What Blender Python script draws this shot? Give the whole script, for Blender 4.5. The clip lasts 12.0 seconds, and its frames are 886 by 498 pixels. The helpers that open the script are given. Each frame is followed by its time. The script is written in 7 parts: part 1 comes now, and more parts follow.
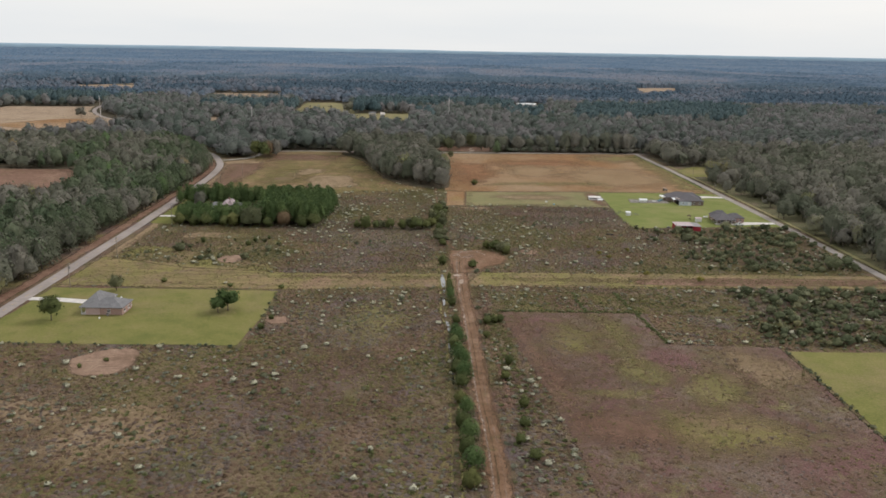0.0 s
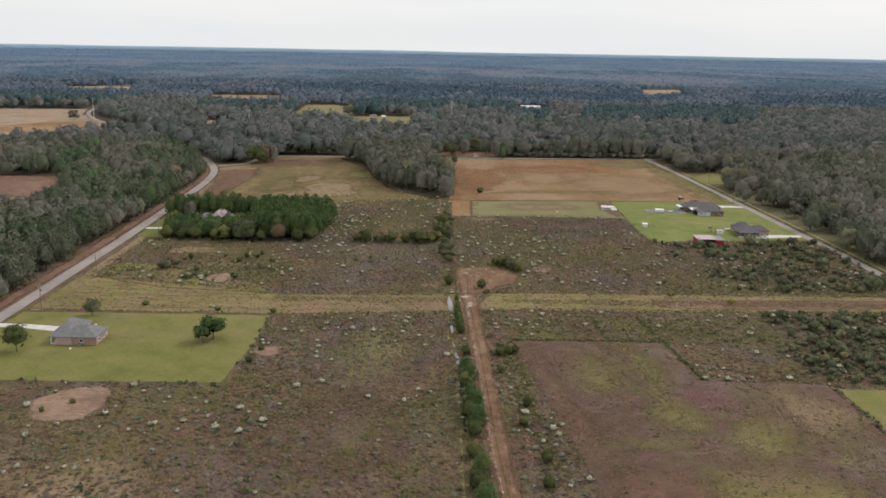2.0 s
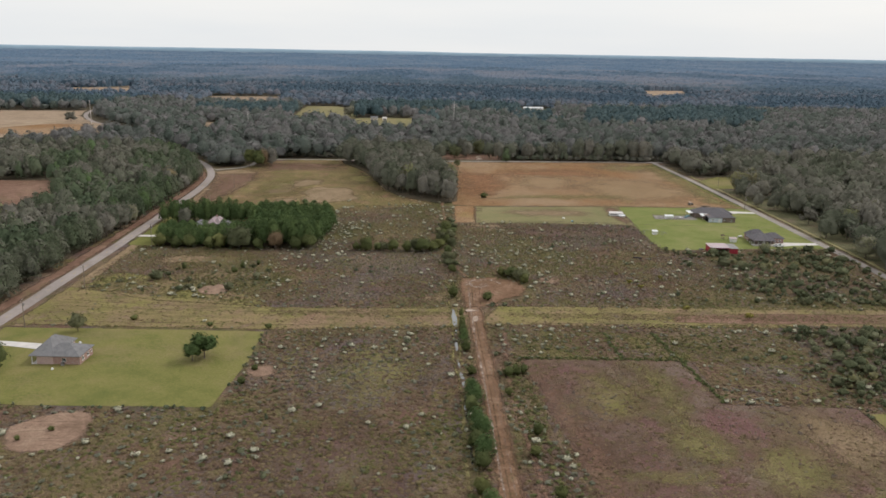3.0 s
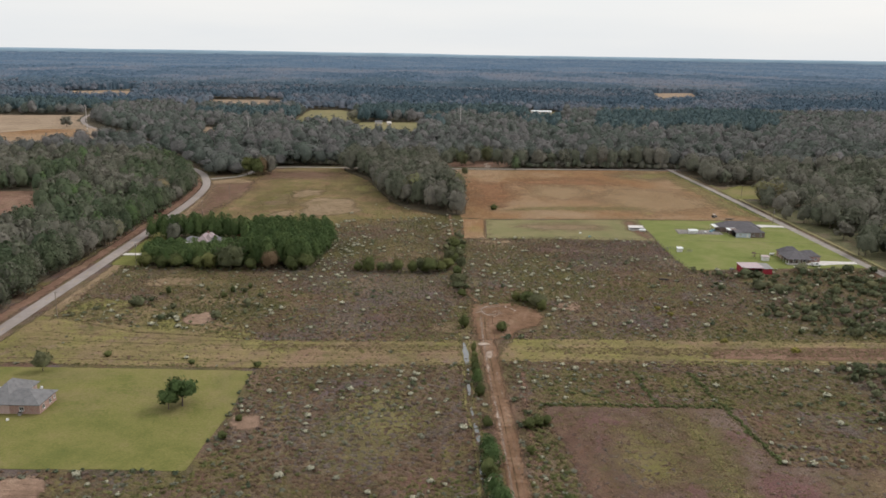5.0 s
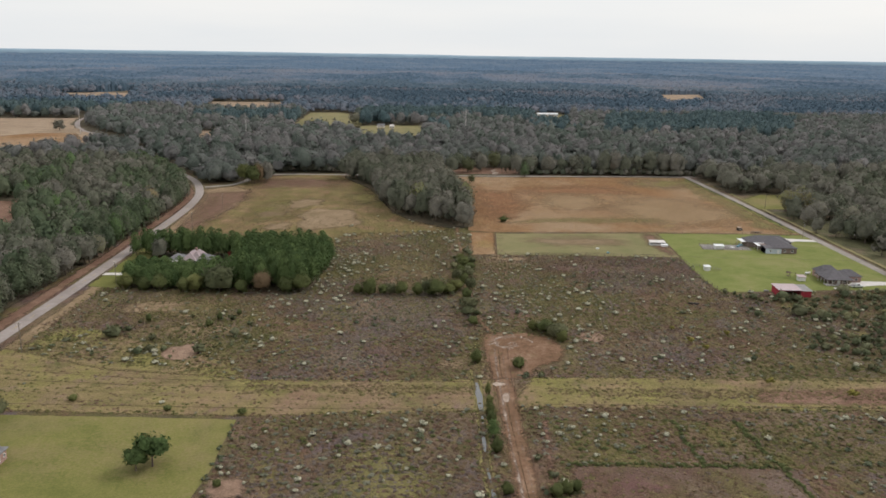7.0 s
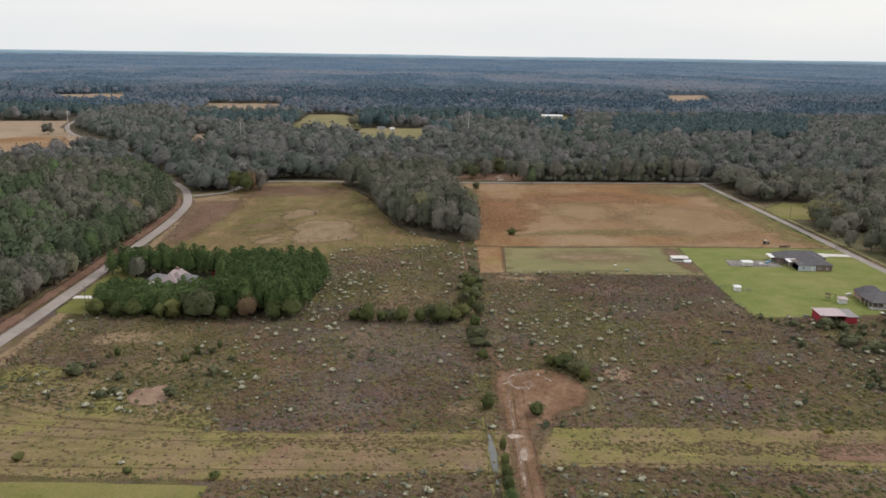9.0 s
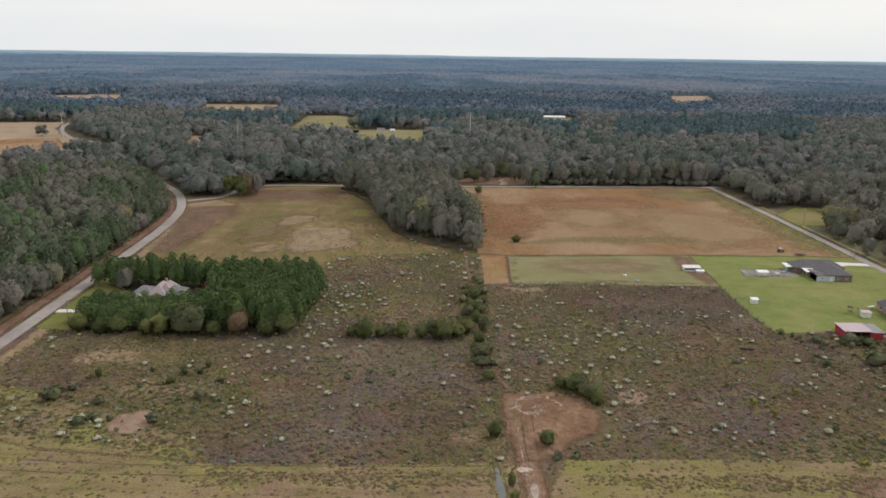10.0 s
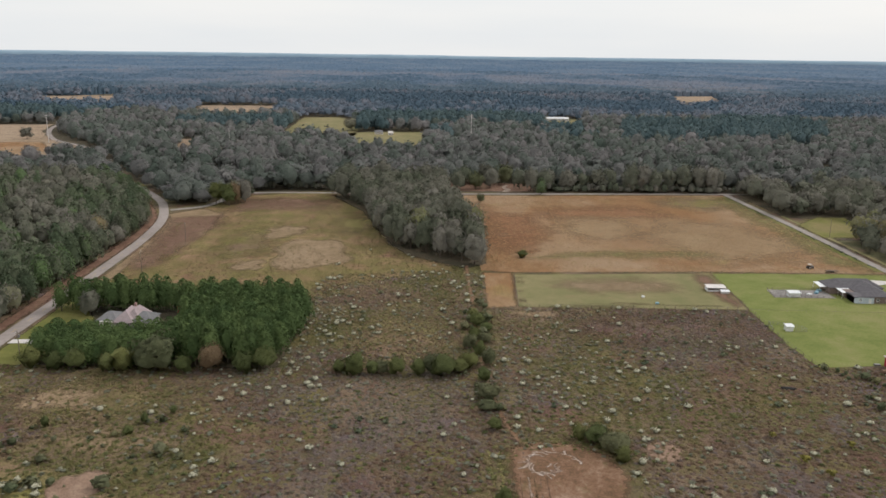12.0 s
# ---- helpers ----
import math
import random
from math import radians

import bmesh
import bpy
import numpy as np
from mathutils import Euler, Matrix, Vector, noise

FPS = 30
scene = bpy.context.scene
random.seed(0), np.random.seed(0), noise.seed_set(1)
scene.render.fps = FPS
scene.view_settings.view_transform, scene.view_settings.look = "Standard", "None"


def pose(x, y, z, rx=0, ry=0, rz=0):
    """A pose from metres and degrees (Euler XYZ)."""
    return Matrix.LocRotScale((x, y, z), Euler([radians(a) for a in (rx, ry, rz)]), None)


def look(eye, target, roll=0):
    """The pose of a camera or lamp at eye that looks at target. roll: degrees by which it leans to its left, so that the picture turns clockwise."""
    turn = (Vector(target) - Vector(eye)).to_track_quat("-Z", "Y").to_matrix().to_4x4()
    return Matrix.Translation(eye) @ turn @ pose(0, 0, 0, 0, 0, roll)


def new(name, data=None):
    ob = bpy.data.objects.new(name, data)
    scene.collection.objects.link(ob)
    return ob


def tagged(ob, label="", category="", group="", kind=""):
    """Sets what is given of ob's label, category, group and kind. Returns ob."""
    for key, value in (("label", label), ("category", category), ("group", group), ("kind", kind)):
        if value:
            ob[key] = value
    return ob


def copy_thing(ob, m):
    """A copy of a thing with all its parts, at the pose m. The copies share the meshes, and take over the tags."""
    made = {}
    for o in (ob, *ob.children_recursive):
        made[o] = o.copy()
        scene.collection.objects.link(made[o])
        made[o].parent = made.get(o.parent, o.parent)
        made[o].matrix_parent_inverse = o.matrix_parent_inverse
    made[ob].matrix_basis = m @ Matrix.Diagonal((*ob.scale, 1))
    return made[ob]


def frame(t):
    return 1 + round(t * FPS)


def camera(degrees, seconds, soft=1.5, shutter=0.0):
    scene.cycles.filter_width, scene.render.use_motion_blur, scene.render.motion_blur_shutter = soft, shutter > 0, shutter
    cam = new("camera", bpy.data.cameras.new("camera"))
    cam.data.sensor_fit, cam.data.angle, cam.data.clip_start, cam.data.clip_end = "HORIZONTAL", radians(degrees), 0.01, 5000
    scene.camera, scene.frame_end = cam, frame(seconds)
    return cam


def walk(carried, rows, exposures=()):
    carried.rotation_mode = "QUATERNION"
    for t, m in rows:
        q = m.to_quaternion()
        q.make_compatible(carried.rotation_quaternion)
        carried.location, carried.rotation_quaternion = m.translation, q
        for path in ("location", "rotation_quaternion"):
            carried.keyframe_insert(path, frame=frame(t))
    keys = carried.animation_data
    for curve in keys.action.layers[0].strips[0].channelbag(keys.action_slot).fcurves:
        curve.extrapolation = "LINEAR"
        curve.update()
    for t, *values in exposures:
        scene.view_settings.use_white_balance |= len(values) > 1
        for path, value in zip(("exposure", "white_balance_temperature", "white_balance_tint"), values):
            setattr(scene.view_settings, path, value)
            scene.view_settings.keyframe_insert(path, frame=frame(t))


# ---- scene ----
cam = camera(58.0, 12.0, soft=1.6)
# seconds, place in metres, tilt, lean and heading in degrees
ROUTE = [
    (0, 2.08, -22.51, 99.96, 75.921, 1.005, -0.030),
    (0.5, 1.39, -15.22, 100.00, 75.930, 1.005, -0.024),
    (1, 0.70, -7.62, 100.03, 75.948, 1.011, -0.012),
    (1.5, 0.00, 0.00, 100.00, 75.966, 1.028, 0.000),
    (2, -0.69, 7.88, 100.10, 75.994, 1.031, 0.019),
    (2.5, -1.29, 15.74, 100.25, 76.010, 1.027, 0.038),
    (3, -1.82, 24.00, 100.45, 76.034, 1.009, 0.109),
    (3.5, -2.26, 32.49, 100.69, 76.072, 0.988, 0.213),
    (5.5, -4.47, 66.05, 101.25, 76.162, 0.889, 0.533),
    (6, -5.19, 74.47, 101.34, 76.160, 0.879, 0.577),
    (6.5, -5.90, 82.97, 101.53, 76.190, 0.872, 0.616),
    (7, -6.63, 91.29, 101.71, 76.207, 0.875, 0.661),
    (9, -8.86, 126.77, 101.58, 76.229, 0.790, 0.725),
    (9.5, -9.45, 135.73, 101.72, 76.241, 0.784, 0.745),
    (10, -9.97, 144.27, 101.79, 76.242, 0.780, 0.748),
    (10.5, -10.52, 153.37, 101.81, 76.244, 0.762, 0.749),
    (11, -10.71, 162.24, 101.78, 76.255, 0.750, 0.749),
    (11.5, -10.58, 170.91, 101.70, 76.258, 0.749, 0.742),
    (12, -10.47, 179.50, 101.50, 76.243, 0.757, 0.754),
]
walk(cam, [(t, pose(x, y, z, 0, 0, head) @ pose(0, 0, 0, tilt, 0, 0) @ pose(0, 0, 0, 0, 0, lean)) for t, x, y, z, tilt, lean, head in ROUTE])

from mathutils.geometry import tessellate_polygon

# ---- daylight: thin bright cloud, a veiled sun from the east ----
SUN_EL, SUN_AZ = 42, 62
world = bpy.data.worlds.new("world")
scene.world = world
world.use_nodes = True
wn = world.node_tree
wbg = wn.nodes["Background"]
sky = wn.nodes.new("ShaderNodeTexSky")
sky.sky_type, sky.sun_disc = "NISHITA", False
sky.sun_elevation, sky.sun_rotation, sky.dust_density = radians(SUN_EL), radians(SUN_AZ), 4.0
dim = wn.nodes.new("ShaderNodeVectorMath")
dim.operation = "SCALE"
dim.inputs["Scale"].default_value = 0.10
wn.links.new(sky.outputs[0], dim.inputs[0])
wco = wn.nodes.new("ShaderNodeTexCoord")
wmap = wn.nodes.new("ShaderNodeMapping")
wmap.inputs["Scale"].default_value = (1.2, 1.2, 9.0)
wn.links.new(wco.outputs["Generated"], wmap.inputs[0])
wno = wn.nodes.new("ShaderNodeTexNoise")
wno.inputs["Scale"].default_value, wno.inputs["Detail"].default_value = 1.6, 5.0
wn.links.new(wmap.outputs[0], wno.inputs[0])
wra = wn.nodes.new("ShaderNodeValToRGB")
wra.color_ramp.elements[0].position, wra.color_ramp.elements[0].color = 0.32, (0.90, 0.93, 0.955, 1)
wra.color_ramp.elements[1].position, wra.color_ramp.elements[1].color = 0.66, (1.0, 1.0, 0.99, 1)
wn.links.new(wno.outputs[0], wra.inputs[0])
wmx = wn.nodes.new("ShaderNodeMix")
wmx.data_type = "RGBA"
wmx.inputs[0].default_value = 0.86
wn.links.new(dim.outputs[0], wmx.inputs[6])
wn.links.new(wra.outputs[0], wmx.inputs[7])
wn.links.new(wmx.outputs[2], wbg.inputs[0])
wbg.inputs[1].default_value = 1.0

sun_data = bpy.data.lights.new("sun", "SUN")
sun_data.energy, sun_data.angle, sun_data.color = 1.4, radians(10), (1.0, 0.965, 0.94)
sun_dir = Vector((math.sin(radians(SUN_AZ)) * math.cos(radians(SUN_EL)), math.cos(radians(SUN_AZ)) * math.cos(radians(SUN_EL)), math.sin(radians(SUN_EL))))
sun = new("sun", sun_data)
sun.matrix_world = look(sun_dir * 300, (0, 0, 0))
scene.view_settings.exposure = 0.0


# ---- materials ----
def shader(name, rough=0.9):
    m = bpy.data.materials.new(name)
    m.use_nodes = True
    b = m.node_tree.nodes["Principled BSDF"]
    b.inputs["Roughness"].default_value = rough
    b.inputs["Specular IOR Level"].default_value = 0.25
    return m, m.node_tree, b


def noise_of(nt, scale, detail=4.0, rough=0.6, coord="Object", stretch=None, dist=0.0):
    co = nt.nodes.new("ShaderNodeTexCoord")
    n = nt.nodes.new("ShaderNodeTexNoise")
    n.inputs["Scale"].default_value, n.inputs["Detail"].default_value = scale, detail
    n.inputs["Roughness"].default_value, n.inputs["Distortion"].default_value = rough, dist
    src = co.outputs[coord]
    if stretch:
        mp = nt.nodes.new("ShaderNodeMapping")
        mp.inputs["Scale"].default_value = stretch
        nt.links.new(src, mp.inputs[0])
        src = mp.outputs[0]
    nt.links.new(src, n.inputs[0])
    return n.outputs[0]


def calc(nt, op, a, b=0.0, clamp=False):
    n = nt.nodes.new("ShaderNodeMath")
    n.operation, n.use_clamp = op, clamp
    for i, v in enumerate((a, b)):
        if isinstance(v, (int, float)):
            n.inputs[i].default_value = v
        else:
            nt.links.new(v, n.inputs[i])
    return n.outputs[0]


def spread(nt, v, lo=0.36, hi=0.64):
    n = nt.nodes.new("ShaderNodeMapRange")
    n.inputs[1].default_value, n.inputs[2].default_value = lo, hi
    nt.links.new(v, n.inputs[0])
    return n.outputs[0]


def ramp(nt, fac, stops):
    n = nt.nodes.new("ShaderNodeValToRGB")
    e = n.color_ramp.elements
    while len(e) < len(stops):
        e.new(0.5)
    for k, (p, c) in enumerate(stops):
        e[k].position, e[k].color = p, (*c, 1)
    nt.links.new(fac, n.inputs[0])
    return n.outputs[0]


def blend(nt, fac, a, b, mode="MIX"):
    n = nt.nodes.new("ShaderNodeMix")
    n.data_type, n.blend_type = "RGBA", mode
    for i, v in ((0, fac), (6, a), (7, b)):
        if isinstance(v, (int, float)):
            n.inputs[i].default_value = v
        elif isinstance(v, tuple):
            n.inputs[i].default_value = (*v, 1)
        else:
            nt.links.new(v, n.inputs[i])
    return n.outputs[2]


def bumpy(nt, b, height, dist, strength=1.0):
    n = nt.nodes.new("ShaderNodeBump")
    n.inputs["Distance"].default_value, n.inputs["Strength"].default_value = dist, strength
    nt.links.new(height, n.inputs["Height"])
    nt.links.new(n.outputs[0], b.inputs["Normal"])


def turf(name, main, patch=(), scales=(0.035, 0.22, 1.6), bump=0.25, patch_scale=0.06, cover=0.62, streak=None, specks=0.30, extra=()):
    """Ground cover: main stops blended at three sizes, patches of other growth, and fine light and dark blades."""
    m, nt, b = shader(name, 0.97)
    b.inputs["Specular IOR Level"].default_value = 0.1
    big = noise_of(nt, scales[0], 5, 0.6, dist=0.6)
    mid = noise_of(nt, scales[1], 6, 0.65, stretch=streak)
    fine = noise_of(nt, scales[2], 5, 0.75)
    v = calc(nt, "ADD", calc(nt, "MULTIPLY", big, 0.36), calc(nt, "ADD", calc(nt, "MULTIPLY", mid, 0.36), calc(nt, "MULTIPLY", fine, 0.28)))
    col = ramp(nt, spread(nt, v, 0.415, 0.585), main)
    layers = [(patch, patch_scale, cover)] if patch else []
    for k, (stops, sc, cov) in enumerate([*layers, *extra]):
        pn = noise_of(nt, sc, 6, 0.66, dist=0.5, stretch=(1.0 + 0.13 * k, 1.0, 1.0 + k))
        pf = spread(nt, calc(nt, "ADD", calc(nt, "MULTIPLY", pn, 0.72), calc(nt, "MULTIPLY", fine, 0.28)), cov - 0.06, cov + 0.05)
        col = blend(nt, pf, col, ramp(nt, spread(nt, mid), stops))
    if specks:
        sp = noise_of(nt, scales[2] * 1.7, 3, 0.8)
        lo, hi = 1 - specks, 1 + specks * 0.9
        col = blend(nt, 1.0, col, ramp(nt, spread(nt, sp, 0.38, 0.62), [(0, (lo, lo, lo)), (1, (hi, hi, hi))]), "MULTIPLY")
    nt.links.new(col, b.inputs["Base Color"])
    bumpy(nt, b, calc(nt, "ADD", fine, calc(nt, "MULTIPLY", mid, 0.8)), bump)
    return m


def plain(name, col, rough=0.7, vary=0.25, scale=0.9, metal=0.0, bump=0.01):
    """A painted, rendered or metal surface with dirt at two sizes."""
    m, nt, b = shader(name, rough)
    b.inputs["Metallic"].default_value = metal
    a, c = noise_of(nt, scale, 5), noise_of(nt, scale * 7, 4)
    v = calc(nt, "ADD", calc(nt, "MULTIPLY", a, 0.6), calc(nt, "MULTIPLY", c, 0.4))
    dark = tuple(x * (1 - vary) for x in col)
    lite = tuple(min(1, x * (1 + vary * 0.6)) for x in col)
    nt.links.new(ramp(nt, spread(nt, v), [(0, dark), (0.5, col), (1, lite)]), b.inputs["Base Color"])
    bumpy(nt, b, c, bump)
    return m


def leafy(name, stops, grow=None, rough=0.85, solo=True):
    """Foliage: each plant has its own shade (stored tint or the object's own), each clump of leaves another."""
    m, nt, b = shader(name, rough)
    b.inputs["Specular IOR Level"].default_value = 0.12
    geo, obi = nt.nodes.new("ShaderNodeNewGeometry"), nt.nodes.new("ShaderNodeObjectInfo")
    at = nt.nodes.new("ShaderNodeAttribute")
    at.attribute_name = "tint"
    own = at.outputs["Fac"]
    if solo:
        single = calc(nt, "LESS_THAN", own, 0.0005)
        own = calc(nt, "ADD", own, calc(nt, "MULTIPLY", single, obi.outputs["Random"]))
    v = calc(nt, "ADD", calc(nt, "MULTIPLY", own, 0.82), calc(nt, "MULTIPLY", geo.outputs["Random Per Island"], 0.18))
    col = ramp(nt, v, stops)
    spots = []
    for scale, detail in ((0.34, 3), (1.1, 4)):
        n = nt.nodes.new("ShaderNodeTexNoise")
        n.inputs["Scale"].default_value, n.inputs["Detail"].default_value, n.inputs["Roughness"].default_value = scale, detail, 0.7
        nt.links.new(geo.outputs["Position"], n.inputs[0])
        spots.append(n.outputs[0])
    fine = calc(nt, "ADD", calc(nt, "MULTIPLY", spots[0], 0.45), calc(nt, "MULTIPLY", spots[1], 0.55))
    shade = ramp(nt, spread(nt, fine, 0.36, 0.64), [(0, (0.76, 0.76, 0.78)), (1, (1.22, 1.21, 1.18))])
    col = blend(nt, 1.0, col, shade, "MULTIPLY")
    bumpy(nt, b, fine, 0.6)
    if grow:
        bl = nt.nodes.new("ShaderNodeAttribute")
        bl.attribute_name = "bloom"
        col = blend(nt, bl.outputs["Fac"], col, grow)
    nt.links.new(col, b.inputs["Base Color"])
    through_leaf = nt.nodes.new("ShaderNodeBsdfTranslucent")
    nt.links.new(col, through_leaf.inputs[0])
    both = nt.nodes.new("ShaderNodeMixShader")
    both.inputs[0].default_value = 0.26
    nt.links.new(b.outputs[0], both.inputs[1])
    nt.links.new(through_leaf.outputs[0], both.inputs[2])
    nt.links.new(both.outputs[0], nt.nodes["Material Output"].inputs[0])
    return m


def feather(m, wide=False):
    """The same ground cover, thinning out in a ragged edge; wide: scattered over many metres."""
    f = m.copy()
    f.name = m.name + ("_scattered" if wide else "_ragged")
    nt = f.node_tree
    at = nt.nodes.new("ShaderNodeAttribute")
    at.attribute_name = "edge"
    n1, n2 = noise_of(nt, 0.07 if wide else 0.35, 7, 0.72), noise_of(nt, 0.9 if wide else 2.2, 4, 0.7)
    rag = calc(nt, "ADD", calc(nt, "MULTIPLY", n1, 2.6 if wide else 1.1), calc(nt, "MULTIPLY", n2, 1.2 if wide else 0.7))
    a = calc(nt, "SUBTRACT", calc(nt, "ADD", calc(nt, "MULTIPLY", at.outputs["Fac"], 2.0), rag), 3.0 if wide else 1.9)
    al = spread(nt, a, -0.22, 0.22)
    if wide:
        al = calc(nt, "MULTIPLY", spread(nt, a, -0.5, 0.7), 0.8)
    clear = nt.nodes.new("ShaderNodeBsdfTransparent")
    mx = nt.nodes.new("ShaderNodeMixShader")
    nt.links.new(al, mx.inputs[0])
    nt.links.new(clear.outputs[0], mx.inputs[1])
    nt.links.new(nt.nodes["Principled BSDF"].outputs[0], mx.inputs[2])
    nt.links.new(mx.outputs[0], nt.nodes["Material Output"].inputs[0])
    return f


M_GROUND = turf("dry_meadow", [(0, (0.064, 0.053, 0.028)), (0.28, (0.092, 0.073, 0.044)), (0.52, (0.114, 0.082, 0.060)), (0.78, (0.138, 0.099, 0.073)), (1, (0.193, 0.139, 0.094))],
                [(0, (0.078, 0.073, 0.028)), (1, (0.130, 0.114, 0.046))], patch_scale=0.022, cover=0.505, specks=0.48, scales=(0.016, 0.16, 1.5),
                extra=(([(0, (0.104, 0.077, 0.078)), (1, (0.142, 0.107, 0.112))], 0.035, 0.555), ([(0, (0.120, 0.065, 0.047)), (1, (0.168, 0.099, 0.073))], 0.03, 0.545), ([(0, (0.123, 0.105, 0.036)), (1, (0.174, 0.145, 0.059))], 0.05, 0.56), ([(0, (0.162, 0.114, 0.074)), (1, (0.207, 0.145, 0.097))], 0.024, 0.565)))
M_WOODFLOOR = turf("leaf_litter", [(0, (0.06, 0.055, 0.036)), (0.5, (0.10, 0.082, 0.055)), (1, (0.15, 0.115, 0.075))])
M_LAWN = turf("mown_lawn", [(0, (0.135, 0.140, 0.040)), (0.5, (0.178, 0.170, 0.054)), (1, (0.22, 0.188, 0.074))], [(0, (0.20, 0.165, 0.075)), (1, (0.23, 0.185, 0.085))],
              scales=(0.02, 0.09, 0.9), bump=0.03, cover=0.565, specks=0.12, patch_scale=0.022, extra=(([(0, (0.110, 0.125, 0.036)), (1, (0.140, 0.145, 0.042))], 0.018, 0.56),))
M_LAWN_E = turf("green_lawn", [(0, (0.140, 0.165, 0.045)), (0.5, (0.180, 0.198, 0.060)), (1, (0.225, 0.215, 0.085))], [(0, (0.21, 0.185, 0.085)), (1, (0.24, 0.20, 0.10))],
                scales=(0.03, 0.12, 0.9), bump=0.03, cover=0.66, specks=0.10)
M_PASTURE = turf("grazed_pasture", [(0, (0.173, 0.165, 0.074)), (0.5, (0.215, 0.190, 0.092)), (1, (0.262, 0.215, 0.116))], [(0, (0.247, 0.175, 0.101)), (1, (0.283, 0.205, 0.124))],
                 scales=(0.025, 0.1, 0.9), bump=0.04, cover=0.62, specks=0.10)
M_NFIELD = turf("sedge_field", [(0, (0.200, 0.118, 0.058)), (0.4, (0.249, 0.149, 0.079)), (0.7, (0.285, 0.179, 0.101)), (1, (0.330, 0.228, 0.135))], [(0, (0.214, 0.172, 0.060)), (1, (0.270, 0.208, 0.081))],
                scales=(0.018, 0.17, 1.0), streak=(1.0, 0.45, 1.0), bump=0.2, cover=0.585, patch_scale=0.03, specks=0.42, extra=(([(0, (0.214, 0.108, 0.047)), (1, (0.265, 0.144, 0.067))], 0.012, 0.515), ([(0, (0.285, 0.189, 0.113)), (1, (0.330, 0.228, 0.144))], 0.010, 0.53)))
M_NWFIELD = turf("rough_field", [(0, (0.129, 0.105, 0.042)), (0.4, (0.185, 0.134, 0.063)), (0.75, (0.232, 0.151, 0.084)), (1, (0.293, 0.185, 0.117))], [(0, (0.140, 0.122, 0.045)), (1, (0.202, 0.160, 0.064))],
                 scales=(0.02, 0.15, 0.9), bump=0.25, cover=0.50, specks=0.44, streak=(1.0, 0.5, 1.0), extra=(([(0, (0.170, 0.093, 0.059)), (1, (0.243, 0.139, 0.092))], 0.05, 0.59), ([(0, (0.248, 0.155, 0.087)), (1, (0.316, 0.206, 0.126))], 0.04, 0.60)))
M_STRIP = turf("cleared_strip", [(0, (0.144, 0.121, 0.053)), (0.4, (0.202, 0.159, 0.072)), (0.7, (0.239, 0.180, 0.091)), (1, (0.270, 0.186, 0.109))], [(0, (0.212, 0.133, 0.088)), (1, (0.260, 0.174, 0.116))],
               scales=(0.025, 0.16, 1.2), bump=0.2, cover=0.535, streak=(0.3, 1.6, 1), patch_scale=0.03, specks=0.30, extra=(([(0, (0.170, 0.156, 0.051)), (1, (0.250, 0.214, 0.080))], 0.035, 0.535), ([(0, (0.111, 0.106, 0.042)), (1, (0.159, 0.141, 0.058))], 0.06, 0.59), ([(0, (0.180, 0.116, 0.088)), (1, (0.223, 0.151, 0.120))], 0.05, 0.60)))
M_PLOT = turf("cut_plot", [(0, (0.091, 0.060, 0.040)), (0.35, (0.120, 0.076, 0.056)), (0.65, (0.139, 0.087, 0.071)), (1, (0.169, 0.123, 0.092))], [(0, (0.104, 0.087, 0.040)), (1, (0.142, 0.115, 0.057))],
              scales=(0.03, 0.2, 1.4), bump=0.2, cover=0.525, patch_scale=0.035, specks=0.40, extra=(([(0, (0.131, 0.068, 0.062)), (1, (0.169, 0.093, 0.084))], 0.035, 0.525), ([(0, (0.123, 0.117, 0.040)), (1, (0.177, 0.160, 0.062))], 0.05, 0.60), ([(0, (0.154, 0.113, 0.088)), (1, (0.192, 0.144, 0.115))], 0.03, 0.58)))
M_DIRT = turf("red_dirt", [(0, (0.115, 0.070, 0.040)), (0.4, (0.179, 0.103, 0.062)), (0.7, (0.216, 0.127, 0.081)), (1, (0.285, 0.192, 0.131))], [(0, (0.110, 0.092, 0.038)), (1, (0.156, 0.113, 0.054))],
              scales=(0.08, 0.4, 2.2), bump=0.1, cover=0.62, patch_scale=0.16)
M_SAND = turf("pale_sand", [(0, (0.22, 0.155, 0.115)), (0.5, (0.35, 0.27, 0.215)), (1, (0.52, 0.44, 0.38))], scales=(0.15, 0.7, 3.0), bump=0.06)
M_BARE = turf("bare_patch", [(0, (0.19, 0.125, 0.085)), (0.5, (0.26, 0.170, 0.122)), (1, (0.32, 0.225, 0.16))], scales=(0.08, 0.4, 2.0), bump=0.1)
M_ASH = turf("ash", [(0, (0.22, 0.145, 0.105)), (0.5, (0.30, 0.22, 0.17)), (1, (0.46, 0.39, 0.34))], scales=(0.15, 0.8, 2.0), bump=0.1, specks=0.4)
M_TAN = turf("tan_grass", [(0, (0.20, 0.145, 0.080)), (0.5, (0.255, 0.180, 0.110)), (1, (0.30, 0.22, 0.14))], scales=(0.05, 0.3, 1.5), bump=0.1)
M_CROP = turf("harvested_field", [(0, (0.25, 0.185, 0.125)), (0.5, (0.31, 0.225, 0.155)), (1, (0.36, 0.275, 0.195))], scales=(0.01, 0.05, 0.4), bump=0.1)
M_VERGE = turf("red_verge", [(0, (0.150, 0.088, 0.060)), (0.5, (0.205, 0.120, 0.085)), (1, (0.26, 0.165, 0.118))], [(0, (0.15, 0.115, 0.06)), (1, (0.20, 0.145, 0.08))], cover=0.60)
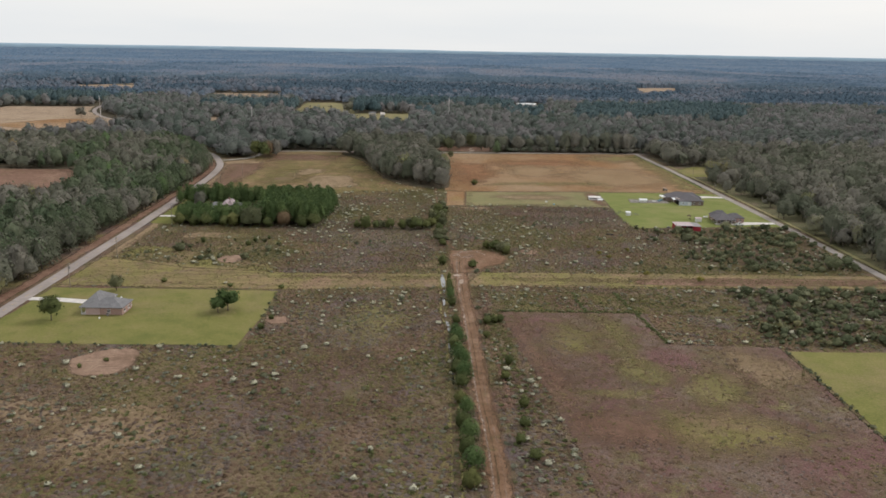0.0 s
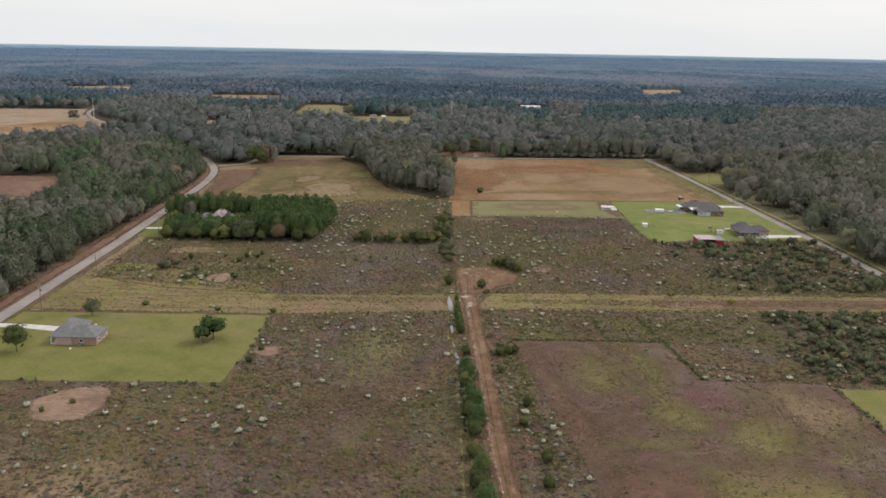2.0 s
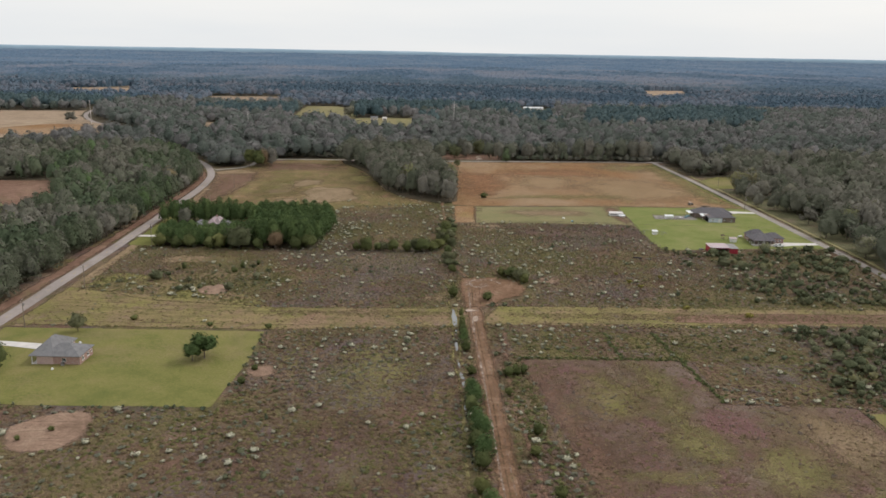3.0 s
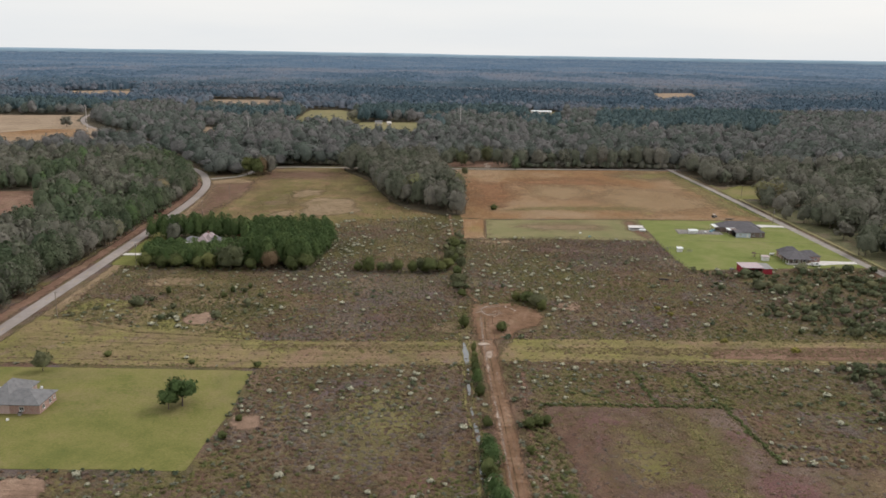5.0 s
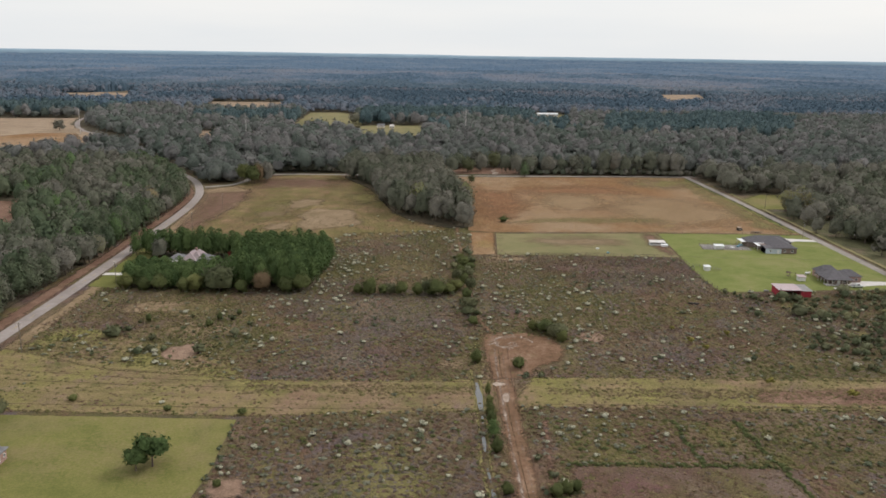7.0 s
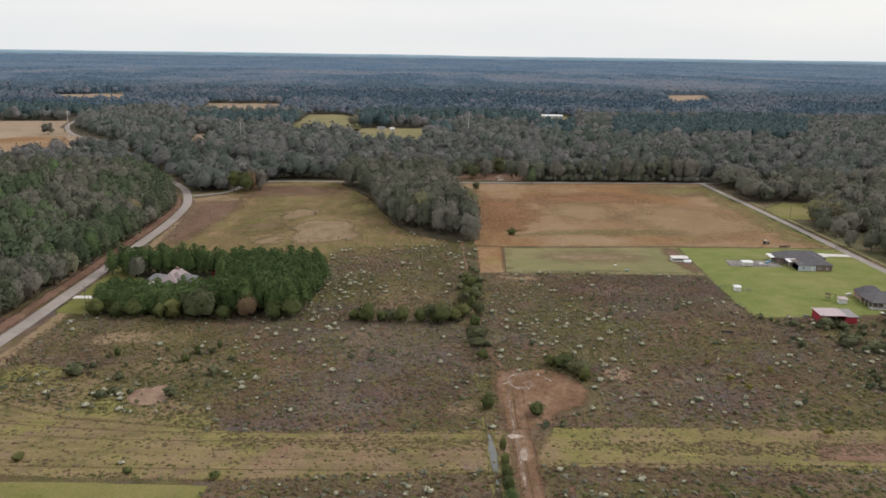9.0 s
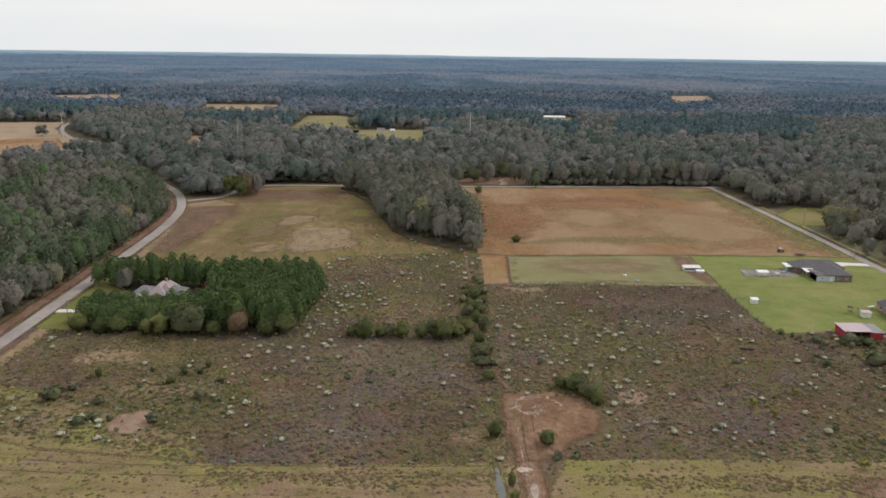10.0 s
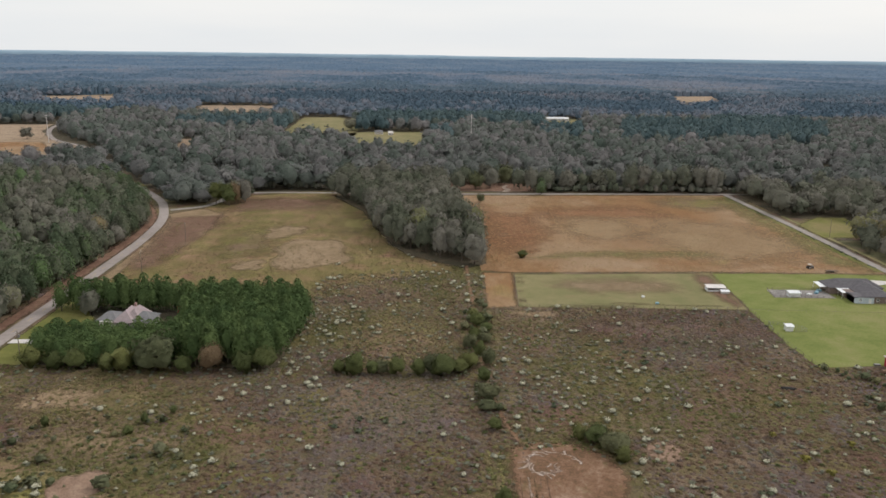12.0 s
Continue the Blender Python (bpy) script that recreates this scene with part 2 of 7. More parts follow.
M_ROAD = turf("worn_asphalt", [(0, (0.265, 0.226, 0.205)), (0.5, (0.318, 0.273, 0.250)), (1, (0.371, 0.321, 0.295))], scales=(0.04, 0.35, 3.0), bump=0.01, specks=0.08)
M_ROAD_N = turf("dusty_asphalt", [(0, (0.245, 0.215, 0.195)), (0.5, (0.30, 0.265, 0.24)), (1, (0.36, 0.32, 0.295))], scales=(0.04, 0.35, 3.0), bump=0.01, specks=0.08)
M_RUSTGRASS = turf("rusty_sedge", [(0, (0.204, 0.098, 0.049)), (0.5, (0.255, 0.128, 0.066)), (1, (0.303, 0.168, 0.092))], scales=(0.03, 0.2, 1.1), bump=0.2, specks=0.40)
M_PINKGRASS = turf("bleached_sedge", [(0, (0.265, 0.173, 0.095)), (0.5, (0.317, 0.215, 0.124)), (1, (0.369, 0.262, 0.155))], scales=(0.03, 0.2, 1.1), bump=0.2, specks=0.36)
M_LIME = turf("yellow_green_grass", [(0, (0.158, 0.142, 0.056)), (0.5, (0.200, 0.172, 0.070)), (1, (0.248, 0.205, 0.096))], scales=(0.04, 0.2, 1.1), bump=0.2, specks=0.34)
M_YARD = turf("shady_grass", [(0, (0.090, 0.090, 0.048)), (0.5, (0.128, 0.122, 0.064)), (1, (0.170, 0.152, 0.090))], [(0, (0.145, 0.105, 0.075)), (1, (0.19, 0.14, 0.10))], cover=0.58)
M_LINE = plain("faded_yellow_paint", (0.48, 0.35, 0.15), 0.8, 0.3, 0.5)
M_CONCRETE = plain("concrete", (0.60, 0.56, 0.53), 0.85, 0.18, 0.4)
M_MUD = turf("mud", [(0, (0.07, 0.06, 0.035)), (0.5, (0.12, 0.095, 0.05)), (1, (0.17, 0.13, 0.07))], scales=(0.2, 0.8, 3), bump=0.1)

M_WATER, wnt, wb = shader("ditch_water", 0.06)
wb.inputs["Base Color"].default_value = (0.06, 0.055, 0.04, 1)
wb.inputs["Specular IOR Level"].default_value = 1.0
wb.inputs["IOR"].default_value = 1.33
wb.inputs["Coat Weight"].default_value = 1.0
wb.inputs["Coat Roughness"].default_value = 0.05
bumpy(wnt, wb, noise_of(wnt, 2.0, 3), 0.004)

# Haze painted on the backdrop: a blue glow that pales towards the crest.
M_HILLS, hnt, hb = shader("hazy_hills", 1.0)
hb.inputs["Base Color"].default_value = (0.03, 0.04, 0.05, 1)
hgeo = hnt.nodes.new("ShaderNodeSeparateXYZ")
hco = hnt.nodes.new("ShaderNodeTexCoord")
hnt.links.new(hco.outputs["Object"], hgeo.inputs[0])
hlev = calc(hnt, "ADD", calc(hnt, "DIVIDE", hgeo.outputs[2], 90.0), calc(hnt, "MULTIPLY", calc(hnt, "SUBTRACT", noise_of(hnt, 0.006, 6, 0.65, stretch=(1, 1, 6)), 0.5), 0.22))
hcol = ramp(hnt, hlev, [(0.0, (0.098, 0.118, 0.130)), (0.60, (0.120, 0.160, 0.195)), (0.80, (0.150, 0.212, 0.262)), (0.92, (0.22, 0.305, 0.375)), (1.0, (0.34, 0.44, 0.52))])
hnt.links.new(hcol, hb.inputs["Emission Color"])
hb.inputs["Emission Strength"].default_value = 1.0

M_BARK = plain("bark", (0.13, 0.10, 0.08), 0.95, 0.4, 3.0, bump=0.05)
M_BROAD = leafy("autumn_leaves", [(0, (0.098, 0.114, 0.078)), (0.2, (0.128, 0.140, 0.094)), (0.42, (0.164, 0.166, 0.123)), (0.64, (0.191, 0.182, 0.145)), (0.84, (0.233, 0.216, 0.179)), (0.93, (0.206, 0.211, 0.098)), (1, (0.275, 0.181, 0.112))])
# Northern woods: the autumn leaf colours greyed and blued to put haze in.
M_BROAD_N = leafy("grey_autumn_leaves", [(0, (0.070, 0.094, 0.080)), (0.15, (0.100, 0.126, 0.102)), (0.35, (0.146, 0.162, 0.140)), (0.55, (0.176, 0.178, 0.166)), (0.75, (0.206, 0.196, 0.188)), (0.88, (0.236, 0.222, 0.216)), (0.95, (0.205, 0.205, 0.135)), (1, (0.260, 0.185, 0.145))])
M_MIXED = leafy("mixed_leaves", [(0, (0.087, 0.118, 0.070)), (0.35, (0.113, 0.143, 0.081)), (0.58, (0.143, 0.159, 0.102)), (0.76, (0.176, 0.173, 0.134)), (0.88, (0.122, 0.178, 0.079)), (1, (0.151, 0.229, 0.085))])
# Distance haze is painted into these leaf colours: bluer, then paler, further off.
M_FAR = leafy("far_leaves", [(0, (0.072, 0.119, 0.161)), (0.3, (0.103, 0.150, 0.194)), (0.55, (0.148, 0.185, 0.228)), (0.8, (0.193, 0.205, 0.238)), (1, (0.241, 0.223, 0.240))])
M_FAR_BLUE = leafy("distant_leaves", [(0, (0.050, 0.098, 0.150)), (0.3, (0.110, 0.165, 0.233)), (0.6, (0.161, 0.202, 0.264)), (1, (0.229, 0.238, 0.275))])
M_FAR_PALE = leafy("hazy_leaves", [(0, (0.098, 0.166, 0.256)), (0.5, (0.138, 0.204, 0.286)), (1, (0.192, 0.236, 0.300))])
# Far pine needles carry a blue-green haze tint in their colour.
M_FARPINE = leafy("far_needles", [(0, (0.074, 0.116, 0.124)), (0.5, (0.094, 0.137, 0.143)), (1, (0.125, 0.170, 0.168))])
M_PINE = leafy("pine_needles", [(0, (0.071, 0.116, 0.041)), (0.5, (0.097, 0.144, 0.052)), (1, (0.138, 0.190, 0.068))])
M_OLIVE = leafy("olive_leaves", [(0, (0.114, 0.127, 0.066)), (1, (0.158, 0.158, 0.083))])
M_YELLOW = leafy("yellow_leaves", [(0, (0.24, 0.215, 0.060)), (1, (0.33, 0.29, 0.075))])
M_RUST = leafy("rust_leaves", [(0, (0.180, 0.125, 0.074)), (1, (0.225, 0.160, 0.089))])
M_SHRUB = leafy("shrub_leaves", [(0, (0.108, 0.134, 0.084)), (0.5, (0.150, 0.168, 0.101)), (0.85, (0.202, 0.199, 0.115)), (1, (0.269, 0.244, 0.101))])
M_SEDGE = leafy("sedge_blades", [(0, (0.212, 0.179, 0.066)), (0.3, (0.318, 0.224, 0.118)), (0.5, (0.300, 0.185, 0.099)), (0.75, (0.264, 0.137, 0.074)), (1, (0.224, 0.112, 0.062))], solo=False)
M_BUSH = leafy("bush_leaves", [(0, (0.084, 0.102, 0.038)), (0.6, (0.121, 0.136, 0.050)), (1, (0.169, 0.170, 0.060))])
M_SCRUB = leafy("scrub_leaves", [(0, (0.097, 0.115, 0.063)), (0.45, (0.139, 0.153, 0.081)), (0.75, (0.186, 0.188, 0.109)), (0.9, (0.235, 0.219, 0.102)), (1, (0.298, 0.287, 0.198))])
M_OLIVEWEED = leafy("olive_weed_leaves", [(0, (0.100, 0.116, 0.046)), (0.6, (0.150, 0.156, 0.062)), (1, (0.215, 0.202, 0.078))])
M_PALE = leafy("grey_green_leaves", [(0, (0.15, 0.155, 0.105)), (0.6, (0.215, 0.215, 0.155)), (1, (0.29, 0.28, 0.21))])
M_BLOOM = leafy("pale_blossom", [(0, (0.17, 0.172, 0.115)), (1, (0.23, 0.225, 0.15))], (0.60, 0.57, 0.43))
M_WEED = leafy("dry_weeds", [(0, (0.118, 0.116, 0.046)), (0.17, (0.150, 0.134, 0.052)), (0.30, (0.204, 0.160, 0.084)), (0.44, (0.160, 0.114, 0.068)), (0.60, (0.166, 0.104, 0.071)), (0.76, (0.158, 0.124, 0.110)), (0.88, (0.200, 0.164, 0.128)), (1, (0.140, 0.130, 0.062))], solo=False)


# ---- terrain: level near by, rising gently to far wooded hills ----
def lie(x, y):
    r = math.hypot(x, y - 100)
    return 0.0 if r < 2000 else 100.0 * (1 - r / flat_reach(r))


def flat_reach(r):
    """How far off level land would lie that is seen as low as the rising ground at r."""
    return r if r < 2000 else 2000 - 2800 * math.log(1 - min(r - 2000, 2770) / 2800)


def mesh_of(name, verts, faces, material, attrs=None, smooth=False):
    me = bpy.data.meshes.new(name)
    me.from_pydata(verts, [], faces)
    if isinstance(material, (list, tuple)):
        for mm in material:
            me.materials.append(mm)
    else:
        me.materials.append(material)
    for key, vals in (attrs or {}).items():
        a = me.attributes.new(key, "FLOAT", "POINT")
        a.data.foreach_set("value", np.asarray(vals, dtype=np.float32))
    if smooth:
        me.polygons.foreach_set("use_smooth", [True] * len(me.polygons))
    me.update()
    return me


def wobble(pts, step=3.0, amp=0.8, seed=0.0, closed=True):
    """Points along a line, every step metres, thrown aside by noise."""
    out, n = [], len(pts)
    for i in range(n if closed else n - 1):
        (x0, y0), (x1, y1) = pts[i], pts[(i + 1) % n]
        d = math.hypot(x1 - x0, y1 - y0)
        k = max(1, int(d / step))
        for j in range(k):
            f = j / k
            x, y = x0 + (x1 - x0) * f, y0 + (y1 - y0) * f
            a = noise.noise(Vector((x * 0.12, y * 0.12, seed))) * amp + noise.noise(Vector((x * 0.5, y * 0.5, seed + 5))) * amp * 0.5
            out.append((x - (y1 - y0) / d * a, y + (x1 - x0) / d * a))
    if not closed:
        out.append(pts[-1])
    return out


def sheet(name, pts, z, material, label, category="ground", step=3.0, amp=0.8):
    w = wobble(pts, step, amp, len(name) * 1.7)
    vs = [Vector((x, y, z + lie(x, y))) for x, y in w]
    tris = tessellate_polygon([vs])
    up = []
    for a, b, c in tris:
        n = (vs[b] - vs[a]).cross(vs[c] - vs[a])
        up.append((a, b, c) if n.z > 0 else (a, c, b))
    ob = new(name, mesh_of(name, vs, up, material))
    return tagged(ob, label, category, kind="structure")


def soft_sheet(name, pts, z, material, label, category="ground", soft=4.0, cell=2.5, wide=False):
    """A patch of ground cover whose edge thins out over soft metres."""
    P = np.array(pts, dtype=float)
    A, B = P, np.roll(P, -1, axis=0)
    gx = np.arange(P[:, 0].min() - soft, P[:, 0].max() + soft + cell, cell)
    gy = np.arange(P[:, 1].min() - soft, P[:, 1].max() + soft + cell, cell)
    X, Y = (q.ravel() for q in np.meshgrid(gx, gy))
    dist, odd = np.full(len(X), 1e9), np.zeros(len(X), dtype=bool)
    for (x0, y0), (x1, y1) in zip(A, B):
        dx, dy = x1 - x0, y1 - y0
        t = np.clip(((X - x0) * dx + (Y - y0) * dy) / (dx * dx + dy * dy + 1e-9), 0, 1)
        dist = np.minimum(dist, np.hypot(X - x0 - t * dx, Y - y0 - t * dy))
        if y0 != y1:
            odd ^= ((y0 > Y) != (y1 > Y)) & (X < dx * (Y - y0) / dy + x0)
    d = np.where(odd, dist, -dist)
    nx, keep, faces = len(gx), {}, []
    for i in range(len(gx) - 1):
        for j in range(len(gy) - 1):
            c = (j * nx + i, j * nx + i + 1, (j + 1) * nx + i + 1, (j + 1) * nx + i)
            if max(d[k] for k in c) > -soft:
                faces.append([keep.setdefault(k, len(keep)) for k in c])
    ids = list(keep)
    vs = [(X[k], Y[k], z + lie(X[k], Y[k])) for k in ids]
    edge = [float(np.clip(0.5 + d[k] / (2 * soft), 0, 1)) for k in ids]
    return tagged(new(name, mesh_of(name, vs, faces, feather_of(material, wide), {"edge": edge})), label, category, kind="structure")


RAGGED = {}


def feather_of(m, wide=False):
    if (m.name, wide) not in RAGGED:
        RAGGED[(m.name, wide)] = feather(m, wide)
    return RAGGED[(m.name, wide)]


def oval(cx, cy, rx, ry, seed, n=28, rough=0.22):
    return [(cx + rx * math.cos(a) * (1 + rough * noise.noise(Vector((math.cos(a) * 1.3, math.sin(a) * 1.3, seed)))),
             cy + ry * math.sin(a) * (1 + rough * noise.noise(Vector((math.cos(a) * 1.3, math.sin(a) * 1.3, seed))))) for a in (i * 2 * math.pi / n for i in range(n))]


def curve_through(pts, step=4.0):
    """A smooth line through the points."""
    P = [pts[0], *pts, pts[-1]]
    out = []
    for i in range(1, len(P) - 2):
        p0, p1, p2, p3 = (Vector(p) for p in P[i - 1:i + 3])
        k = max(2, int((p2 - p1).length / step))
        for j in range(k):
            t = j / k
            out.append(0.5 * ((2 * p1) + (p2 - p0) * t + (2 * p0 - 5 * p1 + 4 * p2 - p3) * t * t + (3 * p1 - p0 - 3 * p2 + p3) * t ** 3))
    out.append(Vector(pts[-1]))
    return out


def ribbon(name, pts, width, z, material, label="", category="road", crown=0.0, rag=0.0, offset=0.0, kind="structure", parent=None, smooth_it=True, ragged=0.0, taper=False):
    line = curve_through(pts) if smooth_it else [Vector(p) for p in pts]
    vs, fs = [], []
    for i, p in enumerate(line):
        d = (line[min(i + 1, len(line) - 1)] - line[max(i - 1, 0)]).normalized()
        s = Vector((d.y, -d.x))
        for k, f in enumerate((-0.5, 0.0, 0.5)):
            w = width + rag * noise.noise(Vector((p.x * 0.25, p.y * 0.25, 3.1 * k + width)))
            if taper:
                w *= math.sin(math.pi * (i + 0.3) / (len(line) - 0.4)) ** 0.5
            q = p + s * (offset + f * w)
            vs.append((q.x, q.y, z + lie(q.x, q.y) + (crown if k == 1 else 0)))
        if i:
            b = 3 * i
            fs += [(b - 3, b - 2, b + 1, b), (b - 2, b - 1, b + 2, b + 1)]
    ob = new(name, mesh_of(name, vs, fs, feather_of(material) if ragged else material, {"edge": [(0.12, ragged, 0.12)[k % 3] for k in range(len(vs))]} if ragged else None))
    if parent:
        ob.parent = parent
        return ob
    return tagged(ob, label, category, kind=kind)


# ---- the ground, one sheet to the horizon ----
def build_ground():
    radii = [0, 150, 400, 800, 1300, 1700, 2000] + [2000 + 140 * k for k in range(1, 20)] + [4720, 4780]
    n, vs, fs = 96, [(0, 100, 0)], []
    for r in radii[1:]:
        for k in range(n):
            a = 2 * math.pi * k / n
            x, y = r * math.sin(a), 100 + r * math.cos(a)
            vs.append((x, y, lie(x, y)))
    for k in range(n):
        fs.append((0, 1 + (k + 1) % n, 1 + k))
    for i in range(len(radii) - 2):
        a, b = 1 + i * n, 1 + (i + 1) * n
        fs += [(a + k, a + (k + 1) % n, b + (k + 1) % n, b + k) for k in range(n)]
    tagged(new("ground", mesh_of("ground", vs, fs, M_GROUND, smooth=True)), "rough brown and olive autumn meadow, level to the far hills", "ground", kind="structure")


build_ground()

ROAD_W = [(-164, -150), (-164, 100), (-164.5, 240), (-165.5, 280), (-166.5, 320), (-168, 360), (-169.5, 410), (-171.5, 450), (-174, 500), (-177, 550), (-180, 595), (-185, 635), (-191, 663), (-201, 693), (-213, 720), (-232, 750), (-275, 812),
          (-330, 905), (-380, 990), (-415, 1036), (-449, 1066), (-476, 1101), (-510, 1160), (-540, 1230), (-560, 1310), (-575, 1400)]
ROAD_N = [(-195, 688), (-187, 694), (-177, 703), (-172, 722), (-171, 742), (-163, 755), (-146, 760), (-119, 762), (-60, 764), (-18, 766), (35, 770), (82, 774), (129, 778), (195, 783), (260, 788)]
ROAD_E = [(195, 781), (196, 755), (198, 712), (200, 665), (201.5, 620), (202.5, 580), (203.5, 540), (205, 485), (206.5, 418), (207, 379), (208, 300), (208, 150), (208, -100)]

# woodland floors
soft_sheet("wood_floor_west", [(-182, 200), (-184, 430), (-190, 570), (-197, 655), (-222, 720), (-260, 775), (-330, 880), (-640, 880), (-640, 200)], 0.03, M_WOODFLOOR, "brown leaf litter under the western wood", soft=4, cell=6)
soft_sheet("wood_floor_east", [(236, 200), (236, 440), (238, 690), (206, 696), (203, 780), (640, 800), (640, 200)], 0.03, M_WOODFLOOR, "leaf litter and shade under the eastern wood", soft=4, cell=6)
sheet("wood_floor_north", [(-270, 815), (-230, 760), (-180, 715), (-176, 755), (-120, 770), (0, 774), (190, 789), (640, 806), (1150, 2050), (-1150, 2050), (-640, 885)], 0.02, M_WOODFLOOR, "dark leaf litter under the northern woods", step=12, amp=3)
soft_sheet("wood_floor_wedge", [(-98, 752), (-70, 694), (-53, 633), (-43, 599), (-33, 578), (-20, 568), (-5, 556), (6, 564), (7, 620), (2, 660), (-8, 715), (-14, 766)], 0.07, M_WOODFLOOR, "leaf litter under the wooded wedge", soft=3, cell=3)

# fields
soft_sheet("field_north", [(-14, 760), (60, 766), (192, 777), (195, 715), (198, 640), (200, 557), (113, 556), (18, 549), (-2, 553), (5, 620), (-2, 660)], 0.04, M_NFIELD, "orange-brown autumn sedge field", "field", soft=3, cell=4)
soft_sheet("field_northwest", [(-166, 744), (-120, 763), (-98, 765), (-94, 742), (-66, 690), (-45, 600), (-20, 566), (-6, 553), (-40, 536), (-66, 520), (-76, 494), (-115, 492), (-163, 500), (-170, 560), (-176, 620), (-184, 660), (-188, 678), (-176, 694)], 0.04, M_NWFIELD, "rough olive and brown grass field", "field", soft=9, cell=4)
soft_sheet("cleared_strip_west", [(-161, 302), (-110, 301), (-66, 301), (-18, 305), (8, 309), (8, 331), (-20, 329), (-70, 327), (-120, 333), (-161, 350)], 0.05, M_STRIP, "yellowed mown right of way through the meadow", "field", soft=4, cell=2.5)
soft_sheet("cleared_strip_east", [(12, 311), (76, 311), (124, 313), (203, 317), (203, 338), (132, 338), (81, 336), (20, 333)], 0.05, M_STRIP, "yellowed mown right of way with reddish ruts", "field", soft=4, cell=2.5)
soft_sheet("cut_plot", [(24.5, 276), (54, 277), (82, 277), (82.5, 243), (121, 242), (122, 60), (42, 60), (38, 170), (34.5, 200), (30, 232), (27, 255)], 0.06, M_PLOT, "reddish-brown cut over plot", "field", soft=2, cell=2)
sheet("garden_lawn_west", [(-161, 298), (-110, 298.5), (-66.5, 298.5), (-66, 270), (-68, 235), (-120, 234), (-161, 234)], 0.07, M_LAWN, "mown green lawn round the brick house", "lawn", amp=0.7)
sheet("garden_lawn_south", [(122.5, 238), (200, 239), (200, 60), (123, 60)], 0.07, M_LAWN, "smooth mown green lawn", "lawn", amp=0.5)
sheet("garden_lawn_east", [(114, 553), (160, 554.5), (200, 556), (203, 500), (204, 444), (168, 441), (143, 437), (114, 434), (112, 456), (112.5, 496)], 0.07, M_LAWN_E, "bright green mown lawn round the farm buildings", "lawn", amp=0.7)
sheet("grazed_paddock", [(18.5, 545), (113, 553), (112, 497), (17, 495.5)], 0.06, M_PASTURE, "pale green grazed paddock", "field", amp=0.4)
soft_sheet("dry_paddock_patch", oval(64, 530, 30, 12, 3.3), 0.068, M_TAN, "dry tan grass in the paddock", "grass", soft=11, cell=2.5, wide=True)
soft_sheet("trampled_ground", [(106, 552), (112, 549), (112, 503), (108, 500), (103, 523), (102, 541)], 0.075, M_VERGE, "trampled brown ground by the animal shelter", "bare ground", soft=4, cell=1.5, wide=True)
soft_sheet("rank_grass_strip", [(4, 548), (17.5, 548), (16, 495.5), (4, 494)], 0.06, M_NFIELD, "reddish rank grass beside the paddock", "field", soft=4, cell=1.5)
soft_sheet("pine_lawn", [(-166, 425), (-152, 423), (-150, 448), (-148, 470), (-158, 484), (-164, 500), (-169, 500)], 0.075, M_LAWN, "shaded lawn round the house in the pines", "lawn", soft=2, cell=2)
soft_sheet("pine_floor", [(-149, 424), (-68, 425), (-68, 486), (-158, 488), (-149, 470)], 0.05, M_WOODFLOOR, "needle litter under planted pines", soft=2, cell=2)

soft_sheet("rutted_strip", [(88, 317), (125, 317), (203, 322), (203, 331), (125, 329), (90, 325)], 0.056, M_VERGE, "reddish rutted ground on the right of way", "field", soft=6, cell=2)
soft_sheet("dry_grass_west", [(-156, 350), (-150, 374), (-128, 366), (-100, 352), (-78, 340), (-72, 328), (-120, 332)], 0.048, M_STRIP, "dry yellow grass beside the right of way", "field", soft=8, cell=3)
for k, yy in enumerate((306, 321, 326)):
    ribbon("mower_line", [(-155, yy + 3 * k), (-100, yy), (-40, yy + 1), (6, yy + 3)], 1.6, 0.062, M_PLOT, "old mower track on the right of way", "track", rag=1.2, ragged=0.55)
for k, yy in enumerate((313, 334)):
    ribbon("mower_line", [(22, yy), (80, yy + 1), (140, yy + 2), (203, yy + 4)], 1.8, 0.062, M_PLOT, "old mower track on the right of way", "track", rag=1.2, ragged=0.55)
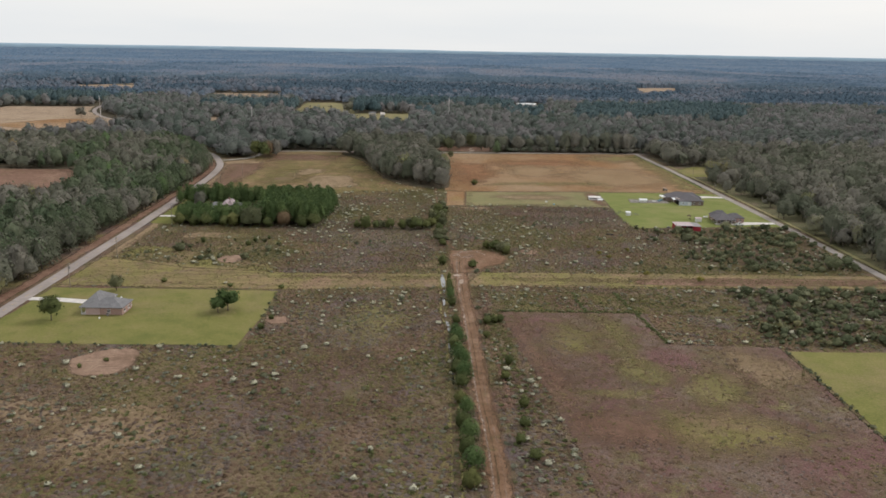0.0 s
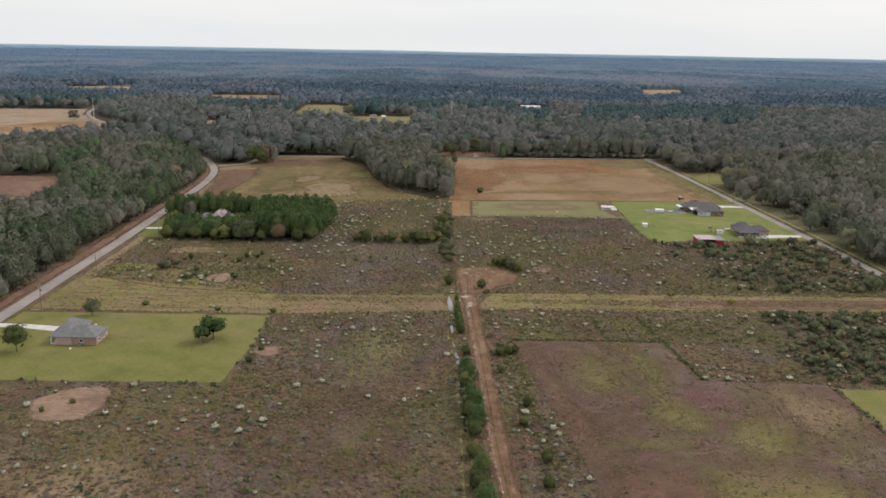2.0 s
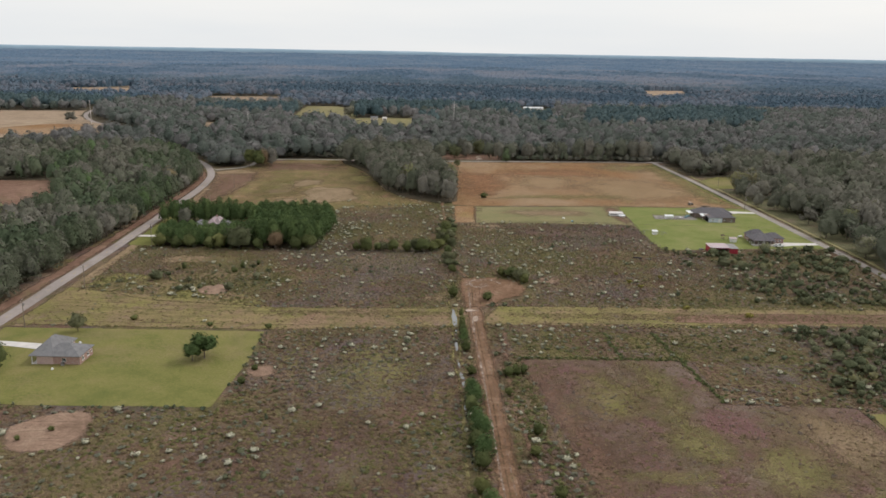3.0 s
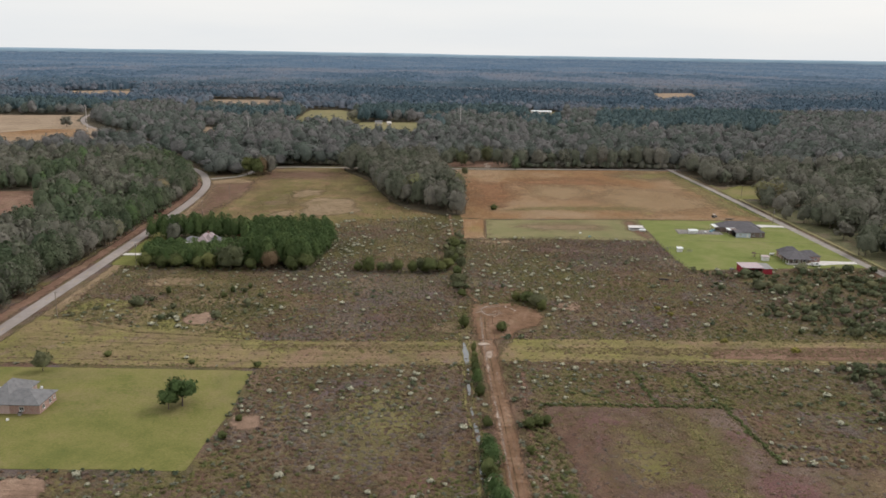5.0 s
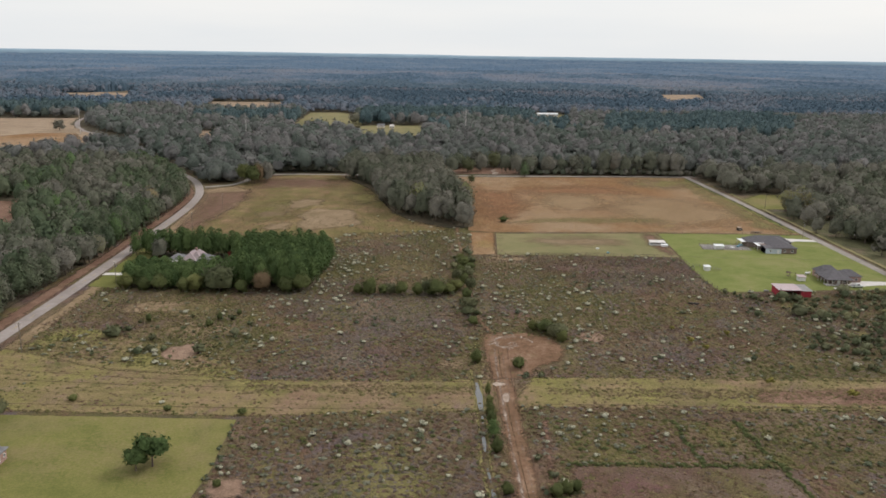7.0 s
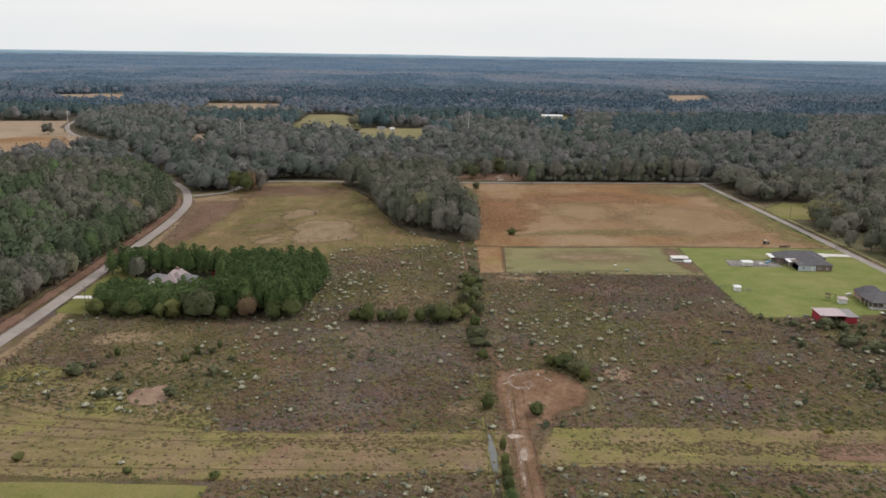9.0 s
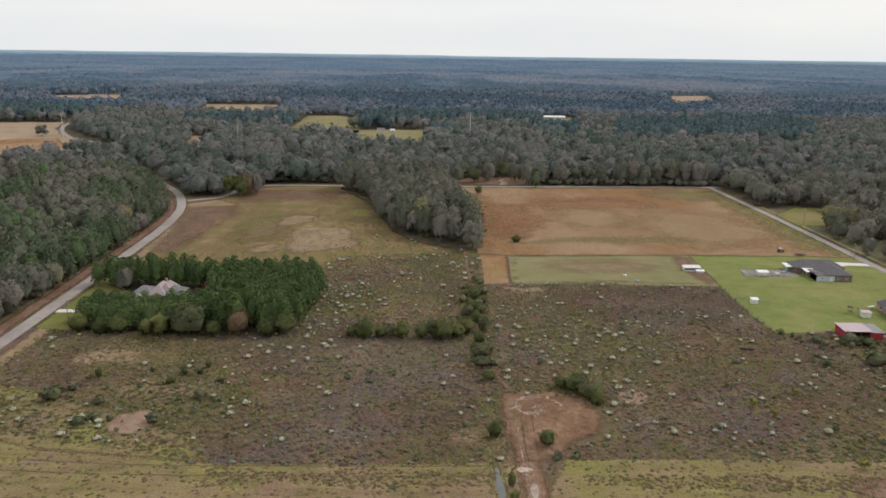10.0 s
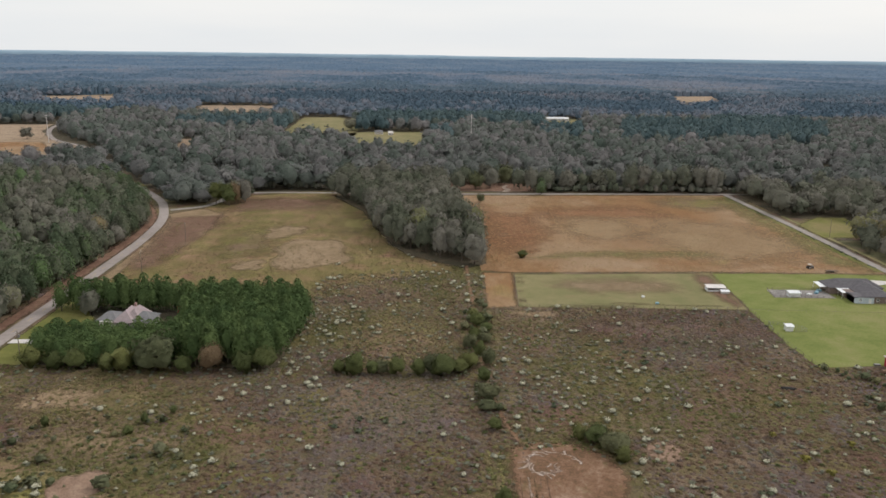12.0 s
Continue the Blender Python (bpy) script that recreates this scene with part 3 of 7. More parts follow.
for pts, mat, z, what, soft in (
        ([(6, 735), (16, 700), (40, 690), (48, 640), (32, 588), (12, 592), (8, 650)], M_RUSTGRASS, 0.052, "rust-red sedge in the field", 12),
        (oval(88, 700, 44, 26, 3.7), M_RUSTGRASS, 0.055, "rust-red sedge in the field", 16),
        (oval(142, 628, 46, 50, 6.1), M_PINKGRASS, 0.058, "bleached pinkish sedge in the field", 18),
        (oval(78, 655, 26, 34, 9.9), M_PINKGRASS, 0.061, "bleached sedge in the field", 14),
        (oval(165, 742, 32, 26, 12.2), M_STRIP, 0.064, "olive grass in the field", 14),
        ([(30, 578), (66, 580), (128, 587), (128, 596), (84, 596), (46, 588)], M_LIME, 0.067, "yellow-green grass in the field", 9),
        ([(196, 560), (196, 640), (194, 700), (190, 770), (182, 770), (178, 690), (183, 640), (180, 575)], M_LIME, 0.070, "yellow-green grass along the field's edge", 8),
        ([(-185, 664), (-160, 675), (-160, 694), (-150, 641), (-153, 601), (-152, 566), (-157, 540), (-166, 540), (-170, 566), (-176, 612)], M_VERGE, 0.062, "reddish dry grass by the road bend", 7),
        ([(-166, 736), (-122, 740), (-96, 735), (-92, 700), (-116, 696), (-157, 690)], M_VERGE, 0.058, "reddish grass along the far end of the field", 12),
        (oval(-122, 600, 16, 36, 5.3), M_STRIP, 0.055, "olive-green grass in the rough field", 12),
        (oval(-70, 655, 14, 30, 8.3), M_STRIP, 0.057, "yellowed grass in the rough field", 12),
        (oval(-92, 510, 40, 9, 2.2), M_LIME, 0.060, "olive grass behind the pines", 7)):
    tagged(soft_sheet("grass_patch", pts, z, mat, what, "grass", soft=soft * 1.3, cell=3, wide=True), group="grass patches")
# verges
ribbon("verge_west", [(-172, 150), (-174, 320), (-176.5, 400), (-180, 480), (-185, 570), (-189.5, 625), (-196, 658), (-208, 688), (-222, 715)], 11, 0.05, M_VERGE, "red soil and dry grass roadside verge", "verge", rag=5, ragged=0.85)
ribbon("verge_east", [(-157, 300), (-158.5, 350), (-160.5, 405), (-163, 440), (-168, 520), (-172, 580), (-178, 632), (-184, 662)], 11, 0.045, M_TAN, "dry tan mown roadside verge", "verge", rag=4, ragged=0.85)
soft_sheet("junction_verge", [(-192, 676), (-183, 655), (-174, 605), (-168, 560), (-155, 575), (-152, 620), (-158, 680), (-176, 695)], 0.055, M_TAN, "tan mown grass beside the road junction", "verge", soft=9, cell=3)
ribbon("verge_far_east", [(199, 560), (196, 640), (194, 700), (190, 770)], 9, 0.06, M_LAWN, "green roadside verge", "verge", rag=4, ragged=0.85)
ribbon("verge_road_east", [(213, 250), (213, 420), (210.5, 540), (208.5, 620), (206, 700)], 6, 0.05, M_PASTURE, "grassy roadside verge", "verge", rag=3, ragged=0.85)
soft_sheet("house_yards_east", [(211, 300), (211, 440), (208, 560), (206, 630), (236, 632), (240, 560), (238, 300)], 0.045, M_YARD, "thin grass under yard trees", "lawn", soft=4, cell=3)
soft_sheet("yard_clearing", [(205, 637), (205, 672), (228, 698), (246, 698), (240, 660), (228, 638)], 0.08, M_LAWN, "small mown lawn in a wood clearing", "lawn", soft=3, cell=3)

for pts, mat, z, what, soft in (
        ([(26, 273), (32, 272), (36, 240), (42, 214), (44, 180), (37, 180), (34, 210), (30, 235)], M_VERGE, 0.064, "pinkish-red dry grass along the plot", 5),
        ([(58, 277), (68, 276), (72, 250), (70, 222), (62, 222), (63, 248)], M_LIME, 0.067, "yellowish grass band on the plot", 6),
        (oval(54, 201, 12, 3.2, 1.7), M_LIME, 0.070, "yellow-green grass on the plot", 3),
        (oval(68, 217, 8, 9, 2.9), M_LIME, 0.073, "yellow-green grass on the plot", 5),
        (oval(88, 206, 10, 14, 3.9), M_LIME, 0.076, "yellow-green grass on the plot", 6),
        (oval(107, 222, 14, 18, 7.7), M_TAN, 0.079, "bleached pinkish grass on the plot", 9),
        (oval(80, 176, 22, 14, 5.7), M_STRIP, 0.082, "dry yellow grass on the plot", 9),
        (oval(48, 246, 10, 16, 8.7), M_STRIP, 0.085, "dry olive grass on the plot", 8),
        (oval(52, 176, 14, 12, 4.4), M_VERGE, 0.088, "reddish grass on the plot", 7),
        (oval(-84, 172, 22, 20, 2.2), M_TAN, 0.060, "dry pale grass in the meadow", 10),
        (oval(-120, 182, 24, 14, 6.2), M_TAN, 0.063, "dry pale grass in the meadow", 9),
        (oval(-30, 205, 18, 26, 9.2), M_PLOT, 0.066, "mauve-brown weeds in the meadow", 12),
        (oval(-24, 268, 16, 20, 1.2), M_LIME, 0.069, "olive grass in the meadow", 10),
        (oval(-118, 398, 22, 14, 3.2), M_STRIP, 0.072, "dry yellow grass in the meadow", 9),
        (oval(-100, 372, 20, 9, 7.2), M_TAN, 0.075, "dry tan grass in the meadow", 7),
        (oval(-6, 343, 8, 5, 5.2), M_TAN, 0.078, "dry orange grass beside the ditch", 4),
        (oval(70, 470, 40, 18, 4.2), M_PLOT, 0.060, "mauve-brown weeds in the meadow", 12),
        (oval(-30, 455, 18, 26, 8.2), M_STRIP, 0.063, "olive-brown grass in the meadow", 10)):
    tagged(soft_sheet("grass_patch", pts, z, mat, what, "grass", soft=soft * 1.3, cell=2, wide=True), group="grass patches")
for k in range(9):
    ribbon("earth_ridge", [(-116 + 0.4 * k, 209 + 2.1 * k), (-108, 210 + 2.1 * k + math.sin(k * 1.7)), (-100 + 0.3 * k, 211 + 1.9 * k)], 0.9, 0.128 + 0.002 * k, M_VERGE, "low reddish ridge across the bare patch", "bare ground", rag=0.8, ragged=0.5)
# bare patches
for k, (cx, cy, rx, ry, mat, what) in enumerate(((-106, 218, 11, 11, M_BARE, "reddish bare burnt patch"), (-99.5, 349.5, 7, 7.5, M_BARE, "small bare earth patch"), (-108, 632, 13, 14, M_TAN, "pale tan grass patch"),
                                                 (-83, 583, 22, 26, M_TAN, "pale tan grass patch"), (-110, 555, 8, 9, M_TAN, "pale tan grass patch"), (-60, 262, 5, 5, M_BARE, "bare earth patch"),
                                                 (22, 487, 10, 4, M_TAN, "dry tan grass patch"), (46, 373, 5, 5, M_BARE, "bare earth patch"), (-126, 398, 12, 6, M_TAN, "dry tan grass patch"))):
    tagged(soft_sheet("bare_patch", oval(cx, cy, rx, ry, k * 3.3, 36, 0.35 if mat is M_BARE else 0.8), 0.09 + 0.004 * k, mat, what, "bare ground", soft=4.0 if mat is M_BARE else 9.0, cell=1.4), group="bare patches")

# roads
road_w = ribbon("road_west", ROAD_W, 5.8, 0.16, M_ROAD, "pale worn two-lane country road", "road", crown=0.05)
ribbon("road_north", ROAD_N, 5.0, 0.15, M_ROAD_N, "dusty pale country lane", "road", crown=0.04)
ribbon("road_east", ROAD_E, 4.6, 0.14, M_ROAD_N, "grey worn country road", "road", crown=0.04)
line_pts = curve_through(ROAD_W)
for k in range(6, 190, 3):
    if k + 1 < len(line_pts):
        ribbon("centre_line", [line_pts[k], (line_pts[k] + line_pts[k + 1]) * 0.5, line_pts[k + 1]], 0.16, 0.225, M_LINE, parent=road_w, smooth_it=False)

# dirt lane, clearing, ditch
LANE = [(17, 60), (16.6, 150), (15.9, 173), (14.9, 190), (14.1, 211), (13.5, 237), (12.6, 266), (11.8, 285), (11.2, 302), (10.8, 320), (10.4, 340), (10.6, 358)]
ribbon("dirt_track", LANE, 11.0, 0.09, M_DIRT, "reddish dirt farm track with pale wheel ruts", "track", rag=3.0, ragged=0.85)
for off in (-1.5, 1.2):
    ribbon("wheel_rut", LANE, 2.4 if off < 0 else 1.6, 0.115 if off < 0 else 0.119, M_SAND, "pale sandy wheel rut", "track", rag=2.0, offset=off, ragged=0.53 if off < 0 else 0.46)
for off, mt, what in ((-0.2, M_MUD, "weedy middle of the farm track"), (2.9, M_VERGE, "red bare edge of the farm track"), (-3.6, M_VERGE, "red bare edge of the farm track")):
    ribbon("track_edge", LANE, 1.7, 0.105 + 0.001 * off, mt, what, "track", rag=1.5, offset=off, ragged=0.5)
ribbon("track_verge", [(23, 190), (21.5, 215), (20, 240), (19.2, 267), (20, 285), (21, 302)], 5.5, 0.08, M_VERGE, "red bare ground beside the farm track", "verge", rag=3, ragged=0.62)
ribbon("overgrown_track", [(10, 372), (4, 394), (0, 430), (-1.5, 465), (-2, 499), (-3, 530), (-4, 560)], 3.4, 0.08, M_DIRT, "faint overgrown farm track", "track", rag=2.4, ragged=0.85)
soft_sheet("clearing", [(5.5, 373), (13, 377), (22, 376), (31, 370), (34, 358), (31, 348), (23, 343), (19, 333), (7, 331), (5.5, 350)], 0.10, M_DIRT, "reddish bare clearing at the end of the track", "bare ground", soft=5, cell=1.5)
for k in range(20):
    a0, r0 = k * 2.4, 8.5 * ((k * 0.618) % 1) ** 0.6
    cx, cy, turn, size = 15 + math.cos(a0) * r0, 364 + math.sin(a0) * r0 * 1.05, a0 + 0.9 + (k * 0.37) % 1, 1.2 + 2.2 * ((k * 0.41) % 1)
    arc = [(cx + math.cos(turn + 0.22 * q * (-1) ** k) * size * q * 0.5, cy + math.sin(turn + 0.22 * q * (-1) ** k) * size * q * 0.5) for q in range(-2, 3)]
    tagged(ribbon("ash_streak", arc, 1.1 + 0.9 * ((k * 0.29) % 1), 0.125 + 0.002 * k, M_ASH, "pale ashy streak in the clearing", "ash", rag=1.2, ragged=0.72), group="ash streaks")
for cx, cy, rx, ry in ((8.9, 327, 2.2, 1.4), (10.6, 317, 1.1, 3.6), (9.6, 306, 0.6, 2.2)):
    tagged(soft_sheet("sand_patch", oval(cx, cy, rx, ry, cx), 0.14 + 0.001 * cy % 0.02, M_SAND, "washed white sand on the track", "bare ground", soft=0.8, cell=0.4), group="sand patches")
DITCH = [(6.5, 60), (6.4, 180), (6.0, 207), (5.6, 229), (4.9, 254), (4.2, 264), (3.3, 275), (2.9, 290), (2.9, 304), (2.5, 316), (1.9, 328), (1.6, 350), (1.0, 372)]
ribbon("ditch_grass", DITCH, 6.5, 0.066, M_LIME, "rank green grass along the ditch", "ditch", rag=3.0, ragged=0.85)
ribbon("ditch_bank", DITCH, 3.4, 0.07, M_MUD, "muddy ditch bank", "ditch", rag=1.5, ragged=0.85)
for k, (a, b) in enumerate(((252, 264), (226, 247), (281, 294), (297, 304), (306, 328), (204, 221), (266, 276))):
    pts = [p for p in curve_through(DITCH, 1.5) if a <= p.y <= b]
    tagged(ribbon("ditch_water", pts, (1.3, 1.2, 1.0, 0.7, 1.9, 0.9, 0.6)[k], 0.11, M_WATER, "still ditch water reflecting the pale sky", "water", rag=0.6, smooth_it=False, taper=True), group="ditch pools")
for k, line in enumerate(([(52, 199), (62, 197), (73, 198)], [(64, 262), (66, 238), (69, 214)], [(98, 224), (99, 215), (101, 207)], [(76, 224), (82, 219)])):
    tagged(ribbon("green_streak", line, 5.0, 0.075 + 0.002 * k, M_STRIP, "yellow-green grass streak on the plot", "grass", rag=3, ragged=0.5), group="green streaks")
ribbon("field_ditch", [(75.5, 303), (79, 270), (82.5, 244)], 2.6, 0.085, M_MUD, "dark overgrown drain", "ditch", rag=0.8, ragged=0.85)
ribbon("field_ditch_south", [(121.5, 241), (122, 190), (122.5, 100)], 2.2, 0.085, M_MUD, "dark overgrown drain beside the lawn", "ditch", rag=0.8, ragged=0.85)

# far fields among the woods
FIELDS = {
    "far_field_west": ([(-600, 800), (-690, 1250), (-560, 1275), (-530, 1180), (-470, 1085), (-405, 1020), (-372, 960), (-392, 880), (-420, 805)], M_CROP, "pale harvested field by the bend in the road"),
    "far_field_hill": ([(-740, 1640), (-960, 1915), (-860, 1945), (-795, 2080), (-700, 1850), (-640, 1650)], M_CROP, "pale field on the far slope"),
    "far_field_tan": ([(-420, 1360), (-490, 1705), (-338, 1725), (-290, 1400)], M_CROP, "tan harvested field between woods"),
    "far_lawn": ([(-225, 1100), (-250, 1455), (-193, 1466), (-145, 1337), (-130, 1090)], M_PASTURE, "pale green clearing with a lane"),
    "far_lawn_east": ([(-120, 1000), (-165, 1205), (-125, 1230), (-34, 1246), (-44, 1000)], M_PASTURE, "green far pasture"),
    "far_field_east": ([(450, 1850), (520, 2280), (662, 2320), (560, 1860)], M_CROP, "pale far field in the woods"),
    "red_clearing": ([(-400, 470), (-400, 616), (-302, 618), (-274, 588), (-243, 505), (-250, 470)], M_VERGE, "reddish cut clearing in the wood"),
    "far_strip": ([(-333, 1114), (-303, 1120), (-262, 945), (-280, 940)], M_CROP, "narrow tan clearing in the woods"),
    "barn_clearing": ([(108, 1225), (120, 1490), (186, 1498), (166, 1230)], M_PASTURE, "far clearing by a long white building"),
}
for nm, (pts, mat, what) in FIELDS.items():
    sheet(nm, pts, 0.3, mat, what, "field", step=15, amp=4)


soft_sheet("red_field_end", [(-560, 960), (-515, 1050), (-470, 1064), (-421, 985), (-430, 940), (-500, 925)], 0.36, M_NFIELD, "reddish stubble at the near end of the harvested field", "field", soft=10, cell=6)


# ---- plants ----
def inside(x, y, pts):
    hit, j = False, len(pts) - 1
    for i in range(len(pts)):
        (xi, yi), (xj, yj) = pts[i], pts[j]
        if (yi > y) != (yj > y) and x < (xj - xi) * (y - yi) / (yj - yi) + xi:
            hit = not hit
        j = i
    return hit


rng = np.random.default_rng(5)


def ico(level):
    bm = bmesh.new()
    bmesh.ops.create_icosphere(bm, subdivisions=level, radius=1.0)
    bm.verts.ensure_lookup_table()
    v = np.array([p.co[:] for p in bm.verts])
    f = np.array([[q.index for q in fc.verts] for fc in bm.faces])
    bm.free()
    return v, f


ICO1, ICO2 = ico(1), ico(2)


def leaves(points, normals, size, loose):
    """Tilted leaf clumps, one triangle pair each, at the points."""
    n = len(points)
    d = normals + rng.normal(0, loose, (n, 3))
    d /= np.linalg.norm(d, axis=1)[:, None] + 1e-9
    t = np.cross(d, rng.normal(0, 1, (n, 3)))
    t /= np.linalg.norm(t, axis=1)[:, None] + 1e-9
    b = np.cross(d, t)
    s = size * rng.uniform(0.6, 1.35, (n, 1))
    v = np.stack([points - t * s, points - b * s * 0.7, points + t * s * 0.9, points + b * s * 0.75 - d * s * 0.3], 1).reshape(-1, 3)
    k = np.arange(n)[:, None] * 4
    f = np.concatenate([k + [0, 1, 2], k + [0, 2, 3]], 0)
    return v, f


def join(parts):
    vs, fs, o = [], [], 0
    for v, f in parts:
        vs.append(v)
        fs.append(f + o)
        o += len(v)
    return np.concatenate(vs), np.concatenate(fs)


def lobes(count, flat, spread_r):
    """Centres and radii of the round masses that make up a crown of unit size (height 0..1, radius about 0.5)."""
    out = [(np.array([0, 0, 0.58]), 0.34)]
    for k in range(count):
        a = 2 * math.pi * (k / count) + rng.uniform(-0.5, 0.5)
        z = rng.uniform(0.28, 0.80)
        r = spread_r * (1 - abs(z - 0.45) * 0.8) * rng.uniform(0.7, 1.1)
        out.append((np.array([math.cos(a) * r, math.sin(a) * r, z]), rng.uniform(0.16, 0.25)))
    return [(c * [1, 1, flat], q) for c, q in out]


def broad_crown(n_leaf, size, count=7, spread_r=0.32):
    parts, ls = [], lobes(count, 1.0, spread_r)
    per = max(3, n_leaf // len(ls))
    for c, q in ls:
        v, f = ICO1
        bulge = 1 + rng.normal(0, 0.13, (len(v), 1))
        parts.append((c + v * q * 0.74 * bulge, f))
        d = rng.normal(0, 1, (per, 3))
        d[:, 2] = np.abs(d[:, 2]) * 0.9 - 0.25
        d /= np.linalg.norm(d, axis=1)[:, None]
        parts.append(leaves(c + d * q * rng.uniform(0.68, 1.18, (per, 1)), d, size, 0.6))
    return join(parts)


def dome_crown(n_leaf, size, lump=0.26, ball=None, base=0.06):
    """A full round-topped crown down to the ground, lumpy, clad in leaf clumps."""
    v, f = ball or ICO1
    f = f[v[f].mean(axis=1)[:, 2] > -0.62]
    off = Vector(rng.uniform(0, 50, 3))

    def out(d):
        return np.array([[1 + lump * noise.noise(Vector(q) * 1.5 + off) + lump * 0.8 * noise.noise(Vector(q) * 3.8 + off)] for q in d.tolist()])

    size3 = np.array([0.46, 0.46, 0.5 * (1 - base)])
    mid = np.array([0, 0, 0.5 + base * 0.5])
    core = v * size3 * (0.87 if n_leaf else 1.0) * out(v) + mid
    if not n_leaf:
        return core, f
    d = rng.normal(0, 1, (n_leaf, 3))
    d[:, 2] = np.where(rng.uniform(0, 1, n_leaf) < 0.7, np.abs(d[:, 2]), d[:, 2])
    d /= np.linalg.norm(d, axis=1)[:, None]
    pts = d * size3 * out(d) * rng.uniform(0.86, 1.08, (n_leaf, 1)) + mid
    return join([(core, f), leaves(pts, d, size, 0.5)])


def pine_crown(n_leaf, size, low=0.16, wide=0.36):
    """A pine: bushy whorls of boughs, domed below and drawn out to a tip."""
    v, f = ICO1
    core = v * [wide * 0.78, wide * 0.78, 0.38] * (1 + rng.normal(0, 0.10, (len(v), 1))) + [0, 0, 0.52]
    core[:, :2] *= np.clip(1.50 - core[:, 2:3], 0.35, 1.05)
    z = rng.uniform(0, 1, n_leaf)
    a = rng.uniform(0, 2 * math.pi, n_leaf)
    r = wide * np.sqrt(np.clip(1 - z ** 2.3, 0.01, 1)) * rng.uniform(0.72, 1.08, n_leaf) + 0.015
    pts = np.stack([np.cos(a) * r, np.sin(a) * r, low + z * (1 - low)], 1)
    nr = np.stack([np.cos(a), np.sin(a), 0.5 + z], 1)
    return join([(core, f), leaves(pts, nr, size, 0.4)])


def shrub_form(n_leaf, size, flat=0.8):
    v, f = ICO1
    parts = []
    for _ in range(2):
        c = np.array([rng.uniform(-0.15, 0.15), rng.uniform(-0.15, 0.15), 0.42 * flat])
        parts.append((v * [0.34, 0.34, 0.40 * flat] * (1 + rng.normal(0, 0.18, (len(v), 1))) + c, f))
    d = rng.normal(0, 1, (n_leaf, 3))
    d[:, 2] = np.abs(d[:, 2]) * 0.9
    d /= np.linalg.norm(d, axis=1)[:, None]
    parts.append(leaves(d * [0.44, 0.44, 0.55 * flat] * rng.uniform(0.75, 1.15, (n_leaf, 1)) + [0, 0, 0.38 * flat], d, size, 0.6))
    return join(parts)


def tuft_form():
    """A low uneven mound of grass."""
    n = 6
    a = np.arange(n) * 2 * math.pi / n + rng.uniform(-0.3, 0.3, n)
    r = rng.uniform(0.36, 0.56, n)
    rim = np.stack([np.cos(a) * r, np.sin(a) * r, np.full(n, -0.02)], 1)
    top = np.array([[rng.uniform(-0.12, 0.12), rng.uniform(-0.12, 0.12), 0.8]])
    fan = np.array([[k, (k + 1) % n, n] for k in range(n)])
    return np.concatenate([rim, top]), fan


def crown_normals(v, loose, low=False):
    """Leaf clumps take the light much as the whole crown does, each a little its own way."""
    n = v * [0.8, 0.8, 0.6] + [0, 0, 0.42] if low else (v - [0, 0, 0.40]) * [1.1, 1.1, 1.0] + [0, 0, 0.10]
    n /= np.linalg.norm(n, axis=1)[:, None] + 1e-9
    n += np.repeat(np.random.default_rng(len(v)).normal(0, loose, (len(v) // 4 + 1, 3)), 4, axis=0)[:len(v)]
    return n / (np.linalg.norm(n, axis=1)[:, None] + 1e-9)


def scatter(name, forms, spots, material, label, category, bloom_from=None, soft=0.0, low=False):
    """Many plants as one mesh. spots: rows of x, y, height, width, tint."""
    vs, fs, tint, bloom, nrm, o = [], [], [], [], [], 0
    for k, (x, y, h, w, c) in enumerate(spots):
        v, f = forms[k % len(forms)]
        a = (k * 2.399) % (2 * math.pi)
        ca, sa = math.cos(a), math.sin(a)
        q = np.empty_like(v)
        q[:, 0] = (v[:, 0] * ca - v[:, 1] * sa) * w + x
        q[:, 1] = (v[:, 0] * sa + v[:, 1] * ca) * w + y
        q[:, 2] = v[:, 2] * h + lie(x, y)
        vs.append(q)
        if soft:
            e = crown_normals(v, soft, low)
            nrm.append(np.stack([e[:, 0] * ca - e[:, 1] * sa, e[:, 0] * sa + e[:, 1] * ca, e[:, 2]], 1))
        fs.append(f + o)
        o += len(v)
        tint.append(np.full(len(v), max(c, 0.002)))
        if bloom_from is not None:
            bloom.append(np.clip((v[:, 2] - bloom_from) * 6, 0, 1))
    V, F = np.concatenate(vs), np.concatenate(fs)
    me = bpy.data.meshes.new(name)
    me.vertices.add(len(V))
    me.vertices.foreach_set("co", V.astype(np.float32).ravel())
    me.loops.add(F.size)
    me.loops.foreach_set("vertex_index", F.astype(np.int32).ravel())
    me.polygons.add(len(F))
    me.polygons.foreach_set("loop_start", np.arange(0, F.size, 3, dtype=np.int32))
    me.materials.append(material)
    for key, vals in (("tint", tint), ("bloom", bloom)):
        if vals:
            a = me.attributes.new(key, "FLOAT", "POINT")
            a.data.foreach_set("value", np.concatenate(vals).astype(np.float32))
    me.update(calc_edges=True)
    me.polygons.foreach_set("use_smooth", [True] * len(me.polygons))
    if soft:
        me.normals_split_custom_set_from_vertices(np.concatenate(nrm).tolist())
    return tagged(new(name, me), label, category, kind="stuff")


def seen_from_path(x, y, margin=25):
    return abs(x) < 0.60 * (y + 25) + margin


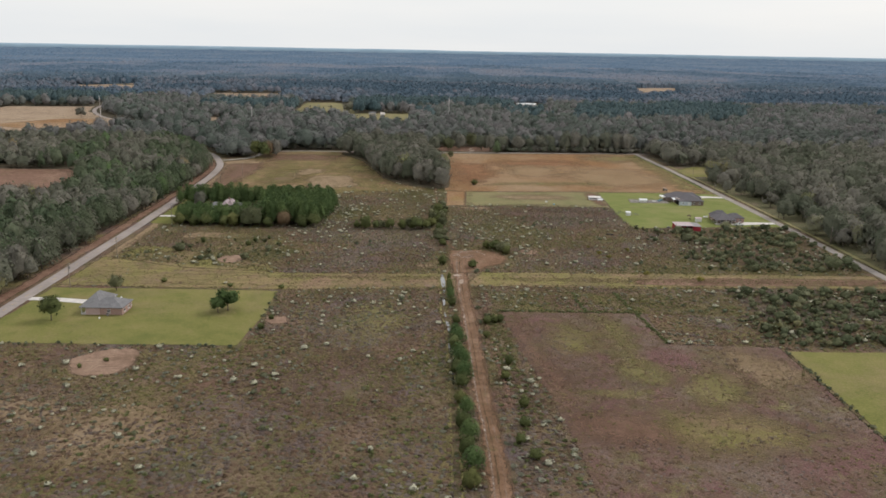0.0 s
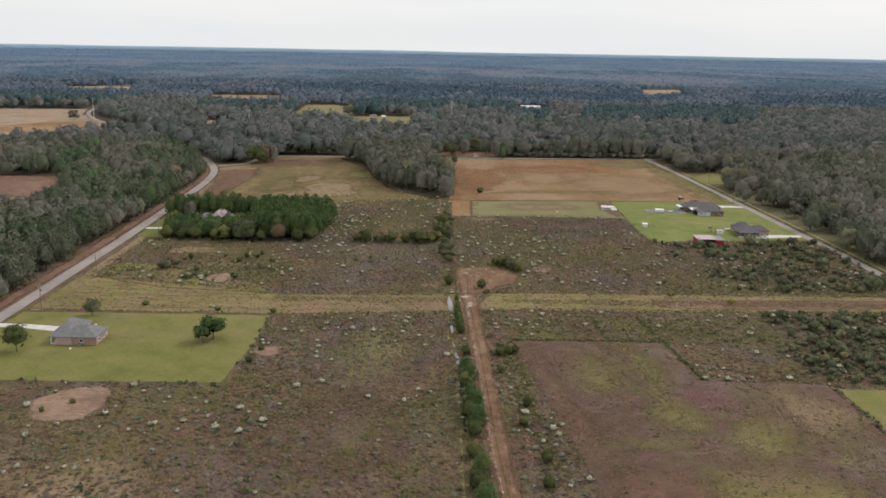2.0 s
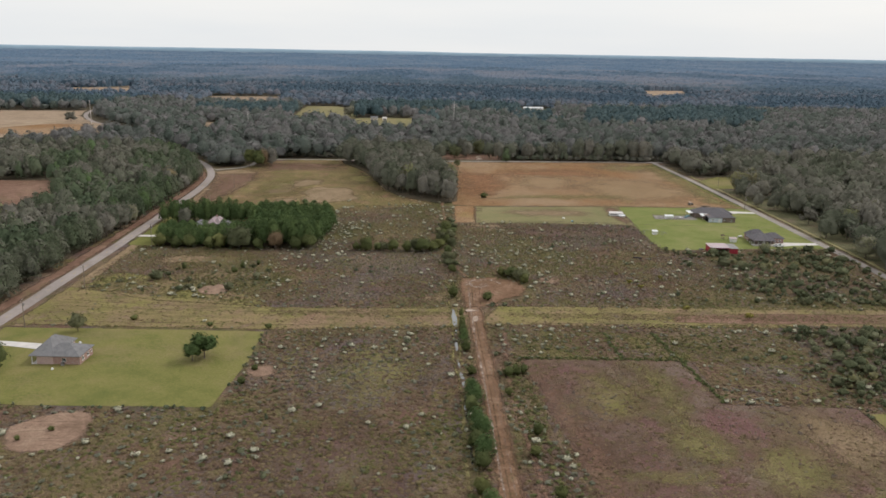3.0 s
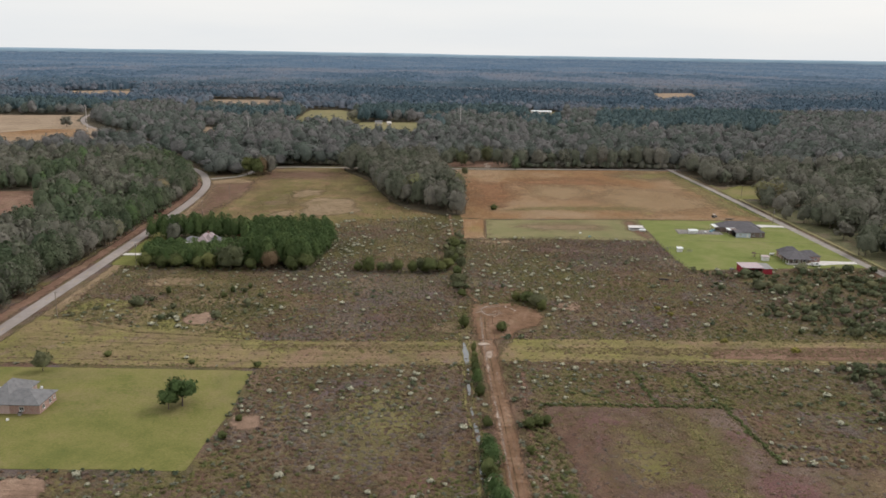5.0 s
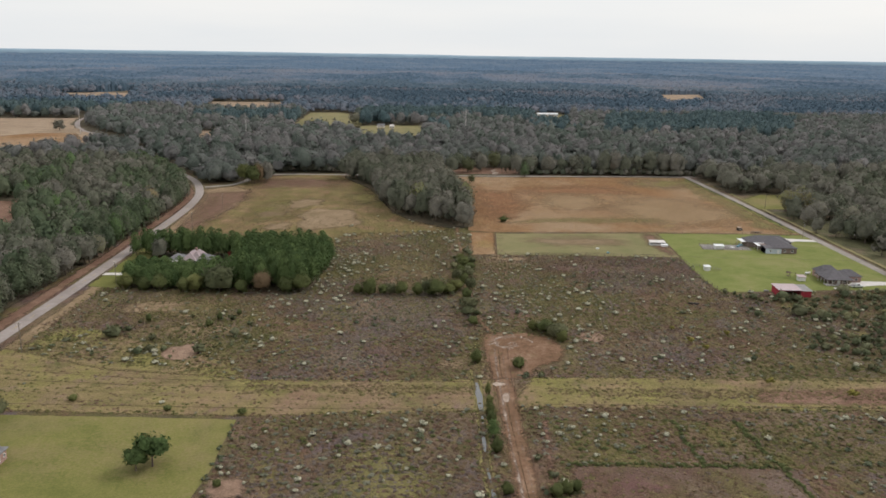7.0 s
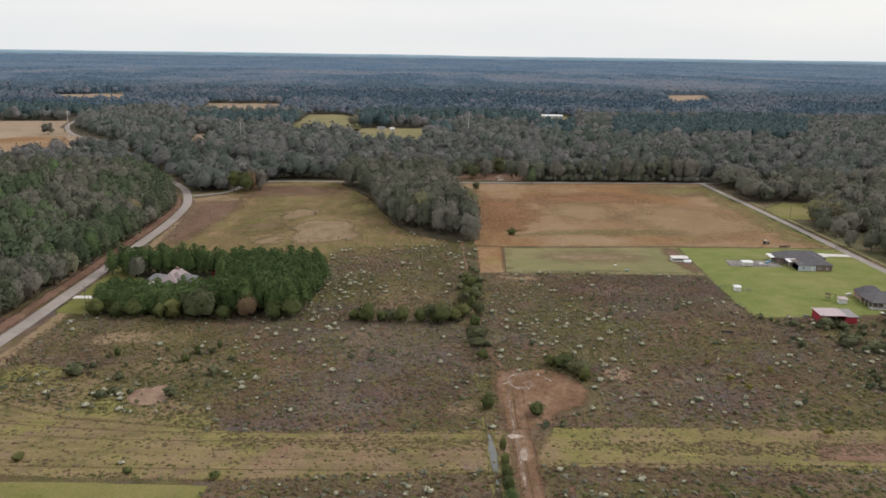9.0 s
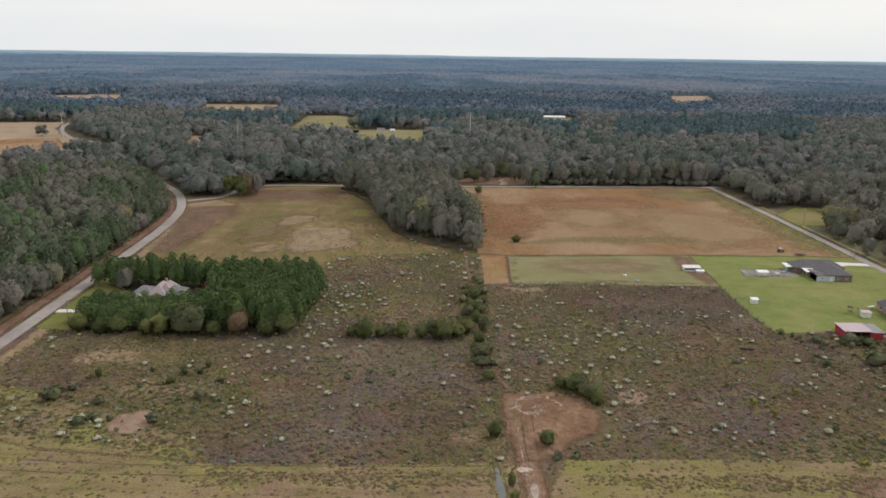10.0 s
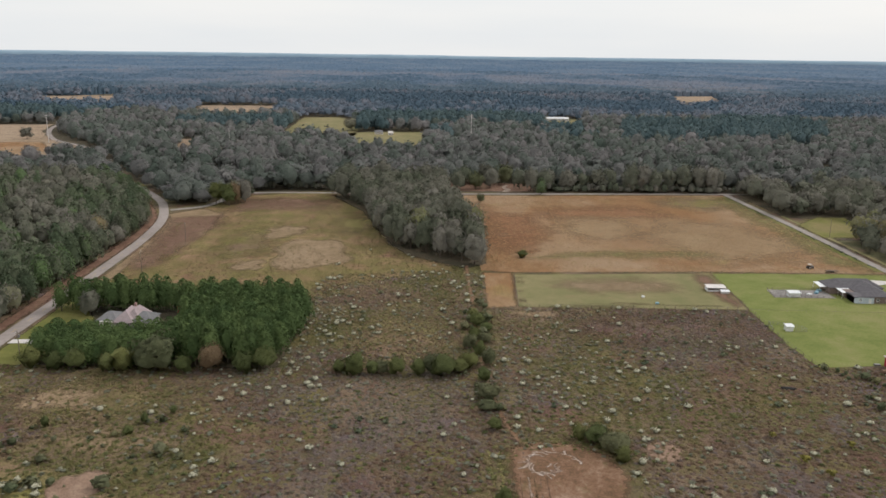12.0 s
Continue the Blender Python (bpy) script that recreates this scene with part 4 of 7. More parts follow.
def grid_spots(x0, x1, y0, y1, gap, keep):
    """Jittered spots in a box; keep(x, y) says whether one stands."""
    out = []
    for i in range(int((x1 - x0) / gap)):
        for j in range(int((y1 - y0) / gap)):
            x, y = x0 + (i + rng.uniform(0.05, 0.95)) * gap, y0 + (j + rng.uniform(0.05, 0.95)) * gap
            if keep(x, y):
                out.append((x, y))
    return out


def near_line(x, y, pts, d):
    for (x0, y0), (x1, y1) in zip(pts, pts[1:]):
        dx, dy = x1 - x0, y1 - y0
        t = max(0.0, min(1.0, ((x - x0) * dx + (y - y0) * dy) / (dx * dx + dy * dy)))
        if (x - x0 - t * dx) ** 2 + (y - y0 - t * dy) ** 2 < d * d:
            return True
    return False


CLEAR = [p for p, _, _ in FIELDS.values()]
WEST_EDGE = [(-177, 150), (-178.5, 330), (-182, 470), (-187, 570), (-196, 655), (-220, 708), (-262, 765), (-285, 800)]


def west_edge_x(y):
    for (x0, y0), (x1, y1) in zip(WEST_EDGE, WEST_EDGE[1:]):
        if y0 <= y <= y1:
            return x0 + (x1 - x0) * (y - y0) / (y1 - y0)
    return -285


def open_land(x, y):
    return any(inside(x, y, p) for p in CLEAR) or near_line(x, y, ROAD_W, 6 if y < 960 else 14)


def tone(x, y):
    """Stands of one kind of tree share a shade."""
    g = 0.5 + 0.75 * noise.noise(Vector((x * 0.011, y * 0.011, 2.0)))
    return float(np.clip(g * 0.38 + rng.uniform(0, 0.62), 0, 0.995))


BROAD = [dome_crown(330, 0.042, 0.40, ICO2) for _ in range(6)] + [broad_crown(240, 0.055, 9, 0.31) for _ in range(2)]
MID = [dome_crown(170, 0.052, 0.36, ICO2) for _ in range(7)] + [broad_crown(110, 0.07, 4, 0.27) for _ in range(3)]
SMALL = [dome_crown(60, 0.075, 0.38, ICO2) for _ in range(9)]
TINY = [dome_crown(22, 0.11, 0.42, ICO1) for _ in range(10)]
PINES = [pine_crown(620, 0.036) for _ in range(5)]
MIDPINE = [pine_crown(80, 0.085, 0.12, 0.40) for _ in range(5)]


def girth(lo, hi):
    """Mostly middling trees, some of them old and broad."""
    return rng.uniform(lo, hi) * (1.35 if rng.uniform() < 0.18 else 1.0)


STANDS = [[(-140, 1255), (-30, 1268), (75, 1330), (60, 1480), (-150, 1430)], [(-720, 1270), (-560, 1290), (-520, 1500), (-800, 1560)], [(170, 1050), (420, 1120), (520, 1350), (230, 1330)],
          [(-420, 1760), (-150, 1700), (200, 1800), (150, 2000), (-380, 2050)], [(60, 1560), (420, 1600), (400, 1800), (80, 1760)], [(600, 1500), (950, 1560), (1000, 1800), (640, 1760)]]


def pine_stand(x, y):
    return any(inside(x, y, p) for p in STANDS) or y > 1100 and noise.noise(Vector((x * 0.006, y * 0.006, 11.0))) > 0.20


def glades(x, y):
    """Small gaps between groups of trees."""
    return noise.noise(Vector((x * 0.035, y * 0.035, 14.0))) < -0.38


# west wood
west = grid_spots(-560, -178, 210, 800, 8.4, lambda x, y: x < west_edge_x(y) - 12 and seen_from_path(x, y) and not open_land(x, y) and not glades(x, y))
west_pine = [p for p in west if noise.noise(Vector((p[0] * 0.012, p[1] * 0.012, 4.0))) > -0.12 and p[0] > -330]
west_leaf = [p for p in west if p not in set(west_pine)]
scatter("west_wood", MID, [(x, y, rng.uniform(9, 17), girth(8, 12.5), tone(x, y)) for x, y in west_leaf], M_BROAD, "grey-brown and olive mixed autumn woodland", "woodland", soft=0.38)
scatter("west_pine_wood", [q for pair in zip(MIDPINE, MID) for q in pair], [(x, y, rng.uniform(10.5, 18), rng.uniform(8.5, 12), rng.uniform(0, 1)) for x, y in west_pine], M_MIXED, "muted green pines in the western wood", "woodland", soft=0.38)
# east wood
east = grid_spots(203, 560, 300, 800, 11.5, lambda x, y: seen_from_path(x, y) and not inside(x, y, oval(226, 668, 22, 32, 2.4)) and x > (205 if y > 700 else 216) and (x > 246 or y > 690) and not glades(x, y))
scatter("east_wood", MID, [(x, y, rng.uniform(10, 19), girth(10, 16), tone(x, y)) for x, y in east], M_BROAD, "grey-brown autumn woodland beyond the road", "woodland", soft=0.38)
# north woods, near and far
north = grid_spots(-900, 900, 780, 1420, 12.6, lambda x, y: not (-262 < x < -100 and y < 800) and seen_from_path(x, y) and not open_land(x, y) and (y > 795 or x > 212 or x < -100) and not (x < -180 and x > west_edge_x(min(y, 799)) and y < 800) and not (-16 < x < 52 and y < 822) and not (y > 830 and glades(x, y)))
north_pine = [p for p in north if pine_stand(*p)]
north_leaf = [p for p in north if not pine_stand(*p)]
junction_wood = grid_spots(-290, -100, 698, 800, 9.5, lambda x, y: inside(x, y, [(-190, 702), (-182, 708), (-178, 745), (-168, 766), (-100, 772), (-100, 800), (-262, 800), (-224, 745), (-206, 714)]) and not near_line(x, y, ROAD_W, 7))
north_leaf = north_leaf + junction_wood
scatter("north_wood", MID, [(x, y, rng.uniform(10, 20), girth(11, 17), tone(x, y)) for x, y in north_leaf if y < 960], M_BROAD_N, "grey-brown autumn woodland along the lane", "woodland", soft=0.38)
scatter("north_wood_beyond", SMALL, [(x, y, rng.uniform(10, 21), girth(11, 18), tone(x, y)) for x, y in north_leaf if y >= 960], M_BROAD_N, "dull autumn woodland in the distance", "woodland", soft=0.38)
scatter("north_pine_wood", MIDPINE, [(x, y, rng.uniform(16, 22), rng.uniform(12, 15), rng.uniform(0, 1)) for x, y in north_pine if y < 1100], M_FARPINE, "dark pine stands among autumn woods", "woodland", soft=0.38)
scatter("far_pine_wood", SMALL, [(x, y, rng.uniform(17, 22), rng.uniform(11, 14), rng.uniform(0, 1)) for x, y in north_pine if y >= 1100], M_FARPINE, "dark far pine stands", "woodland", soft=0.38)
remote = [p for y0, y1, gap in ((1420, 1780, 15.0), (1780, 2170, 17.5)) for p in grid_spots(-1330, 1330, y0, y1, gap, lambda x, y: seen_from_path(x, y, 10) and not open_land(x, y))]
remote_pine = [p for p in remote if pine_stand(*p)]
remote_leaf = [p for p in remote if not pine_stand(*p)]
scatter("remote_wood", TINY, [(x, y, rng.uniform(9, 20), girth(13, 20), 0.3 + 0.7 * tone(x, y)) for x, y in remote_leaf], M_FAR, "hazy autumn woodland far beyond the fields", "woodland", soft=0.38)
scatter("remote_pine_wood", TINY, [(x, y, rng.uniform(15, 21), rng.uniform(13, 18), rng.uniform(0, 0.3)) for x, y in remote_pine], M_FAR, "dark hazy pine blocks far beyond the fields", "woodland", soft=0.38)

understory = [(x, 777 + 0.036 * x + rng.uniform(0, 9)) for x in np.arange(-170, 205, 3.4) if not (-14 < x < 52)] + [(-181 + rng.uniform(-3, 2), y) for y in np.arange(712, 760, 4)]
scatter("lane_understory", MID, [(x, y, rng.uniform(4, 8), rng.uniform(5, 8), rng.uniform(0, 0.9)) for x, y in understory], M_BROAD, "grey-olive undergrowth along the wooded lane", "undergrowth", soft=0.22)

def build_far_canopy():
    """The tree tops of the distance, one uneven sheet that rises with the land."""
    cols, radii = 620, [2060.0]
    while radii[-1] < 4745:
        radii.append(radii[-1] + 7.0 + (radii[-1] - 2060) * 0.008)
    vs, tint = [], []
    for r in radii:
        wide = flat_reach(r) / r
        for k in range(cols):
            a = radians(-37 + 74 * k / (cols - 1)) + rng.uniform(-0.3, 0.3) * radians(74 / cols)
            rr = r + rng.uniform(-2, 2)
            x, y = rr * math.sin(a), 100 + rr * math.cos(a)
            low = r < 2070 or (r < 2420 and open_land(x, y))
            u, v = x * wide, y * wide
            stand = noise.noise(Vector((u * 0.0022, v * 0.0012, 8.0))) * 0.9 + noise.noise(Vector((u * 0.007, v * 0.004, 5.0))) * 0.5
            stand = math.tanh(stand * 3.0) * 0.5
            h = -6 if low else (9 + 4 * noise.noise(Vector((x * 0.05, y * 0.05, 1.0))) + rng.uniform(0, 7) - 4 * stand) / wide ** 0.5
            vs.append((x, y, lie(x, y) + h))
            tint.append(float(np.clip(0.40 + 0.95 * stand + 0.35 * noise.noise(Vector((u * 0.02, v * 0.012, 3.0))) + rng.uniform(-0.16, 0.16), 0, 0.99)))
    fs, zone = [], []
    for i in range(len(radii) - 1):
        for a in range(i * cols, i * cols + cols - 1):
            fs.append((a, a + 1, a + cols + 1, a + cols))
            x, y, _ = vs[a]
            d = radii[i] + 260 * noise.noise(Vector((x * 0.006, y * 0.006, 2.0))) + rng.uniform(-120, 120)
            # Painted haze by ring: each farther zone takes a bluer or paler leaf colour.
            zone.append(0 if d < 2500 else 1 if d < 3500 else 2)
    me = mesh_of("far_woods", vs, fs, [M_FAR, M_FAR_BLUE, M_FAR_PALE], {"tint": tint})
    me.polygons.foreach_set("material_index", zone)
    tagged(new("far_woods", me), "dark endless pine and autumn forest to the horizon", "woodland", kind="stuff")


def build_hills():
    """The hazy blue distance beyond the woods, a plain glowing backdrop all round."""
    n, vs, fs = 240, [], []
    for k in range(n):
        a = 2 * math.pi * k / n
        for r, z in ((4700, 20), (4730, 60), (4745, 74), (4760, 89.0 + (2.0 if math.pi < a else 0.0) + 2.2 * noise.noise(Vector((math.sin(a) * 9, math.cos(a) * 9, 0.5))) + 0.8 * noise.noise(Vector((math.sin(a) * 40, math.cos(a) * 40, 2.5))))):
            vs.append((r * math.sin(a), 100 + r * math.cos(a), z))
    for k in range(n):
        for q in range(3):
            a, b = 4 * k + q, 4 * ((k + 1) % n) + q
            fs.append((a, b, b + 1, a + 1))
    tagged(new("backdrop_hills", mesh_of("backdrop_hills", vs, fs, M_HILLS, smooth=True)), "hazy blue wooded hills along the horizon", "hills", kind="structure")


build_far_canopy()
build_hills()


def part(name, bm, material, parent, label=""):
    """Links a bmesh, or a finished mesh, as one part of a thing."""
    if isinstance(bm, bmesh.types.BMesh):
        me = bpy.data.meshes.new(name)
        bm.to_mesh(me)
        bm.free()
        me.materials.append(material)
    else:
        me = bm
    ob = new(name, me)
    ob.parent = parent
    if label:
        ob["label"] = label
    return ob


def thing(name, x, y, z=0.0, rz=0.0, label="", category="", group=""):
    e = new(name)
    e.empty_display_size = 0.5
    e.matrix_world = pose(x, y, z, 0, 0, rz)
    return tagged(e, label, category, group)


def box(bm, x0, x1, y0, y1, z0, z1):
    v = [bm.verts.new(p) for p in ((x0, y0, z0), (x1, y0, z0), (x1, y1, z0), (x0, y1, z0), (x0, y0, z1), (x1, y0, z1), (x1, y1, z1), (x0, y1, z1))]
    for f in ((3, 2, 1, 0), (4, 5, 6, 7), (0, 1, 5, 4), (1, 2, 6, 5), (2, 3, 7, 6), (3, 0, 4, 7)):
        bm.faces.new([v[i] for i in f])
    return bm


def boxed(*dims):
    return box(bmesh.new(), *dims)


def rod(bm, a, b, r0, r1, n=7):
    a, b = Vector(a), Vector(b)
    d = (b - a).normalized()
    u = d.orthogonal().normalized()
    w = d.cross(u)
    ring = []
    for p, r in ((a, r0), (b, r1)):
        ring.append([bm.verts.new(p + (u * math.cos(k * 2 * math.pi / n) + w * math.sin(k * 2 * math.pi / n)) * r) for k in range(n)])
    for k in range(n):
        bm.faces.new((ring[0][k], ring[0][(k + 1) % n], ring[1][(k + 1) % n], ring[1][k]))
    bm.faces.new(ring[0][::-1])
    bm.faces.new(ring[1])
    return bm


def as_mesh(name, form, material):
    v, f = form
    me = mesh_of(name, v.tolist(), f.tolist(), material, smooth=True)
    me.normals_split_custom_set_from_vertices(crown_normals(v, 0.42).tolist())
    return me


# ---- single trees ----
def trunk_mesh(limbs):
    bm = bmesh.new()
    rod(bm, (0, 0, -0.02), (0.01, 0, 0.35), 0.026, 0.018)
    rod(bm, (0.01, 0, 0.34), (0, 0.01, 0.86), 0.018, 0.005)
    for k in range(limbs):
        a = k * 2.3
        z = 0.26 + 0.5 * k / max(1, limbs)
        rod(bm, (0, 0, z), (math.cos(a) * 0.22, math.sin(a) * 0.22, z + 0.16), 0.010, 0.003, 5)
    me = bpy.data.meshes.new("trunk")
    bm.to_mesh(me)
    bm.free()
    me.materials.append(M_BARK)
    return me


TRUNKS = {"tree": trunk_mesh(7), "pine_tree": trunk_mesh(3)}
CROWNS = {
    ("tree", "wood"): [as_mesh("crown", f, M_BROAD) for f in BROAD],
    ("tree", "olive"): [as_mesh("crown", dome_crown(460, 0.040, 0.55, ICO2, 0.02), M_OLIVE) for _ in range(3)],
    ("tree", "yellow"): [as_mesh("crown", broad_crown(300, 0.045, 8, 0.32), M_YELLOW)],
    ("tree", "rust"): [as_mesh("crown", dome_crown(560, 0.034, 0.34, ICO2, 0.05), M_RUST)],
    ("tree", "green"): [as_mesh("crown", dome_crown(560, 0.034, 0.62, ICO2, 0.0), M_BUSH) for _ in range(4)],
    ("pine_tree", "pine"): [as_mesh("crown", f, M_PINE) for f in PINES],
    ("pine_tree", "mixed"): [as_mesh("crown", f, M_MIXED) for f in PINES],
    ("pine_tree", "open"): [as_mesh("crown", broad_crown(760, 0.036, 10, 0.30), M_PINE) for _ in range(2)],
    ("tree", "round"): [as_mesh("crown", dome_crown(480, 0.040, 0.42, ICO2, 0.22), M_BUSH)],
    ("tree", "brown"): [as_mesh("crown", dome_crown(420, 0.042, 0.5, ICO2, 0.2), M_OLIVE)],
}
PROTO = {}


def plant(name, look_of, x, y, h, w, label, group="", variant=None, turn=None):
    """A single tree with trunk and crown, h metres high and w wide."""
    forms = CROWNS[(name, look_of)]
    k = int(rng.integers(len(forms))) if variant is None else variant % len(forms)
    m = Matrix.LocRotScale((x, y, lie(x, y)), Euler((0, 0, rng.uniform(0, 6.28) if turn is None else turn)), (w, w, h))
    key = (name, look_of, k)
    if key in PROTO:
        ob = copy_thing(PROTO[key], m @ Matrix.Diagonal((*(1 / s for s in PROTO[key].scale), 1)))
    else:
        ob = new(name)
        ob.matrix_world = m
        for nm, me in (("trunk", TRUNKS[name]), ("crown", forms[k])):
            c = new(nm, me)
            c.parent = ob
        PROTO[key] = ob
    return tagged(ob, label, "tree", group or "trees")


# the wooded edges
for x, y in grid_spots(-300, -170, 225, 800, 7.0, lambda x, y: west_edge_x(y) - 12.5 < x < west_edge_x(y) + 1 and seen_from_path(x, y, 15)):
    if noise.noise(Vector((x * 0.012, y * 0.012, 4.0))) > -0.18:
        plant("pine_tree", "mixed", x, y, rng.uniform(12, 17), rng.uniform(10, 14), "muted green pine at the roadside wood's edge", "western wood edge")
    else:
        plant("tree", "wood", x, y, rng.uniform(10, 16), rng.uniform(9, 13), "grey-brown autumn tree at the roadside wood's edge", "western wood edge")
WEDGE = [(-98, 756), (-70, 694), (-53, 633), (-43, 599), (-33, 579), (-20, 569), (-6, 557), (4, 562), (5, 620), (0, 660), (-10, 715), (-16, 768)]
wedge_rest = []
for x, y in grid_spots(-100, 10, 554, 762, 8.6, lambda x, y: inside(x, y, WEDGE)):
    if y < 628:
        plant("tree", "wood", x, y, rng.uniform(11, 20), rng.uniform(10, 14.5), "tall dull-green autumn tree in the wooded wedge", "wooded wedge")
    else:
        wedge_rest.append((x, y, rng.uniform(12, 20), rng.uniform(11, 16), tone(x, y)))
scatter("wedge_wood", BROAD[:6], wedge_rest, M_BROAD, "dull-green autumn trees of the wooded wedge", "woodland", soft=0.42)
lane_rest = []
for x, y in grid_spots(-100, 200, 784, 798, 8.0, lambda x, y: not (-16 < x < 52)):
    lane_rest.append((x, y + 0.02 * x, rng.uniform(15, 22), rng.uniform(12, 16), tone(x, y)))
scatter("lane_wood", BROAD, lane_rest, M_BROAD, "grey-olive trees along the northern lane", "woodland", soft=0.42)
for x, y in ((-168, 716), (-164, 708), (-160, 715), (-158, 728), (-165, 728), (-161, 704), (-154, 720), (-166, 740), (-158, 742), (-171, 709)):
    plant("tree", "rust" if x == -160 else "wood" if y > 712 else "round", x, y, 15 if x == -160 else rng.uniform(12, 17), 10, "dark tree at the road junction", "junction trees")
for x, y, h, w in ((-8, 786, 15, 13), (6, 790, 14, 13), (18, 799, 15, 14), (40, 795, 16, 13), (48, 785, 18, 13), (30, 815, 16, 14), (-2, 812, 15, 14), (14, 820, 18, 14)):
    plant("tree", "olive" if x in (6, 30) else "wood", x, y, h, w, "yard tree with bare trunk by the lane", "lane yard trees")
plant("pine_tree", "mixed", 54, 768, 13, 11, "bushy dark evergreen by the lane", "lane yard trees")
for x, y in grid_spots(210, 246, 330, 720, 12.0, lambda x, y: seen_from_path(x, y) and not inside(x, y, oval(216, 455, 6, 12, 1.0)) and not (x < 225 and rng.uniform() < 0.45) and not (x < 213 and y < 560) and not inside(x, y, [(200, 634), (200, 680), (226, 702), (248, 702), (244, 655), (230, 634)]) and not inside(x, y, [(205, 560), (234, 560), (236, 600), (205, 612)]) and not inside(x, y, [(205, 480), (236, 490), (236, 536), (205, 536)])):
    plant("tree", "wood", x, y, rng.uniform(11, 18), rng.uniform(10, 16), "spreading yard tree beside the eastern road", "eastern yard trees")

for x, y, h, w in ((220, 622, 16, 17), (229, 629, 15, 15), (234, 611, 16, 15), (212, 563, 10, 9), (225, 547, 13, 13), (219, 553, 12, 11), (236, 580, 14, 13), (241, 556, 14, 14), (216, 470, 13, 13), (227, 468, 14, 14), (222, 440, 14, 15), (215, 424, 12, 12), (214, 601, 11, 11), (217, 588, 12, 12), (226, 594, 14, 14), (231, 524, 13, 13), (222, 507, 12, 12), (237, 503, 14, 14), (228, 490, 13, 13), (240, 535, 15, 14), (217, 395, 13, 13), (228, 408, 14, 15)):
    plant("tree", "wood", x, y, h, w, "dark spreading yard tree by the eastern road", "eastern yard trees")

# planted pines
HOUSE_CLEAR = [(-150, 446), (-152, 451), (-165, 452), (-166, 479), (-110, 480), (-110, 446)]


def in_pines(x, y):
    if inside(x, y, HOUSE_CLEAR):
        return False
    return inside(x, y, [(-152, 424), (-68, 426), (-67, 470), (-72, 486), (-108, 488), (-108, 479), (-162, 478), (-150, 448)])


for x, y in grid_spots(-168, -64, 422, 492, 4.25, in_pines):
    front = x < -104 and y < 450
    plant("pine_tree", "pine", x, y, rng.uniform(8, 10.5) if front else rng.uniform(12, 15), rng.uniform(8.6, 10.6), "close-planted dark green young pine", "pine plantation")
for x, y in grid_spots(-166, -108, 479, 492, 4.4, lambda x, y: True):
    plant("pine_tree", "pine", x, y, rng.uniform(11.5, 14.5), rng.uniform(8.5, 11), "close-planted dark green pine behind the house", "pine plantation")
plant("tree", "olive", -107, 422, 12.5, 14, "round olive-green tree before the pines")
plant("tree", "rust", -88.5, 421.5, 9.5, 9, "small rust-coloured tree before the pines")
for x, y, h in ((-148, 423, 7), (-140, 421, 6), (-133, 421, 7), (-122, 420, 6), (-117, 421, 7.5), (-97, 420, 6), (-78, 421, 7), (-72, 424, 8)):
    plant("tree", "green", x, y, h, h * 1.1, "dark shrubby tree before the pines", "pine block fringe")
plant("tree", "wood", -152, 475, 10, 8, "bare grey tree behind the house")

# garden trees of the brick house
plant("pine_tree", "open", -80.6, 271.5, 9.8, 10.5, "broad dark pine on the lawn", variant=0)
plant("pine_tree", "open", -83.8, 269.2, 7.2, 7.6, "smaller dark pine beside the broad one", variant=1)
plant("tree", "round", -142, 257, 9.6, 8.0, "round green tree by the driveway")
plant("tree", "brown", -133, 295, 6.5, 6, "small brownish tree at the lawn's edge")
for x, y, h, w in ((-112, 213, 1.6, 1.5), (-106, 219, 1.3, 2.0), (-62, 263, 1.8, 2.6), (-63.5, 252, 2.2, 2.8), (-66, 302, 2.0, 3.0), (-118, 309, 1.8, 3.4), (-88, 303.5, 1.6, 2.6)):
    plant("tree", "green", x, y, h, w, "low dark green bush", "low bushes")
# middle hedge row and lone bushes
for x, y, h, w in ((-42, 421, 7.5, 8), (-36, 422, 4.5, 6), (-28, 421, 7.5, 8), (-21, 422, 5, 6), (-13, 421, 8.5, 10), (-8, 424, 6, 7), (1, 404, 6.5, 9), (0, 418, 5, 6), (-1, 440, 6, 6), (-2, 455, 5.5, 6), (-1, 470, 6.5, 7),
                   (33, 373, 7, 9.5), (28.5, 377, 5, 7.5), (24.5, 379, 4, 6.5), (34, 367, 4.5, 6), (30, 380, 4.5, 7), (-33, 423, 6, 7), (-47, 423, 5, 6.5), (-17, 424, 7, 8), (-4.5, 428, 6.5, 8), (-4, 446, 6, 7), (0.5, 396, 4.5, 7), (2, 384, 3.5, 5), (-2.5, 480, 5, 6), (2, 432, 5.5, 7), (1.5, 452, 5.5, 7), (2.5, 464, 4.5, 6.5), (2.4, 345, 6.5, 5), (-122, 380, 3.2, 3), (-96, 384, 3.6, 3.4), (-98, 377, 3.2, 3.6), (-90, 390, 3, 3)):
    plant("tree", "olive" if (x, y) in ((1, 404), (33, 373), (-33, 423), (-17, 424), (2, 432), (1.5, 452), (0.5, 396), (-4, 446)) else "green", x, y, h * rng.uniform(0.75, 1.05), w * rng.uniform(0.75, 0.95), "bushy green sapling in the meadow", "meadow saplings")
plant("tree", "green", 16.3, 341.5, 3.8, 5.5, "round dark bush beside the clearing")
plant("tree", "green", 25, 579, 4.0, 6, "dark bush in the sedge field")
plant("tree", "olive", 8, 735, 6.5, 6, "small green tree by the field edge")
